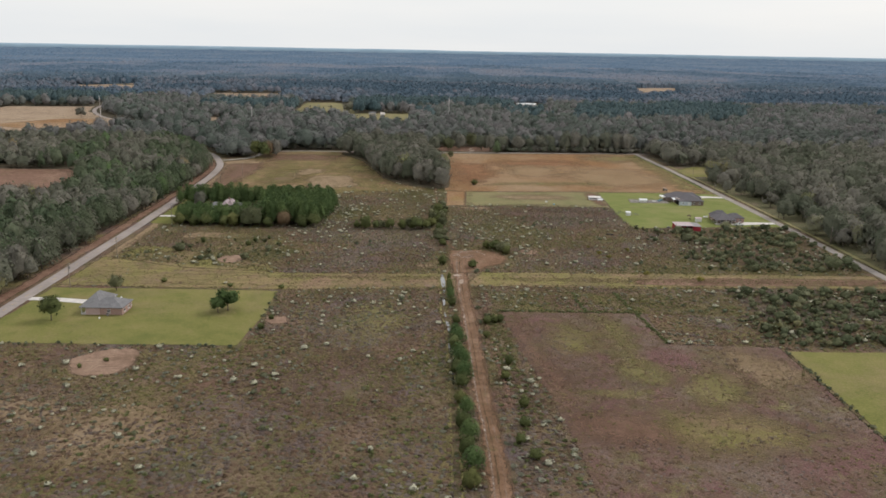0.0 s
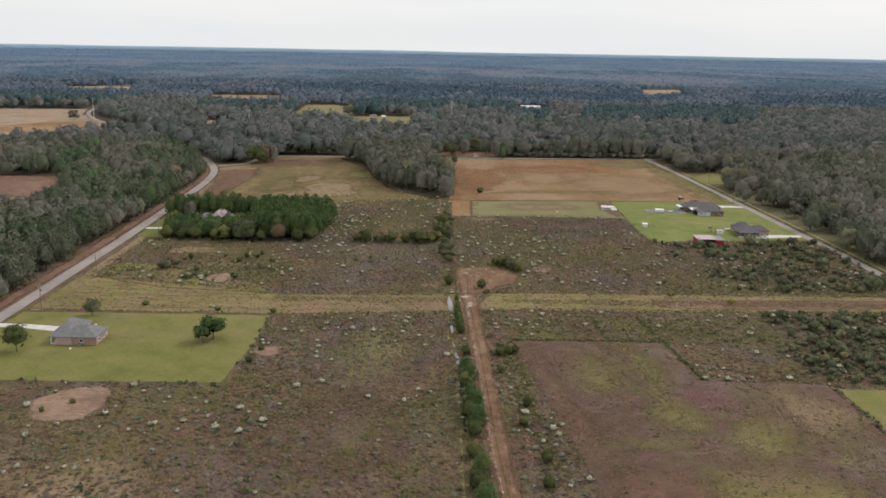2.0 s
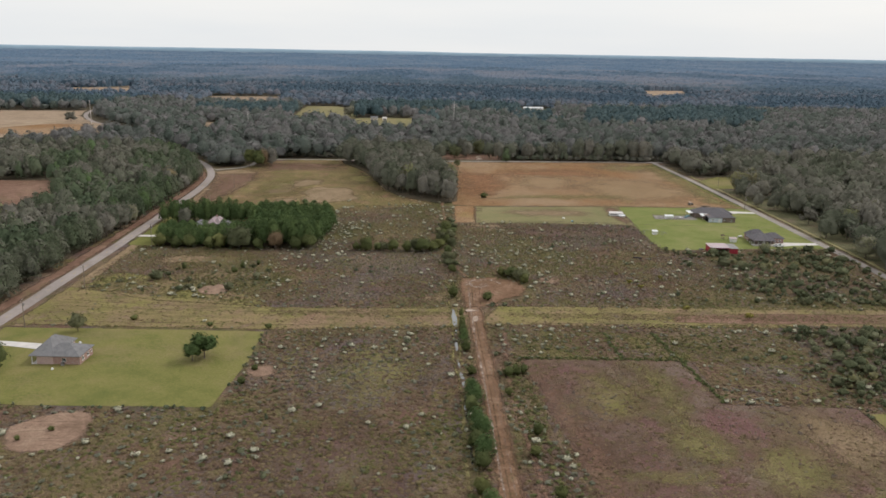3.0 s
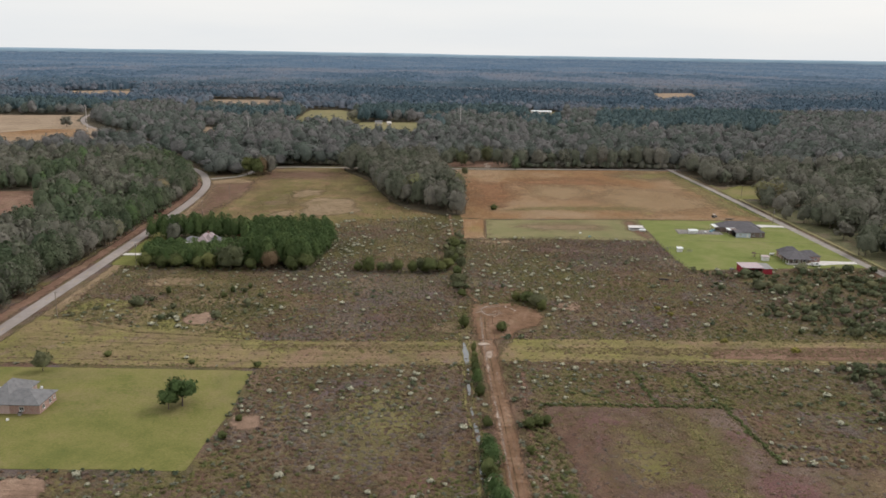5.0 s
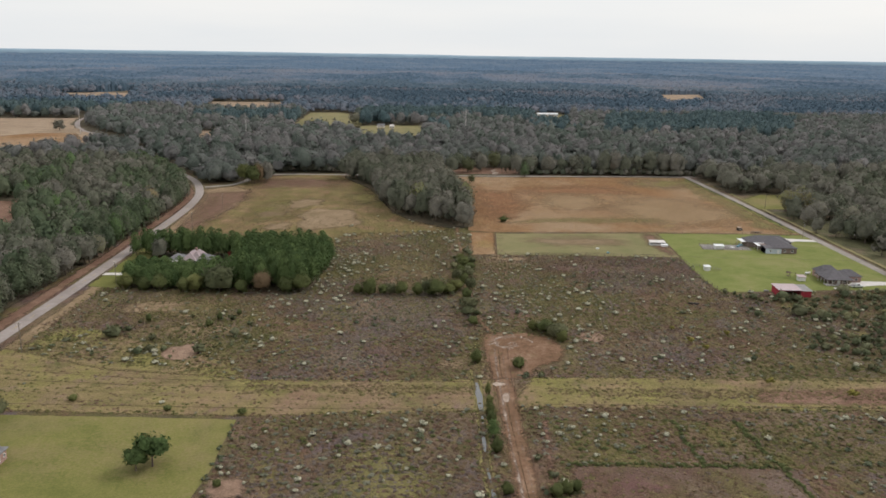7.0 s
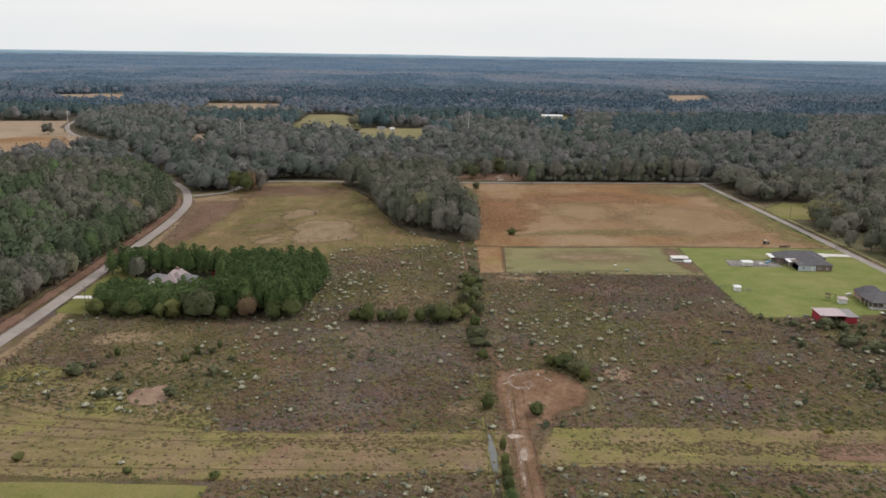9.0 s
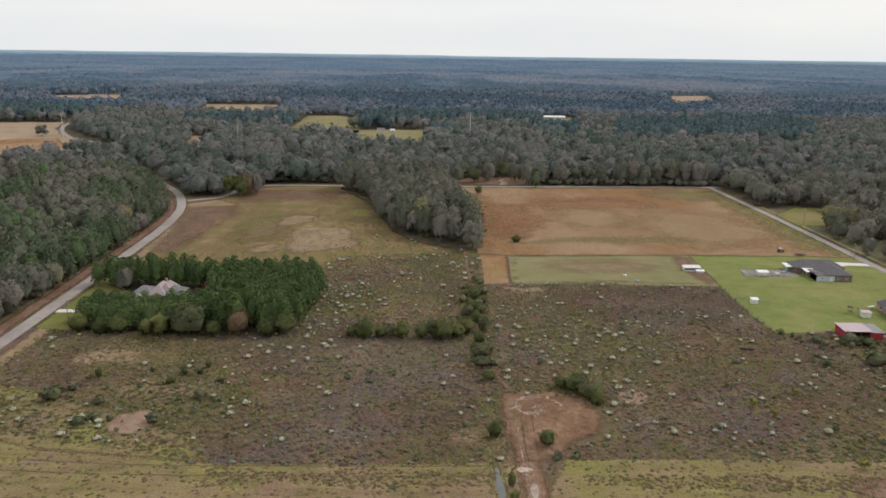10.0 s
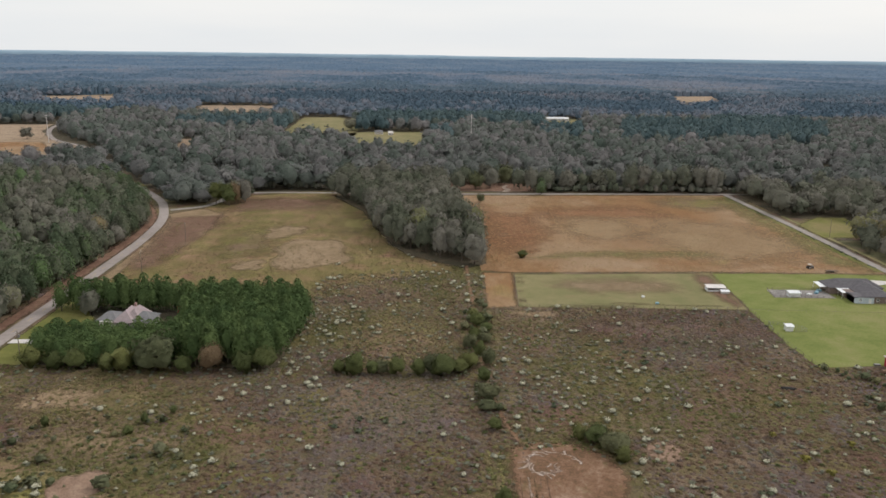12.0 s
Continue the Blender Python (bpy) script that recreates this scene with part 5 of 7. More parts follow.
for x, y, h, w in ((6.6, 319, 4.0, 2.4), (6.8, 312, 3.0, 2.6), (6.7, 305, 4.2, 3.0), (6.8, 298, 4.5, 3.2), (7, 291, 5.5, 4), (7.5, 283, 4, 4), (9, 262, 3.5, 3.5), (8.5, 247, 5.5, 5), (9.5, 241, 6, 6), (8, 235, 5, 5), (9, 226, 6, 5), (10.5, 220, 6.5, 6), (8.8, 214, 5, 5), (11, 209, 6.5, 6), (10, 203, 5, 5),
                   (9.5, 192, 4, 4.5), (11, 184, 6, 5), (10, 177, 5, 5), (11.5, 170, 6, 5.5), (10.5, 162, 5, 5), (12, 155, 6, 6), (11, 146, 5, 5)):
    plant("pine_tree" if h > 5.2 else "tree", "pine" if h > 5.2 else "green", x - 1.4, y, h, w * (1.35 if h > 5.2 else 1), "dark green self-sown growth along the ditch", "ditch hedge")
for x, y, h, w in ((24, 262, 3, 4), (26.5, 263, 3.4, 4), (29, 264, 3, 3), (23, 247, 2.5, 3), (29, 222, 3.6, 3.5), (27, 210, 3, 3.5), (31, 190, 3.5, 3.5), (30, 178, 3, 4), (28, 168, 3, 3.5), (31, 160, 3, 4)):
    plant("tree", "green", x - 4.6, y, h, w, "small green bush between track and plot", "track bushes")

# ---- wild growth ----
LAWNS = [[(-163, 301), (-65, 301), (-66, 233), (-163, 233)], [(122, 239), (210, 240), (210, 50), (122, 50)], [(17, 495), (112, 496), (112, 456), (114, 433), (206, 444), (206, 560), (17, 558)]]
PLOT = [(25, 276), (82, 277), (82.5, 243), (121, 242), (122, 60), (42, 60), (38, 170), (34.5, 200), (30, 232)]
STRIPS = [[(-161, 303), (-66, 302), (8, 310), (8, 330), (-70, 326), (-161, 348)], [(12, 312), (204, 318), (204, 337), (12, 332)]]
BARES = [oval(-106, 218, 11, 11, 0), oval(-99.5, 349.5, 7, 7.5, 3.3), oval(20, 357, 15, 18, 7.1), oval(-60, 262, 5, 5, 16.5)]
NW_BOX = [(-175, 490), (-76, 494), (-68, 540), (-40, 546), (-6, 553), (4, 548), (4, 494), (17, 494), (17, 600), (-175, 600)]
PINE_BOX = [(-170, 423), (-66, 425), (-66, 487), (-170, 490)]


def meadow(x, y):
    if not -160 < x < 204 or near_line(x, y, LANE, 3.4) or near_line(x, y, ROAD_E, 6) or not seen_from_path(x, y, 8):
        return False
    return not any(inside(x, y, p) for p in (*LAWNS, PLOT, *BARES, PINE_BOX, NW_BOX))


def clump_form(n, size):
    d = rng.normal(0, 1, (n, 3))
    d[:, 2] = np.abs(d[:, 2])
    d /= np.linalg.norm(d, axis=1)[:, None]
    return leaves(d * [0.46, 0.46, 0.5] * rng.uniform(0.4, 1.1, (n, 1)) + [0, 0, 0.12], d * 0.5 + [0, 0, 0.8], size, 0.35)


CLUMPS = [clump_form(11, 0.26) for _ in range(8)]
TUFTS = [tuft_form() for _ in range(10)]
SHRUBS = [shrub_form(34, 0.14) for _ in range(6)]
LOW = [clump_form(16, 0.24) for _ in range(6)]


def patchy(x, y, s, seed):
    return 0.5 + 0.5 * noise.noise(Vector((x * s, y * s, seed))) + 0.3 * noise.noise(Vector((x * s * 4, y * s * 4, seed + 3)))


def weed_tint(x, y):
    """Olive, straw, brown, reddish and mauve weeds in broad patches."""
    near = y < 270
    t = (0.50 if near else 0.44) + (0.80 if near else 1.0) * noise.noise(Vector((x * 0.016, y * 0.016, 6.0))) + 0.40 * noise.noise(Vector((x * 0.06, y * 0.06, 16.0)))
    if x < -95 and y > 325:
        t -= 0.18
    if 35 < x < 120 and y > 340:
        t += 0.14
    if on_strip(x, y):
        t = 0.22 + 0.5 * noise.noise(Vector((x * 0.04, y * 0.12, 9.0)))
    if 22 < x < 126 and 276 < y < 304:
        t -= 0.42
    return float(np.clip(t + rng.normal(0, 0.15), 0, 0.99))



def on_strip(x, y):
    return any(inside(x, y, p) for p in STRIPS)


weeds = grid_spots(-160, 204, 128, 552, 2.3, lambda x, y: meadow(x, y) and not on_strip(x, y) and patchy(x, y, 0.05, 1.5) + rng.uniform(-0.25, 0.25) > 0.45)
scatter("weed_clumps", CLUMPS, [(x, y, rng.uniform(0.35, 1.1), rng.uniform(0.8, 2.0), weed_tint(x, y)) for x, y in weeds], M_WEED, "brown, olive and purplish dry weeds of the meadow", "weeds", soft=0.22, low=True)
tufts = grid_spots(-160, 204, 128, 552, 1.6, lambda x, y: meadow(x, y) and (not on_strip(x, y) or rng.uniform() < 0.45))
scatter("grass_tufts", TUFTS, [(x, y, rng.uniform(0.15, 0.5), rng.uniform(0.9, 2.2), weed_tint(x, y)) for x, y in tufts], M_WEED, "dry grass tufts of the meadow", "grass", soft=0.22, low=True)
plot_tufts = grid_spots(25, 122, 130, 277, 1.45, lambda x, y: inside(x, y, PLOT))
scatter("plot_stubble", TUFTS, [(x, y, rng.uniform(0.08, 0.28), rng.uniform(0.8, 1.8), float(np.clip(0.52 + 0.45 * noise.noise(Vector((x * 0.03, y * 0.03, 21.0))) + rng.normal(0, 0.15), 0.1, 0.9))) for x, y in plot_tufts], M_WEED, "reddish cut stubble on the plot", "stubble", soft=0.22, low=True)
plot_weeds = grid_spots(26, 121, 130, 275, 2.1, lambda x, y: inside(x, y, PLOT) and patchy(x, y, 0.06, 61.0) + rng.uniform(-0.3, 0.3) > 0.42)
scatter("plot_weeds", CLUMPS, [(x, y, rng.uniform(0.2, 0.6), rng.uniform(0.7, 1.9), float(np.clip(0.50 + 0.75 * noise.noise(Vector((x * 0.035, y * 0.035, 71.0))) + rng.normal(0, 0.16), 0.02, 0.95))) for x, y in plot_weeds], M_WEED, "reddish, olive and mauve weeds on the cut plot", "weeds", soft=0.22, low=True)
nw_tufts = grid_spots(-175, 0, 488, 740, 2.8, lambda x, y: inside(x, y, [(-166, 744), (-120, 758), (-98, 758), (-45, 600), (-6, 553), (-68, 540), (-76, 494), (-163, 500), (-176, 620), (-176, 690)]) and not inside(x, y, WEDGE) and patchy(x, y, 0.03, 9.0) > 0.42 and not near_line(x, y, ROAD_W, 10))
scatter("field_tufts", CLUMPS, [(x, y, rng.uniform(0.3, 0.8), rng.uniform(0.8, 1.8), float(np.clip(0.25 + 0.5 * noise.noise(Vector((x * 0.03, y * 0.03, 4.0))) + rng.normal(0, 0.1), 0, 0.7))) for x, y in nw_tufts], M_WEED, "olive grass clumps of the rough field", "grass", soft=0.22, low=True)

band = grid_spots(-70, 204, 312, 330, 1.3, lambda x, y: (24 < x or x < 2) and abs(y - 322 - 0.015 * x) < 3.5 + 3 * noise.noise(Vector((x * 0.05, 3.0, 0.0))) and seen_from_path(x, y, 5))
scatter("strip_weeds", CLUMPS, [(x, y, rng.uniform(0.2, 0.6), rng.uniform(0.7, 1.7), float(np.clip(0.28 + 0.2 * noise.noise(Vector((x * 0.08, y * 0.2, 7.0))) + rng.normal(0, 0.10), 0.02, 0.99))) for x, y in band], M_WEED, "mauve-brown rough weeds along the right of way", "weeds", soft=0.22, low=True)
green = grid_spots(-158, 204, 130, 552, 5.2, lambda x, y: meadow(x, y) and not (on_strip(x, y) and rng.uniform() < 0.95) and patchy(x, y, 0.03, 3.0) + rng.uniform(-0.2, 0.2) > 0.84)
scatter("green_shrubs", SHRUBS, [(x, y, rng.uniform(0.9, 2.3), rng.uniform(1.2, 2.8), rng.uniform(0, 0.99)) for x, y in green], M_SHRUB, "low green shrubs scattered over the meadow", "shrubs", soft=0.36, low=True)

olive = grid_spots(-158, 204, 130, 552, 3.4, lambda x, y: meadow(x, y) and not on_strip(x, y) and patchy(x, y, 0.035, 31.0) + rng.uniform(-0.3, 0.3) > (0.36 if 22 < x < 126 and 276 < y < 304 else 0.54))
scatter("olive_weeds", LOW, [(x, y, rng.uniform(0.4, 1.2), rng.uniform(0.8, 2.0), rng.uniform(0, 0.99)) for x, y in olive], M_OLIVEWEED, "low olive-green weeds over the meadow", "weeds", soft=0.36, low=True)


def dense_scrub(x, y):
    if inside(x, y, [(113, 434), (121, 428), (133, 423), (158, 432), (188, 440), (205, 441), (205, 345), (150, 341), (126, 343), (122, 373), (117, 404)]):
        return patchy(x, y, 0.05, 8.0) + rng.uniform(-0.25, 0.25) > (0.42 if x > 135 else 0.56)
    if inside(x, y, [(126, 312), (119, 271), (121, 244), (200, 241), (205, 311), (160, 314)]):
        return patchy(x, y, 0.05, 2.0) + rng.uniform(-0.2, 0.2) > (0.30 if x > 128 else 0.50)
    if inside(x, y, [(-135, 346), (-105, 338), (-84, 348), (-76, 372), (-90, 392), (-125, 385)]):
        return rng.uniform() < 0.16
    return inside(x, y, [(-6, 395), (6, 395), (3, 500), (-6, 500)]) and rng.uniform() < 0.34


scrub = grid_spots(-136, 206, 240, 500, 3.0, lambda x, y: dense_scrub(x, y) and seen_from_path(x, y, 6))
scatter("dense_scrub", [*SHRUBS, *SMALL[:5]], [(x, y, h, h * rng.uniform(0.9, 1.6), rng.uniform(0, 0.99)) for (x, y), h in zip(scrub, rng.gamma(2.6, 0.55, len(scrub)) + 0.4)], M_SCRUB, "dark green thicket of shrubs and saplings", "scrub", soft=0.42)


def pale(x, y):
    if inside(x, y, [(-70, 490), (-52, 490), (-54, 424), (-68, 424)]):
        return rng.uniform() < 0.85
    if inside(x, y, [(-150, 424), (-60, 426), (-60, 418), (-150, 417)]):
        return rng.uniform() < 0.4
    if not meadow(x, y) or on_strip(x, y) and rng.uniform() < 0.97:
        return False
    if y > 424 and x < 0:
        return rng.uniform() < 0.24
    if x > 118 and y > 340 or x > 120 and 244 < y < 312:
        return rng.uniform() < 0.26
    near_plot = inside(x, y, [(25, 303), (125, 306), (125, 244), (84, 244), (84, 277), (25, 278)])
    base = 0.44 if near_plot else 0.36
    return rng.uniform() < base * np.clip(patchy(x, y, 0.02, 12.0) * 2.2 - 0.55, 0.12, 1.3)


blooms = grid_spots(-158, 204, 130, 552, 4.2, lambda x, y: pale(x, y) and (-71 < x < -50 and y > 418 or patchy(x, y, 0.045, 52.0) > 0.44 or rng.uniform() < 0.28))
scatter("pale_blossom_shrubs", SHRUBS, [(x, y, 0.55 * w + rng.uniform(0.2, 0.5), w, rng.uniform(0, 0.99)) for (x, y), w in zip(blooms, np.minimum(0.6 + rng.gamma(2.2, 0.5, len(blooms)), 2.8))], M_BLOOM, "grey-white flowering shrubs dotted over the meadow", "shrubs", bloom_from=0.34, soft=0.36, low=True)
greys = grid_spots(-158, 204, 130, 552, 3.6, lambda x, y: pale(x, y) or pale(x, y))
scatter("grey_shrubs", LOW, [(x, y, rng.uniform(0.6, 1.5), rng.uniform(0.9, 2.2), rng.uniform(0, 0.99)) for x, y in greys], M_PALE, "low grey-green shrubs gone to seed over the meadow", "shrubs", soft=0.22, low=True)
sedge = grid_spots(-4, 196, 556, 772, 2.7, lambda x, y: inside(x, y, [(-8, 756), (60, 764), (188, 774), (192, 715), (194, 640), (195, 562), (113, 560), (20, 553), (8, 562), (8, 620), (2, 670)]) and near_line(x, y, ROAD_N, 5) is False)
scatter("sedge_tufts", TUFTS, [(x, y, rng.uniform(0.1, 0.32), rng.uniform(1.0, 2.8), float(np.clip(0.40 + 0.30 * noise.noise(Vector((x * 0.03, y * 0.02, 41.0))) + rng.normal(0, 0.09), 0.14, 0.56))) for x, y in sedge], M_SEDGE, "rusty and straw-coloured sedge tufts of the field", "grass", soft=0.22, low=True)
nw_blooms = [p for p in grid_spots(-70, 0, 540, 600, 6.0, lambda x, y: rng.uniform() < 0.10 and not inside(x, y, WEDGE))]
scatter("pale_shrubs_far", SHRUBS, [(x, y, rng.uniform(0.9, 1.8), rng.uniform(1.4, 2.6), rng.uniform(0, 0.99)) for x, y in nw_blooms], M_BLOOM, "grey-white flowering shrubs in the rough field", "shrubs", bloom_from=0.36, soft=0.36, low=True)
verge_weeds = [(21 + 7.5 * f + rng.uniform(-3.2, 3.2), 274 - 96 * f + rng.uniform(-1, 1)) for f in np.arange(0, 1, 0.004)]
scatter("verge_weeds", LOW, [(x, y, rng.uniform(0.4, 1.3), rng.uniform(0.8, 1.9), rng.uniform(0.02, 0.99)) for x, y in verge_weeds if rng.uniform() < 0.6], M_OLIVEWEED, "olive weeds between the track and the plot", "weeds", soft=0.36, low=True)
drain_rows = [(75.5 + 7 * f + rng.uniform(-0.6, 0.6), 303 - 59 * f) for f in np.arange(0, 1, 0.022)] + [(57.5 + 1.2 * f + rng.uniform(-0.6, 0.6), 303 - 24 * f) for f in np.arange(0, 1, 0.06)] + [(25 + 56 * f, 277.5 + rng.uniform(-0.7, 0.7)) for f in np.arange(0, 1, 0.03)]
scatter("drain_growth", LOW, [(x, y, rng.uniform(0.6, 1.4), rng.uniform(1.2, 2.4), rng.uniform(0, 0.3)) for x, y in drain_rows], M_BUSH, "dark weeds along the drains", "weeds", soft=0.36, low=True)
lawn_fringe = [(-66 + rng.uniform(-2, 2.5), 235 + k * 1.9) for k in range(33)] + [(-160 + k * 2.1, 233.5 + rng.uniform(-1.5, 0.8)) for k in range(44)] + [(122 + rng.uniform(-0.8, 0.8), 240 - k * 1.6) for k in range(60)]
scatter("lawn_fringe", SHRUBS, [(x, y, rng.uniform(0.5, 1.6), rng.uniform(0.9, 2.0), rng.uniform(0, 0.99)) for x, y in lawn_fringe if rng.uniform() < 0.62], M_SHRUB, "scrubby fringe along the lawns", "shrubs", soft=0.36, low=True)
for x, y, h in ((81, 368, 2.6), (84.5, 361, 2.4), (78, 382, 2.0), (97, 377, 2.2), (118, 322, 3.0), (96, 331, 2.5)):
    plant("tree", "yellow", x, y, h, h * 1.3, "small yellow-green bush in the meadow", "yellow bushes")


# ---- buildings ----
M_BRICK, bnt, bb = shader("brick", 0.9)
bt = bnt.nodes.new("ShaderNodeTexBrick")
bco = bnt.nodes.new("ShaderNodeTexCoord")
bmp = bnt.nodes.new("ShaderNodeMapping")
bmp.inputs["Rotation"].default_value = (radians(90), 0, 0)
bnt.links.new(bco.outputs["Object"], bmp.inputs[0])
bnt.links.new(bmp.outputs[0], bt.inputs[0])
bt.inputs["Scale"].default_value = 1.0
bt.inputs["Brick Width"].default_value, bt.inputs["Row Height"].default_value, bt.inputs["Mortar Size"].default_value = 0.22, 0.075, 0.008
bt.inputs[1].default_value, bt.inputs[2].default_value, bt.inputs[3].default_value = (0.30, 0.165, 0.135, 1), (0.40, 0.25, 0.21, 1), (0.42, 0.38, 0.34, 1)
bnt.links.new(blend(bnt, 0.35, bt.outputs[0], ramp(bnt, spread(bnt, noise_of(bnt, 0.9, 5)), [(0, (0.22, 0.13, 0.11)), (1, (0.42, 0.28, 0.24))])), bb.inputs["Base Color"])
M_BRICK_PALE = plain("pale_pink_brick", (0.46, 0.34, 0.31), 0.9, 0.15, 0.8)
M_BRICK_DARK = plain("dark_brick", (0.20, 0.15, 0.13), 0.9, 0.3, 0.8)
M_SHINGLE = plain("grey_shingles", (0.185, 0.180, 0.182), 0.92, 0.28, 0.7, bump=0.02)
M_SHINGLE_DARK = plain("charcoal_shingles", (0.125, 0.115, 0.122), 0.92, 0.3, 0.7, bump=0.02)
M_SHINGLE_PALE = plain("mauve_shingles", (0.36, 0.29, 0.29), 0.92, 0.2, 0.7, bump=0.02)
M_TRIM = plain("white_trim", (0.72, 0.71, 0.69), 0.6, 0.12)
M_WHITE_METAL = plain("white_metal_roof", (0.74, 0.74, 0.74), 0.45, 0.12, 0.5)
M_PINK_METAL = plain("weathered_metal_roof", (0.46, 0.36, 0.37), 0.5, 0.2, 0.5)
M_GREY_METAL = plain("grey_metal", (0.24, 0.225, 0.22), 0.5, 0.25, 0.8)
M_RED = plain("red_boards", (0.34, 0.035, 0.05), 0.75, 0.25, 0.6)
M_SIDING = plain("pale_blue_siding", (0.50, 0.55, 0.60), 0.7, 0.12, 0.6)
M_CREAM = plain("cream_siding", (0.66, 0.61, 0.58), 0.75, 0.15, 0.6)
M_WOOD = plain("weathered_wood", (0.22, 0.18, 0.145), 0.9, 0.35, 2.0, bump=0.02)
M_TREATED = plain("brown_wood", (0.13, 0.095, 0.07), 0.9, 0.35, 2.0)
# Near-black: painted shade at the porch, real dark finish on hull, tractor, grille.
M_DARK = plain("shadowed_interior", (0.035, 0.032, 0.03), 0.9, 0.3)
M_TYRE = plain("tyre_rubber", (0.03, 0.03, 0.03), 0.85, 0.3)
M_PAINT = plain("white_car_paint", (0.78, 0.78, 0.77), 0.25, 0.06)
M_GRAVEL = turf("grey_gravel", [(0, (0.17, 0.155, 0.145)), (0.5, (0.24, 0.22, 0.205)), (1, (0.33, 0.30, 0.28))], scales=(0.1, 0.6, 3), bump=0.03)
M_BLUE = plain("faded_blue_plastic", (0.22, 0.36, 0.42), 0.5, 0.2)
M_GLASS, gnt, gb = shader("window_glass", 0.05)
gb.inputs["Base Color"].default_value, gb.inputs["Specular IOR Level"].default_value = (0.03, 0.035, 0.04, 1), 0.8


def hip(x0, x1, y0, y1, z, rise, along="x", inset=None, over=0.45, fascia=0.18):
    """A hipped roof with eaves; along: the ridge's direction; inset: how far its ends stand in."""
    x0, x1, y0, y1 = x0 - over, x1 + over, y0 - over, y1 + over
    bm = bmesh.new()
    lo = [bm.verts.new(p) for p in ((x0, y0, z), (x1, y0, z), (x1, y1, z), (x0, y1, z))]
    up = [bm.verts.new(p) for p in ((x0, y0, z + fascia), (x1, y0, z + fascia), (x1, y1, z + fascia), (x0, y1, z + fascia))]
    half = ((y1 - y0) if along == "x" else (x1 - x0)) / 2
    q = half if inset is None else inset
    if along == "x":
        ym = (y0 + y1) / 2
        r0, r1 = bm.verts.new((x0 + q, ym, z + rise)), bm.verts.new((x1 - q, ym, z + rise))
        top = [(up[0], up[1], r1, r0), (up[1], up[2], r1), (up[2], up[3], r0, r1), (up[3], up[0], r0)]
    else:
        xm = (x0 + x1) / 2
        r0, r1 = bm.verts.new((xm, y0 + q, z + rise)), bm.verts.new((xm, y1 - q, z + rise))
        top = [(up[0], up[1], r0), (up[1], up[2], r1, r0), (up[2], up[3], r1), (up[3], up[0], r0, r1)]
    bm.faces.new(lo[::-1])
    for k in range(4):
        bm.faces.new((lo[k], lo[(k + 1) % 4], up[(k + 1) % 4], up[k]))
    for f in top:
        bm.faces.new(f)
    return bm


def slab_roof(x0, x1, y0, y1, za, zb, axis="y", thick=0.12):
    """A flat sloping roof from height za to zb."""
    bm = bmesh.new()
    zs = (za, za, zb, zb) if axis == "y" else (za, zb, zb, za)
    lo = [bm.verts.new((x, y, q - thick)) for (x, y), q in zip(((x0, y0), (x1, y0), (x1, y1), (x0, y1)), zs)]
    up = [bm.verts.new((x, y, q)) for (x, y), q in zip(((x0, y0), (x1, y0), (x1, y1), (x0, y1)), zs)]
    bm.faces.new(lo[::-1])
    bm.faces.new(up)
    for k in range(4):
        bm.faces.new((lo[k], lo[(k + 1) % 4], up[(k + 1) % 4], up[k]))
    return bm


def window(house, x, y, z, w, h, facing):
    """A window in a wall that faces s, n, e or w: frame, pane and sill."""
    fr = bmesh.new()
    t = 0.09
    for a0, a1, b0, b1 in ((-w / 2, w / 2, 0, t), (-w / 2, w / 2, h - t, h), (-w / 2, -w / 2 + t, t, h - t), (w / 2 - t, w / 2, t, h - t), (-0.03, 0.03, t, h - t)):
        box(fr, a0, a1, -0.07, 0.05, b0, b1)
    rot = {"s": 0, "e": 90, "n": 180, "w": 270}[facing]
    f = part("window", fr, M_TRIM, house)
    f.matrix_local = pose(x, y, z, 0, 0, rot)
    p = part("pane", boxed(-w / 2 + t, w / 2 - t, -0.02, 0.03, t, h - t), M_GLASS, f)
    s = part("sill", boxed(-w / 2 - 0.08, w / 2 + 0.08, -0.14, 0.03, -0.08, 0), M_TRIM, f)
    return f


def door(house, x, y, facing, material, w=0.95, h=2.05):
    rot = {"s": 0, "e": 90, "n": 180, "w": 270}[facing]
    d = part("door", boxed(-w / 2, w / 2, -0.06, 0.04, 0.05, h), material, house)
    d.matrix_local = pose(x, y, 0, 0, 0, rot)
    part("door_frame", box(box(boxed(-w / 2 - 0.1, -w / 2, -0.08, 0.04, 0.05, h + 0.1), w / 2, w / 2 + 0.1, -0.08, 0.04, 0.05, h + 0.1), -w / 2, w / 2, -0.08, 0.04, h, h + 0.1), M_TRIM, d)
    part("handle", boxed(w / 2 - 0.18, w / 2 - 0.10, -0.13, -0.06, 1.0, 1.1), M_GREY_METAL, d)
    return d


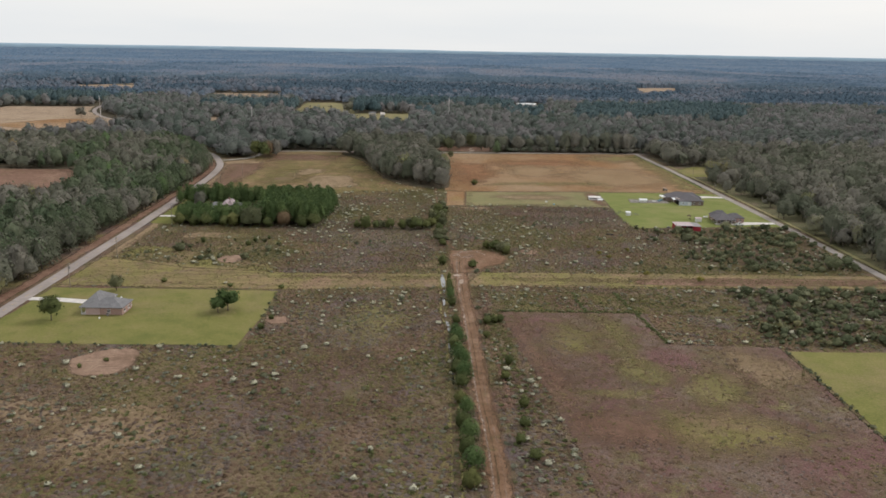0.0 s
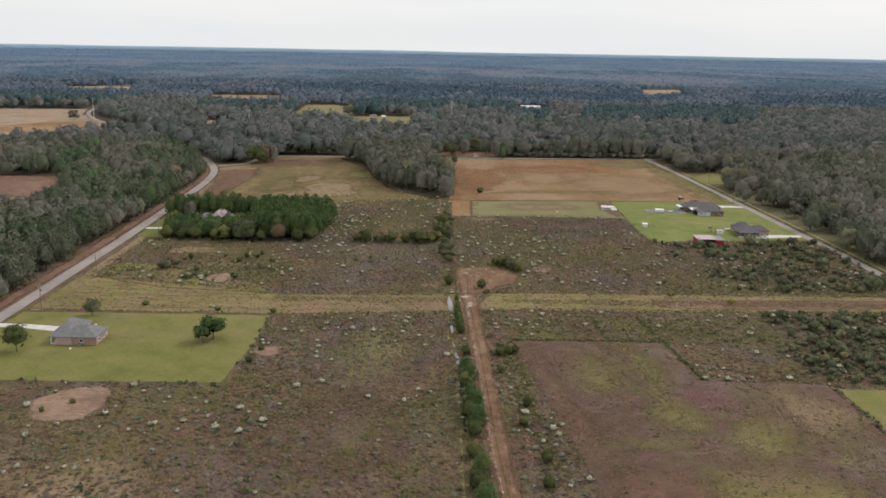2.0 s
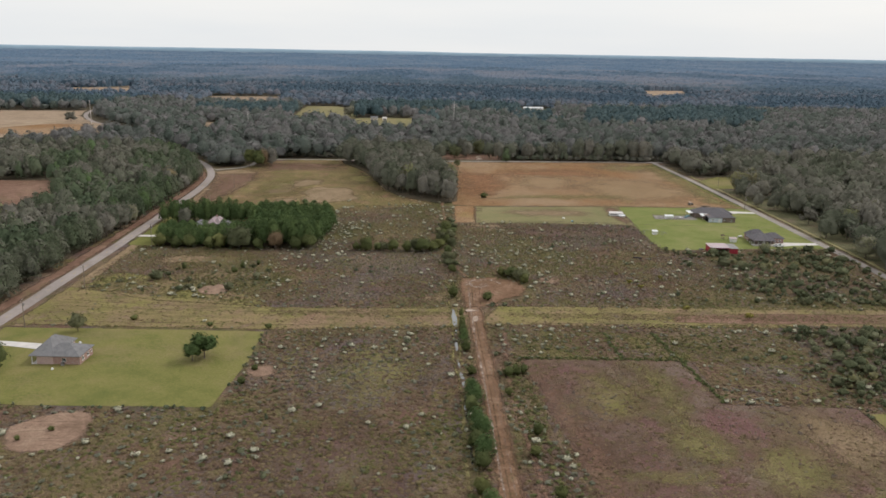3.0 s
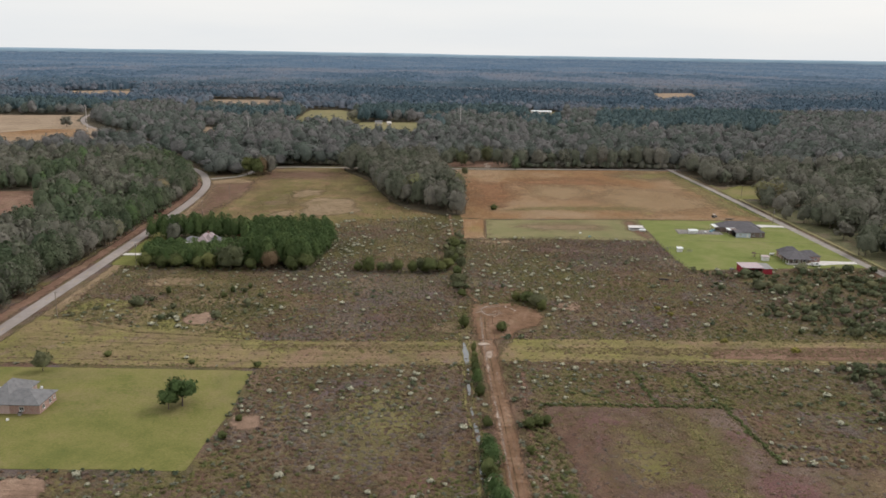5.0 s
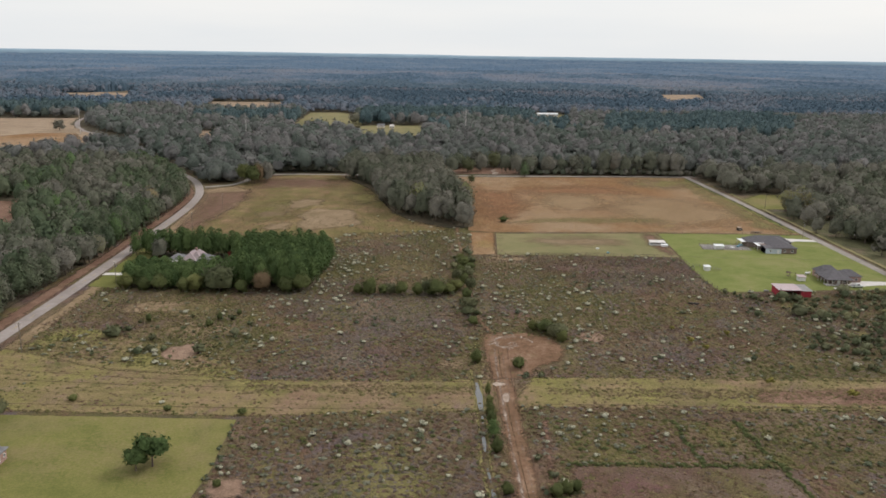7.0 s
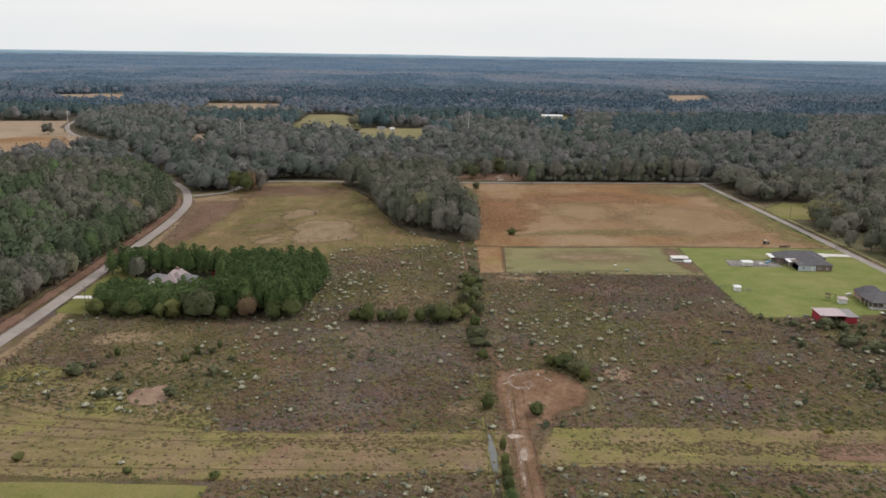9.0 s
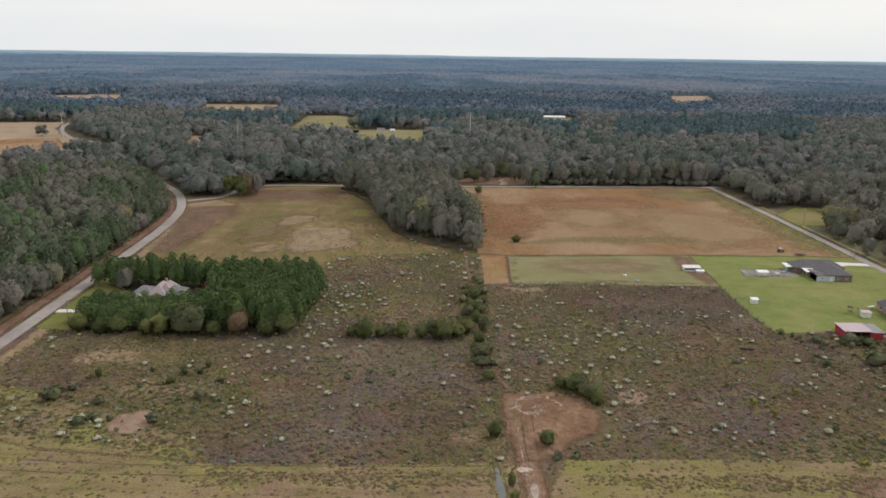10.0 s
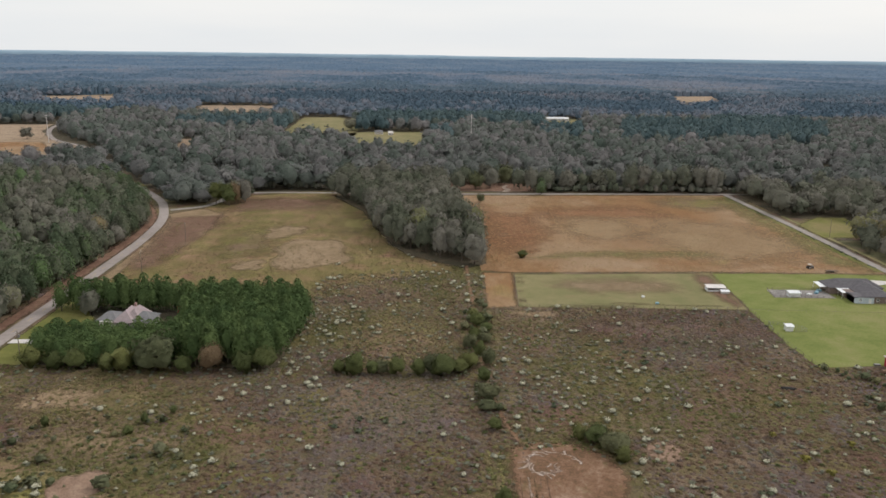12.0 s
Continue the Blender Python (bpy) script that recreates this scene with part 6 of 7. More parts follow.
def brick_house():
    h = thing("brick_house", -126, 271, label="pink-brick bungalow with grey hipped shingle roofs on the lawn", category="house")
    part("wall", boxed(-1.2, 7.4, -6.6, 3.0, 0, 2.85), M_BRICK, h)
    part("wing_wall", boxed(-6.4, -1.2, -6.75, 9.0, 0, 2.82), M_BRICK_PALE, h, "pale pinkish brick wing")
    part("roof", hip(-5.0, 7.4, -6.8, 3.2, 2.85, 2.9, "x", 5.6), M_SHINGLE, h)
    part("wing_roof", hip(-8.4, -0.9, -6.7, 9.2, 2.84, 4.1, "y", 7.0), M_SHINGLE, h, "taller grey hipped roof over the wing")
    for y in (-6.6, -2.6, 1.4):
        part("porch_post", boxed(-8.2, -7.95, y, y + 0.25, 0.14, 2.84), M_TRIM, h)
    part("porch_floor", boxed(-8.3, -6.41, -6.75, 2.0, 0.02, 0.14), M_CONCRETE, h)
    # Shade of the porch opening, painted as a near-black panel on solid wall.
    part("porch_opening", boxed(-6.5, -6.405, -5.4, -0.6, 0.15, 2.3), M_DARK, h)
    window(h, 2.3, -6.61, 0.95, 1.3, 1.25, "s")
    for y in (-4.4, -0.6):
        window(h, 7.41, y, 0.95, 1.3, 1.25, "e")
    window(h, 7.41, 1.9, 1.2, 0.8, 0.9, "e")
    part("vent_pipe", rod(bmesh.new(), (-2.6, -3.6, 4.0), (-2.6, -3.6, 4.75), 0.07, 0.07), M_TRIM, h)
    part("vent_pipe", rod(bmesh.new(), (2.4, 0.2, 5.0), (2.4, 0.2, 5.6), 0.07, 0.07), M_TRIM, h)
    d = bmesh.new()
    bmesh.ops.create_cone(d, cap_ends=True, segments=14, radius1=0.45, radius2=0.12, depth=0.16, matrix=pose(3.4, 3.0, 3.95, 60, 0, 0))
    rod(d, (3.4, 3.2, 3.2), (3.4, 3.0, 3.95), 0.03, 0.03, 5)
    part("satellite_dish", d, M_TRIM, h, "white satellite dish at the eaves")
    ac = thing("air_conditioner", -123.9, 263.7, 0.05, label="grey air conditioning unit against the brick wall", category="air conditioner")
    part("casing", boxed(-0.45, 0.45, -0.45, 0.45, 0.02, 0.85), M_GREY_METAL, ac)
    part("fan_grille", boxed(-0.38, 0.38, -0.38, 0.38, 0.85, 0.9), M_DARK, ac)
    w = thing("well_cover", -125.6, 260.2, 0.06, label="small white cover on the lawn", category="cover")
    part("cap", rod(bmesh.new(), (0, 0, 0), (0, 0, 0.5), 0.42, 0.34, 12), M_TRIM, w)


brick_house()
sheet("driveway_west", [(-162.8, 284.5), (-152, 284), (-140, 282.3), (-136, 281.5), (-136, 276.8), (-140, 277.3), (-152, 280), (-162.8, 280.4)], 0.13, M_CONCRETE, "white concrete driveway", "driveway", amp=0.1)


def pine_house():
    h = thing("pale_house", -132, 464, label="pale house with mauve-grey hipped roofs among pines", category="house")
    part("wall", boxed(-9.5, 9.3, -4.5, 5.5, 0, 3.0), M_CREAM, h)
    part("garage_wall", boxed(-11.2, -6, -1.0, 6.5, 0, 2.8), M_CREAM, h)
    part("roof", hip(-4.0, 3.2, -5.5, 7.5, 3.0, 3.9, "y", 4.0), M_SHINGLE_PALE, h)
    part("middle_roof", hip(-0.8, 5.2, -3.5, 7.5, 3.0, 4.1, "y", 3.4), M_SHINGLE_PALE, h)
    part("east_roof", hip(2.0, 9.4, -4.6, 5.6, 3.0, 2.8, "x", 3.6), M_SHINGLE, h, "grey hipped roof")
    part("west_roof", hip(-11.2, -4.0, -3.0, 6.6, 2.85, 2.4, "x", 3.6), M_SHINGLE, h, "grey hipped roof")
    for x in (-7.5, -3, 1.0, 4.5, 7.4):
        window(h, x, -4.51, 0.9, 1.2, 1.4, "s")
    for y in (-2.5, 2.0):
        window(h, 9.31, y, 0.9, 1.1, 1.4, "e")
    part("chimney", boxed(-0.4, 0.4, 6.0, 6.9, 3.0, 7.1), M_BRICK, h)
    r = thing("red_shed", -117.5, 482, label="small red wooden shed under the pines", category="shed")
    part("wall", boxed(-2.2, 2.2, -1.8, 1.8, 0, 2.3), M_RED, r)
    part("roof", hip(-2.2, 2.2, -1.8, 1.8, 2.3, 1.2, "x", 0.3, 0.25, 0.1), M_RED, r)
    part("door", boxed(-0.7, 0.7, -1.86, -1.8, 0.05, 1.95), M_DARK, r)


pine_house()
sheet("driveway_pines", [(-167.5, 447), (-158, 447.5), (-152, 450), (-152, 446), (-158, 443.8), (-167.5, 443)], 0.13, M_CONCRETE, "pale gravel driveway into the pines", "driveway", amp=0.3)


def farm_house():
    h = thing("farmhouse", 166, 517, label="long charcoal-roofed brick farmhouse with pale lean-tos", category="house")
    part("wall", boxed(-5.0, 11.5, -8.4, 12.0, 0, 2.9), M_BRICK_DARK, h)
    part("north_wall", boxed(-9.5, 14.0, 5.0, 14.5, 0, 2.88), M_BRICK_DARK, h)
    part("roof", hip(-1.0, 11.5, -8.4, 13, 2.9, 3.2, "y", 6.5), M_SHINGLE_DARK, h)
    part("north_roof", hip(-9.5, 14.0, 5.0, 15.5, 2.9, 3.0, "x", 5.5), M_SHINGLE_DARK, h)
    part("garage_wall", boxed(-5.0, 3.3, -8.9, -1.5, 0, 2.75), M_SIDING, h, "pale blue sided garage")
    part("garage_roof", hip(-5.0, 3.3, -8.9, -1.2, 2.76, 0.75, "x", 0.2, 0.3, 0.12), M_SHINGLE_DARK, h)
    part("patio_roof", slab_roof(-7.0, 0.2, -1.8, 6.6, 2.65, 3.05), M_WHITE_METAL, h, "white metal patio roof")
    for x, y in ((-6.8, -1.6), (-3.4, -1.6), (-0.1, -1.6), (-6.8, 2.4)):
        part("patio_post", boxed(x, x + 0.14, y, y + 0.14, 0, 2.55), M_TRIM, h)
    part("carport_roof", slab_roof(-12.6, -8.2, 7.5, 14.8, 2.6, 2.9), M_WHITE_METAL, h, "white metal carport roof")
    for x, y in ((-12.5, 7.7), (-8.5, 7.7), (-12.5, 14.5), (-8.5, 14.5)):
        part("carport_post", boxed(x, x + 0.14, y, y + 0.14, 0, 2.5), M_TRIM, h)
    for x in (5.2, 9.2):
        window(h, x, -8.41, 0.95, 1.3, 1.2, "s")
    for y in (-5.5, -1.0, 3.0):
        window(h, 11.51, y, 0.95, 1.3, 1.2, "e")
    window(h, -2.5, -8.91, 1.1, 1.0, 1.0, "s")
    door(h, 1.6, -8.91, "s", M_TRIM)
    part("vent_pipe", rod(bmesh.new(), (4.5, 4.0, 5.0), (4.5, 4.0, 6.6), 0.1, 0.1), M_GREY_METAL, h)


farm_house()
sheet("driveway_north", [(179, 546), (190, 545), (202, 543), (202, 538), (190, 538.5), (180, 534)], 0.13, M_CONCRETE, "white concrete driveway", "driveway", amp=0.1)
sheet("gravel_pen", [(131, 527), (156, 527), (156.5, 515), (129.7, 515)], 0.12, M_GRAVEL, "grey gravel yard inside a low fence", "yard", amp=0.3)


def posts_along(name, pts, gap, height, label, rails=2, material=M_WOOD, thick=0.13):
    """A fence: posts of their own, and rails or wires from end to end."""
    f = thing(name, pts[0][0], pts[0][1], label=label, category="fence", group="fences")
    ox, oy = pts[0]
    me = bpy.data.meshes.new("post")
    bm = boxed(-thick / 2, thick / 2, -thick / 2, thick / 2, 0, height)
    bm.to_mesh(me)
    bm.free()
    me.materials.append(material)
    for (x0, y0), (x1, y1) in zip(pts, pts[1:]):
        d = math.hypot(x1 - x0, y1 - y0)
        n = max(1, int(d / gap))
        for k in range(n):
            p = part("post", me, material, f)
            p.location = (x0 + (x1 - x0) * k / n - ox, y0 + (y1 - y0) * k / n - oy, 0)
        for r in range(rails):
            z = height * (0.92 - 0.42 * r)
            part("rail", rod(bmesh.new(), (x0 - ox, y0 - oy, z), (x1 - ox, y1 - oy, z), 0.03, 0.03, 4), material, f)
    return f


posts_along("paddock_fence", [(17, 495.5), (60, 495.8), (112, 496.5), (113.5, 552.5), (60, 548.5), (18.5, 544.5), (17, 495.5)], 4.2, 1.4, "weathered post and wire fence round the paddock")
posts_along("boundary_fence", [(114, 553.5), (160, 555), (200, 556)], 5.0, 1.3, "thin wire boundary fence along the lawn")
posts_along("garden_fence", [(112.5, 495), (112, 456), (114, 434)], 4.5, 1.3, "wire fence between lawn and meadow")
posts_along("yard_fence", [(131, 527), (156, 527), (156.4, 515), (129.7, 515), (131, 527)], 2.5, 1.1, "low grey fence round the gravel yard", 3, M_WOOD)
posts_along("coop_fence", [(120.5, 470.3), (125, 470.6), (124.5, 474), (114, 480), (113, 473)], 1.6, 1.3, "low wire pen beside the coop", 3, M_GREY_METAL, 0.08)
posts_along("south_fence", [(112, 495), (150, 494), (203, 493)], 7.0, 0.9, "thin wire line across the lawn", 1, M_WOOD, 0.09)


def shed(name, x, y, w, d, h, wall, roof, label, open_front=False, rz=0.0):
    s = thing(name, x, y, rz=rz, label=label, category="shed")
    if open_front:
        part("back_wall", boxed(-w / 2, w / 2, d / 2 - 0.12, d / 2, 0, h), wall, s)
        part("side_wall", boxed(-w / 2, -w / 2 + 0.12, -d / 2, d / 2 - 0.12, 0, h - 0.15), wall, s)
        part("side_wall", boxed(w / 2 - 0.12, w / 2, -d / 2, d / 2 - 0.12, 0, h - 0.15), wall, s)
        for k in range(3):
            px = -w / 2 + 0.1 + k * (w - 0.3) / 2
            part("post", boxed(px, px + 0.12, -d / 2, -d / 2 + 0.12, 0, h - 0.2), M_WOOD, s)
        part("front_board", boxed(-w / 2, w / 2, -d / 2 - 0.05, -d / 2, 0, 0.8), wall, s)
    else:
        part("wall", boxed(-w / 2, w / 2, -d / 2, d / 2, 0, h), wall, s)
        part("door", boxed(-0.45, 0.45, -d / 2 - 0.05, -d / 2, 0.05, min(2.0, h - 0.2)), M_DARK if wall is M_RED else M_TRIM, s)
    part("roof", slab_roof(-w / 2 - 0.3, w / 2 + 0.3, -d / 2 - 0.4, d / 2 + 0.3, h + 0.15, h + 0.5), roof, s)
    return s


shed("animal_shelter", 107, 524.5, 8.0, 4.2, 1.7, M_TRIM, M_CREAM, "open cream-roofed animal shelter by the paddock", True)
shed("feed_box", 110, 520.3, 3.4, 1.6, 0.9, M_TRIM, M_WHITE_METAL, "low white box before the shelter")
shed("white_shed", 139, 517.5, 4.8, 3.0, 1.8, M_TRIM, M_WHITE_METAL, "white flat-roofed shed in the gravel yard")
shed("chicken_coop", 118.6, 471.8, 2.6, 2.4, 1.9, M_TRIM, M_WHITE_METAL, "small white coop on the lawn")
shed("play_hut", 158, 456, 3.2, 2.6, 2.0, M_TRIM, M_PINK_METAL, "white play hut with a pinkish roof")


def barn():
    b = thing("red_barn", 143, 432.5, label="red open-fronted barn with pale metal roof", category="barn")
    part("back_wall", boxed(-6, 5.6, 4.3, 4.45, 0, 3.3), M_RED, b)
    part("west_wall", boxed(-6.15, -6, -3.4, 4.45, 0, 3.1), M_RED, b)
    part("front_panel", boxed(-6, -3.4, -3.4, -3.25, 0, 3.0), M_RED, b)
    part("east_room_wall", boxed(3.6, 8.0, -3.8, 3.6, 0, 2.75), M_RED, b, "red boarded end room")
    part("roof", slab_roof(-6.5, 3.9, -4.0, 5.0, 3.15, 3.6), M_PINK_METAL, b, "pale pinkish weathered metal roof")
    part("lean_to_roof", slab_roof(3.92, 8.5, -4.2, 5.0, 2.85, 3.35), M_GREY_METAL, b, "grey metal lean-to roof")
    for x in (-3.4, 0.0, 3.3):
        part("post", boxed(x, x + 0.18, -3.4, -3.22, 0, 3.05), M_WOOD, b)
    part("earth_floor", boxed(-5.95, 3.5, -3.3, 4.2, 0.08, 0.11), M_MUD, b)
    c = thing("hay_cart", 141.5, 433, 0.11, label="dark farm cart under the barn roof", category="cart")
    part("bed", boxed(-1.6, 1.6, -0.8, 0.8, 0.6, 0.95), M_TREATED, c)
    for x, y in ((-1.0, -0.9), (1.0, -0.9), (-1.0, 0.75), (1.0, 0.75)):
        part("wheel", rod(bmesh.new(), (x, y, 0.4), (x, y + 0.15, 0.4), 0.4, 0.4, 12), M_TYRE, c)
    d = thing("water_trough", 134.6, 437, label="pale metal trough beside the barn", category="trough")
    part("tub", boxed(-1.0, 1.0, -0.5, 0.5, 0, 0.6), M_GREY_METAL, d)


barn()


def porch_house():
    h = thing("porch_house", 174, 454, label="charcoal-roofed house with a deep white-posted porch", category="house")
    part("wall", boxed(-5.0, 4.0, -3.4, 6.5, 0, 2.9), M_BRICK_DARK, h)
    part("north_wall", boxed(-6.0, 2.5, 6.0, 13.0, 0, 2.9), M_BRICK, h, "pink brick back wing")
    part("east_wall", boxed(3.0, 11.0, 0.0, 7.5, 0, 2.9), M_BRICK, h)
    part("roof", hip(-7.6, 4.2, -6.4, 6.8, 2.85, 3.0, "x", 5.5), M_SHINGLE_DARK, h)
    part("north_roof", hip(-6.0, 3.5, 5.0, 13.0, 2.9, 3.2, "x", 3.6), M_SHINGLE_DARK, h)
    part("east_roof", hip(1.0, 11.0, -0.2, 7.7, 2.9, 2.6, "x", 4.0), M_SHINGLE_DARK, h)
    part("porch_floor", boxed(-7.8, 4.2, -6.6, -3.4, 0.05, 0.3), M_CONCRETE, h)
    for k in range(6):
        x = -7.5 + k * 2.3
        part("porch_post", boxed(x, x + 0.16, -6.3, -6.14, 0.3, 2.85), M_TRIM, h)
    for k in range(3):
        y = -3.2 + k * 3.2
        part("porch_post", boxed(-7.6, -7.44, y, y + 0.16, 0.05, 2.85), M_TRIM, h)
    for x in (-3.4, 1.9):
        window(h, x, -3.41, 0.95, 1.3, 1.3, "s")
    door(h, -0.8, -3.41, "s", M_TRIM)
    for x in (5.8, 8.8):
        window(h, x, -0.01, 0.95, 1.2, 1.2, "s")
    window(h, -6.01, 9.5, 0.95, 1.3, 1.2, "w")


porch_house()
sheet("driveway_porch", [(178, 451), (184, 456.5), (195, 456), (205, 456), (205, 451.5), (190, 449.5), (179, 446)], 0.13, M_CONCRETE, "white concrete driveway", "driveway", amp=0.1)


def pickup(x, y, rz):
    c = thing("pickup_truck", x, y, 0.14, rz, "white pickup truck on the concrete drive", "truck")
    body = boxed(-2.7, 2.7, -0.95, 0.95, 0.45, 1.05)
    bmesh.ops.bevel(body, geom=body.edges[:], offset=0.12, segments=2, affect="EDGES")
    part("body", body, M_PAINT, c)
    cab = bmesh.new()
    lo = [cab.verts.new(p) for p in ((-0.6, -0.88, 1.05), (1.5, -0.88, 1.05), (1.5, 0.88, 1.05), (-0.6, 0.88, 1.05))]
    up = [cab.verts.new(p) for p in ((-0.45, -0.75, 1.8), (0.8, -0.75, 1.8), (0.8, 0.75, 1.8), (-0.45, 0.75, 1.8))]
    cab.faces.new(lo[::-1])
    cab.faces.new(up)
    for k in range(4):
        cab.faces.new((lo[k], lo[(k + 1) % 4], up[(k + 1) % 4], up[k]))
    cb = part("cab", cab, M_PAINT, c)
    ws = bmesh.new()
    ws.faces.new([ws.verts.new(p) for p in ((1.46, -0.78, 1.12), (1.46, 0.78, 1.12), (0.86, 0.68, 1.76), (0.86, -0.68, 1.76))])
    part("windscreen", bmesh_thick(ws), M_GLASS, cb)
    part("side_glass", boxed(-0.3, 0.9, -0.87, -0.80, 1.2, 1.65), M_GLASS, cb)
    part("side_glass", boxed(-0.3, 0.9, 0.80, 0.87, 1.2, 1.65), M_GLASS, cb)
    part("bed_floor", boxed(-2.55, -0.75, -0.78, 0.78, 1.03, 1.09), M_DARK, c)
    for wx in (-1.7, 1.75):
        for wy in (-0.98, 0.76):
            w = part("wheel", rod(bmesh.new(), (wx, wy, 0.38), (wx, wy + 0.22, 0.38), 0.38, 0.38, 14), M_TYRE, c)
            part("rim", rod(bmesh.new(), (wx, wy - 0.01, 0.38), (wx, wy + 0.23, 0.38), 0.2, 0.2, 10), M_GREY_METAL, w)
    return c


def bmesh_thick(bm):
    geo = bmesh.ops.extrude_face_region(bm, geom=bm.faces[:])
    bmesh.ops.translate(bm, vec=(0.03, 0, 0.03), verts=[g for g in geo["geom"] if isinstance(g, bmesh.types.BMVert)])
    return bm


pickup(179, 445.5, 4)
tr = thing("flatbed_trailer", 169.5, 441.5, 0.08, 3, "pale flatbed trailer parked on the grass", "trailer")
part("deck", boxed(-2.6, 2.6, -1.0, 1.0, 0.55, 0.72), M_CREAM, tr)
part("drawbar", boxed(2.6, 3.8, -0.08, 0.08, 0.5, 0.62), M_GREY_METAL, tr)
for wx in (-0.55, 0.4):
    for wy in (-1.2, 1.0):
        part("wheel", rod(bmesh.new(), (wx, wy, 0.32), (wx, wy + 0.2, 0.32), 0.32, 0.32, 12), M_TYRE, tr)
gas = thing("gas_tank", 165.8, 467, 0.08, 20, "white horizontal gas tank on the lawn", "tank")
part("vessel", rod(bmesh.new(), (-1.4, 0, 0.75), (1.4, 0, 0.75), 0.5, 0.5, 14), M_TRIM, gas)
for s in (-1, 1):
    part("cap", rod(bmesh.new(), (1.4 * s, 0, 0.75), (1.7 * s, 0, 0.75), 0.48, 0.2, 14), M_TRIM, gas)
    part("foot", boxed(0.9 * s - 0.1, 0.9 * s + 0.1, -0.3, 0.3, 0, 0.35), M_CONCRETE, gas)
pl = thing("swing_set", 155.5, 460, label="dark wooden swing set on the lawn", category="swing set")
for s in (-1.3, 1.3):
    part("leg", rod(bmesh.new(), (s, -1.1, 0), (s, 0, 2.6), 0.07, 0.07, 5), M_TREATED, pl)
    part("leg", rod(bmesh.new(), (s, 1.1, 0), (s, 0, 2.6), 0.07, 0.07, 5), M_TREATED, pl)
part("beam", rod(bmesh.new(), (-2.6, 0, 2.6), (1.6, 0, 2.6), 0.08, 0.08, 5), M_TREATED, pl)
part("platform", boxed(-2.8, -1.3, -0.8, 0.8, 1.2, 1.35), M_TREATED, pl)
part("platform_roof", hip(-2.8, -1.3, -0.8, 0.8, 2.6, 0.8, "x", 0.2, 0.2, 0.08), M_TREATED, pl)
for x, y, nm, mt, lb in ((151, 522, "water_tub", M_BLUE, "faded blue tub in the gravel yard"), (153.5, 525.5, "storage_box", M_BLUE, "faded blue storage box in the yard"), (147, 520, "stacked_boards", M_TRIM, "pale stacked boards in the gravel yard"),
                         (157.5, 525, "storage_bin", M_TRIM, "white storage bin by the house"), (134, 430.5, "earth_heap", M_BARE, "small heap of pale earth by the scrub")):
    o = thing(nm, x, y, 0.1, rng.uniform(0, 60), lb, nm.replace("_", " "))
    q = boxed(-1.1, 1.1, -0.8, 0.8, 0, 0.9 if mt is not M_TRIM else 0.5)
    bmesh.ops.bevel(q, geom=q.edges[:], offset=0.18, segments=2, affect="EDGES")
    part("body", q, mt, o)
tk = thing("tractor", 166.7, 565.5, 0.06, 20, "small dark farm tractor at the field's edge", "tractor")
part("bonnet", boxed(0.1, 1.9, -0.35, 0.35, 0.7, 1.35), M_GREY_METAL, tk)
part("body", boxed(-1.3, 0.1, -0.5, 0.5, 0.6, 1.1), M_DARK, tk)
part("canopy", boxed(-1.2, 0.2, -0.7, 0.7, 2.2, 2.3), M_TRIM, tk, "pale flat canopy")
for wx, wy in ((-1.15, -0.65), (-1.15, 0.65), (0.05, -0.65), (0.05, 0.65)):
    part("canopy_post", boxed(wx, wx + 0.07, wy - 0.03, wy + 0.03, 1.0, 2.2), M_DARK, tk)
for wx, r, g in ((-0.8, 0.75, 0.55), (1.4, 0.42, 0.45)):
    for sd in (-1, 1):
        wl = part("wheel", rod(bmesh.new(), (wx, sd * g, r), (wx, sd * (g + 0.35), r), r, r, 14), M_TYRE, tk)
        part("rim", rod(bmesh.new(), (wx, sd * (g - 0.01), r), (wx, sd * (g + 0.36), r), r * 0.5, r * 0.5, 10), M_CREAM, wl)
hr = thing("farm_trailer", 174.5, 559.3, 0.07, 4, "long dark low farm trailer on the lawn's edge", "trailer")
part("deck", boxed(-2.9, 2.9, -1.0, 1.0, 0.6, 0.8), M_TREATED, hr)
part("drawbar", boxed(2.9, 4.2, -0.07, 0.07, 0.55, 0.68), M_GREY_METAL, hr)
for wx in (-0.8, 0.4):
    for wy in (-1.25, 1.0):
        part("wheel", rod(bmesh.new(), (wx, wy, 0.38), (wx, wy + 0.25, 0.38), 0.38, 0.38, 12), M_TYRE, hr)
for x, y in ((76, 503), (72, 512)):
    tb = thing("feed_trough", x, y, 0.06, 12, "small pale trough in the paddock", "trough")
    part("tub", rod(bmesh.new(), (0, 0, 0), (0, 0, 0.55), 0.75, 0.85, 12), M_BLUE if x == 76 else M_TRIM, tb)
bo = thing("upturned_boat", 96, 415.5, 0.05, 168, "dark upturned boat lying in the meadow", "boat")
hull = bmesh.new()
rows = []
for k in range(9):
    u = -1 + k / 4
    w = 0.75 * (1 - abs(u) ** 2.4) + 0.05
    rows.append([hull.verts.new((u * 2.3, w * math.cos(a), 0.75 * math.sin(a) * (0.8 + 0.2 * (1 - u * u)))) for a in (0, 0.6, 1.2, math.pi - 1.2, math.pi - 0.6, math.pi)])
for a, b in zip(rows, rows[1:]):
    for k in range(5):
        hull.faces.new((a[k], a[k + 1], b[k + 1], b[k]))
part("hull", hull, M_DARK, bo)


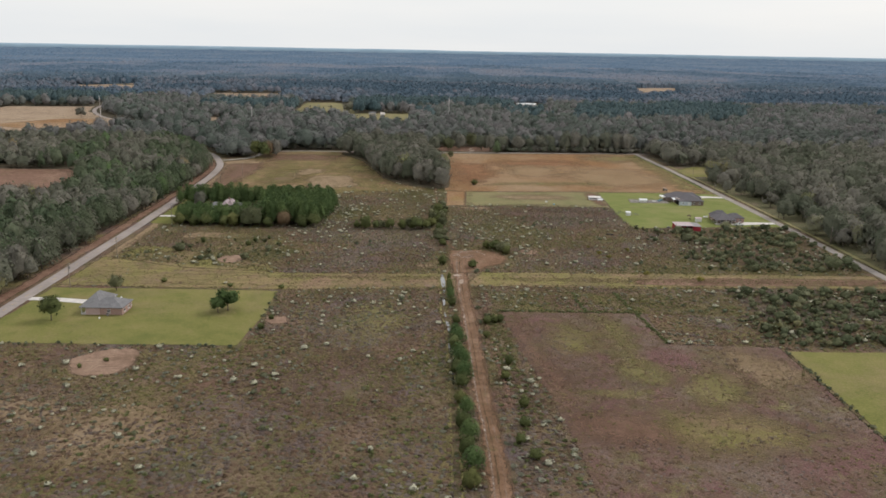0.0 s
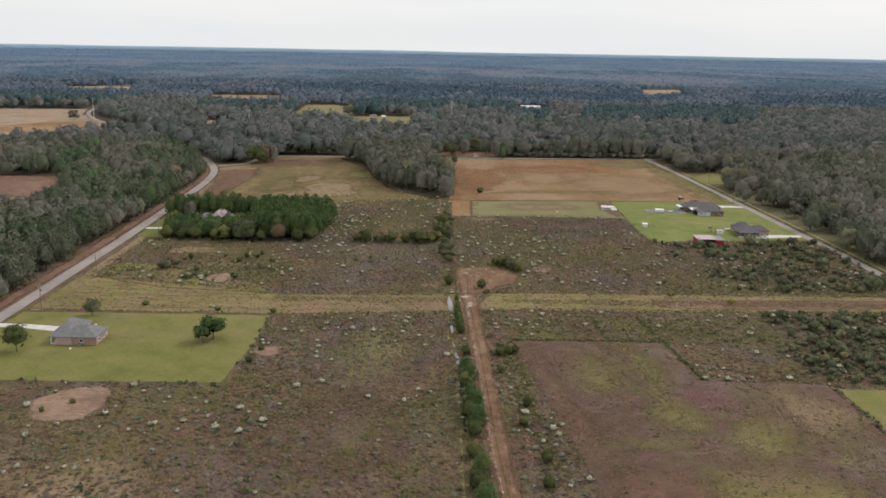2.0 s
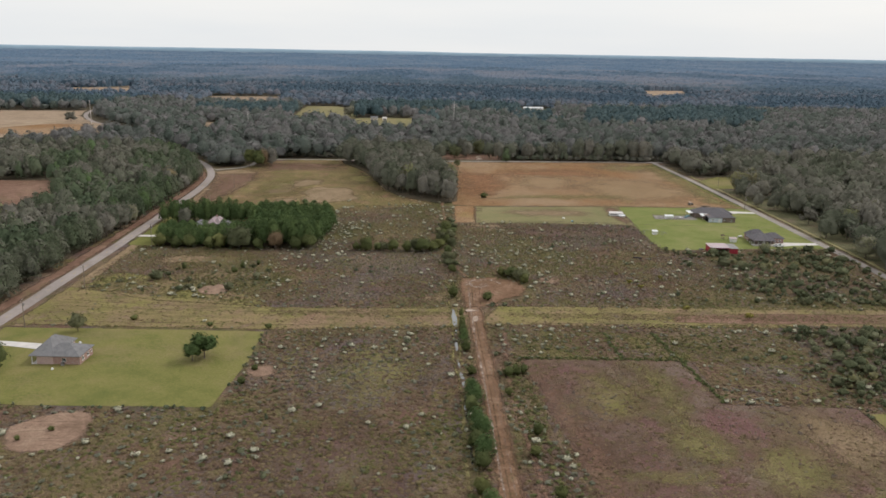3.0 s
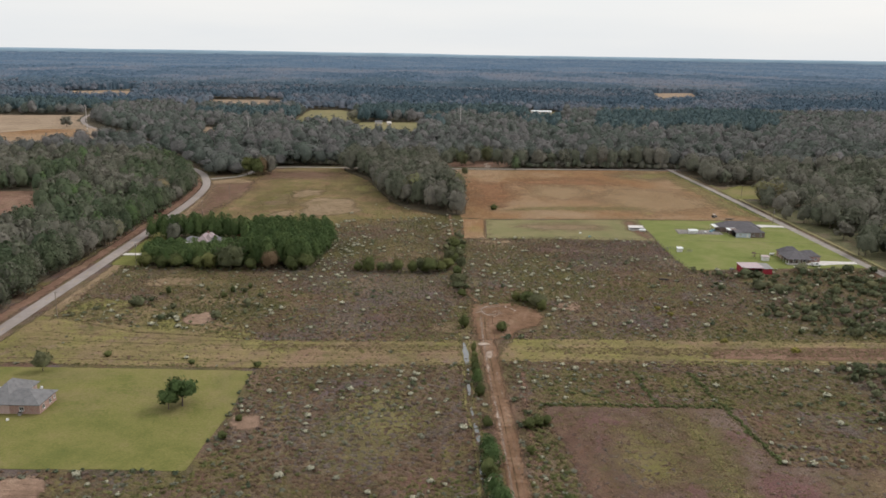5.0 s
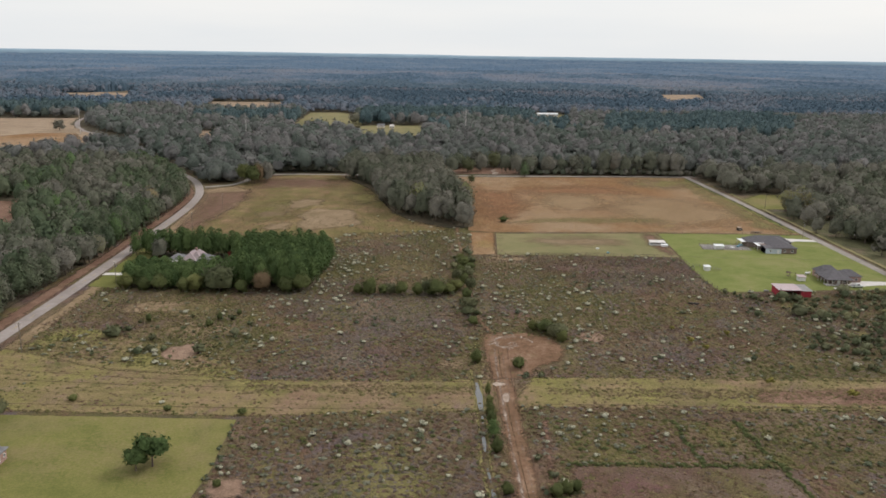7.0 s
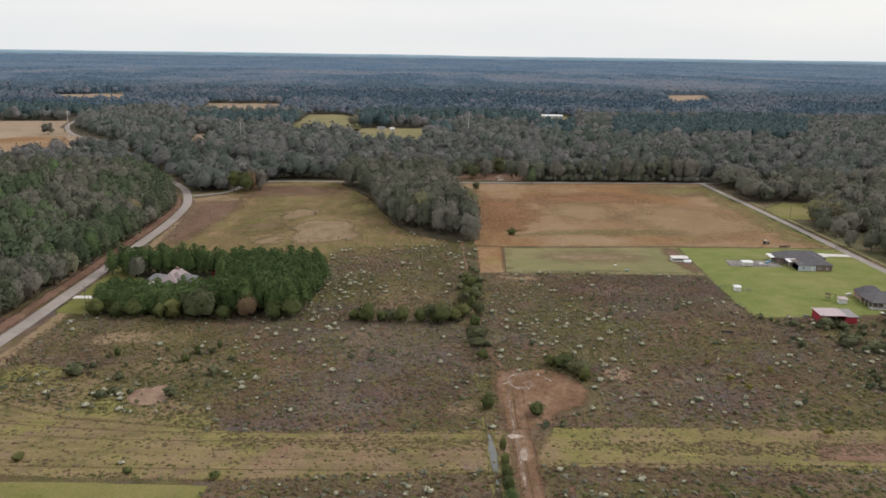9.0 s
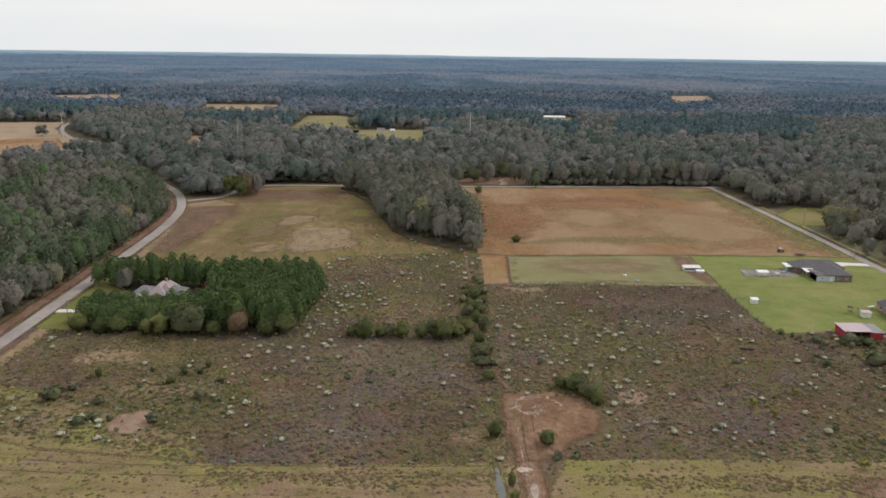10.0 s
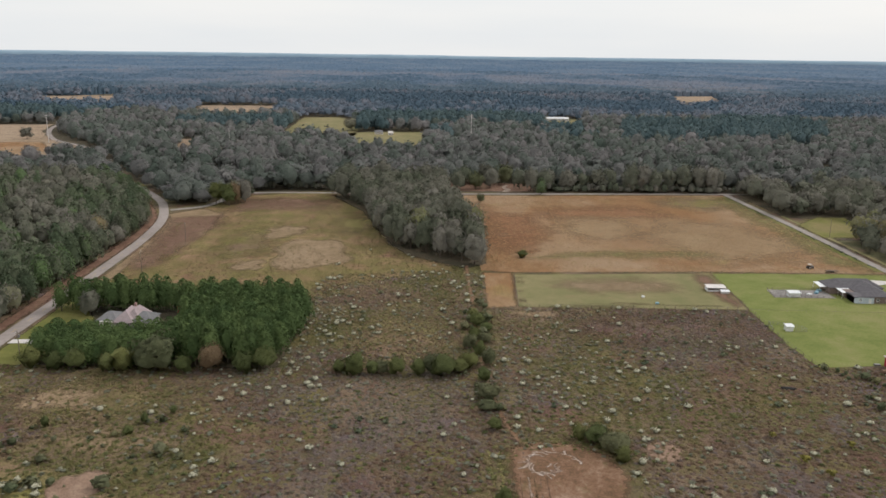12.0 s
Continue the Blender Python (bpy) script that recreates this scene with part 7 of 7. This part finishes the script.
# ---- poles, mast, far buildings ----
def utility_pole(x, y, h, lamp=False, arm_turn=0):
    p = thing("utility_pole", x, y, lie(x, y), arm_turn, "weathered wooden utility pole beside the road", "pole", "utility poles")
    part("shaft", rod(bmesh.new(), (0, 0, -0.3), (0, 0, h), 0.17, 0.12, 9), M_WOOD, p)
    part("crossarm", boxed(-1.1, 1.1, -0.06, 0.06, h - 0.75, h - 0.6), M_WOOD, p)
    for s in (-1.0, 0.0, 1.0):
        part("insulator", rod(bmesh.new(), (s, 0, h - 0.6 if s else h), (s, 0, h - 0.35 if s else h + 0.25), 0.06, 0.04, 7), M_TRIM, p)
    if lamp:
        part("transformer", rod(bmesh.new(), (0, -0.42, h - 2.4), (0, -0.42, h - 1.4), 0.28, 0.28, 10), M_GREY_METAL, p)


for x, y, h, tf in ((-153.6, 297.8, 10.8, 1), (-153, 346, 10.8, 0), (-154, 427, 10.8, 1), (-156, 538, 10.5, 0), (-156.5, 602, 10.5, 0), (197.4, 548, 9.5, 1), (212.5, 470, 10, 0), (212.5, 400, 10, 1), (210, 640, 10, 0)):
    utility_pole(x, y, h, tf, 88)
plant("tree", "wood", -500, 1090, 15, 19, "round tree alone in the harvested field", "far field trees")
plant("tree", "wood", -148, 1250, 17, 24, "broad dark tree on the far clearing", "far field trees")
for x, y, z in ((-458, 1056, 31), (-245, 1010, 24)):
    fm = thing("transmission_pole", x, y, label="tall pale transmission pole above the woods", category="pole", group="transmission poles")
    part("shaft", rod(bmesh.new(), (0, 0, 0), (0, 0, z), 0.34, 0.22, 8), M_CREAM, fm)
    for q in (1.2, 3.4):
        part("crossarm", boxed(-2.0, 2.0, -0.12, 0.12, z - q, z - q + 0.22), M_CREAM, fm)
ms = thing("radio_mast", 7.5, 1080, label="slim white mast above the trees", category="mast")
part("shaft", rod(bmesh.new(), (0, 0, 0), (0, 0, 36), 0.42, 0.28, 10), M_CREAM, ms)
part("tip", rod(bmesh.new(), (0, 0, 36), (0, 0, 38), 0.1, 0.05, 6), M_GREY_METAL, ms)
ms2 = thing("radio_mast", 283, 1020, label="thin far mast above the woods", category="mast")
part("shaft", rod(bmesh.new(), (0, 0, 0), (0, 0, 27), 0.25, 0.15, 8), M_GREY_METAL, ms2)
lb = thing("long_building", 151, 1462, label="long white-roofed building in a far clearing", category="building")
part("wall", boxed(-17, 17, -7, 7, 0, 3.6), M_CREAM, lb)
part("roof", hip(-17, 17, -7, 7, 3.6, 2.2, "x", 0.2), M_WHITE_METAL, lb)
for k in range(6):
    window(lb, -14 + k * 5.6, -7.01, 1.0, 2.0, 1.5, "s")
for x, y, w, d, mt in ((-108, 1205, 10, 7, M_SHINGLE), (-92, 1195, 6, 5, M_CREAM), (-770, 2060, 14, 9, M_TRIM), (262, 480, 14, 9, M_WHITE_METAL), (238, 560, 11, 8, M_WHITE_METAL), (-27, 815, 12, 8, M_SHINGLE)):
    fb = thing("far_house", x, y, lie(x, y), rng.uniform(-15, 15), "small pale house half hidden by trees", "house", "far houses")
    part("wall", boxed(-w / 2, w / 2, -d / 2, d / 2, 0, 3), M_CREAM, fb)
    part("roof", hip(-w / 2, w / 2, -d / 2, d / 2, 3, 2.2, "x", 0.4), mt, fb)
    for k in (-0.3, 0.0, 0.3):
        window(fb, k * w, -d / 2 - 0.01, 0.9, 1.2, 1.3, "s")
sheet("lane_drive", [(26, 779), (29, 790), (26, 800), (30, 812), (33, 812), (30, 800), (33, 790), (31, 779)], 0.17, M_SAND, "pale sandy drive off the lane", "driveway", amp=0.4)
sheet("lane_yard", [(-14, 778), (50, 783), (52, 818), (-14, 822)], 0.12, M_VERGE, "reddish bare yard under trees", "yard", amp=2)
hedge = [(201.2 - 0.035 * k * 2.2 + rng.uniform(-0.8, 0.8), 562 + k * 2.2) for k in range(96)]
scatter("roadside_hedge", SHRUBS, [(x - 2.6 if y > 700 else x - 1.2, y, rng.uniform(0.4, 1.1), rng.uniform(0.9, 2.2), rng.uniform(0, 0.6)) for x, y in hedge if rng.uniform() < 0.55], M_SHRUB, "low dark hedge along the eastern road", "hedge")
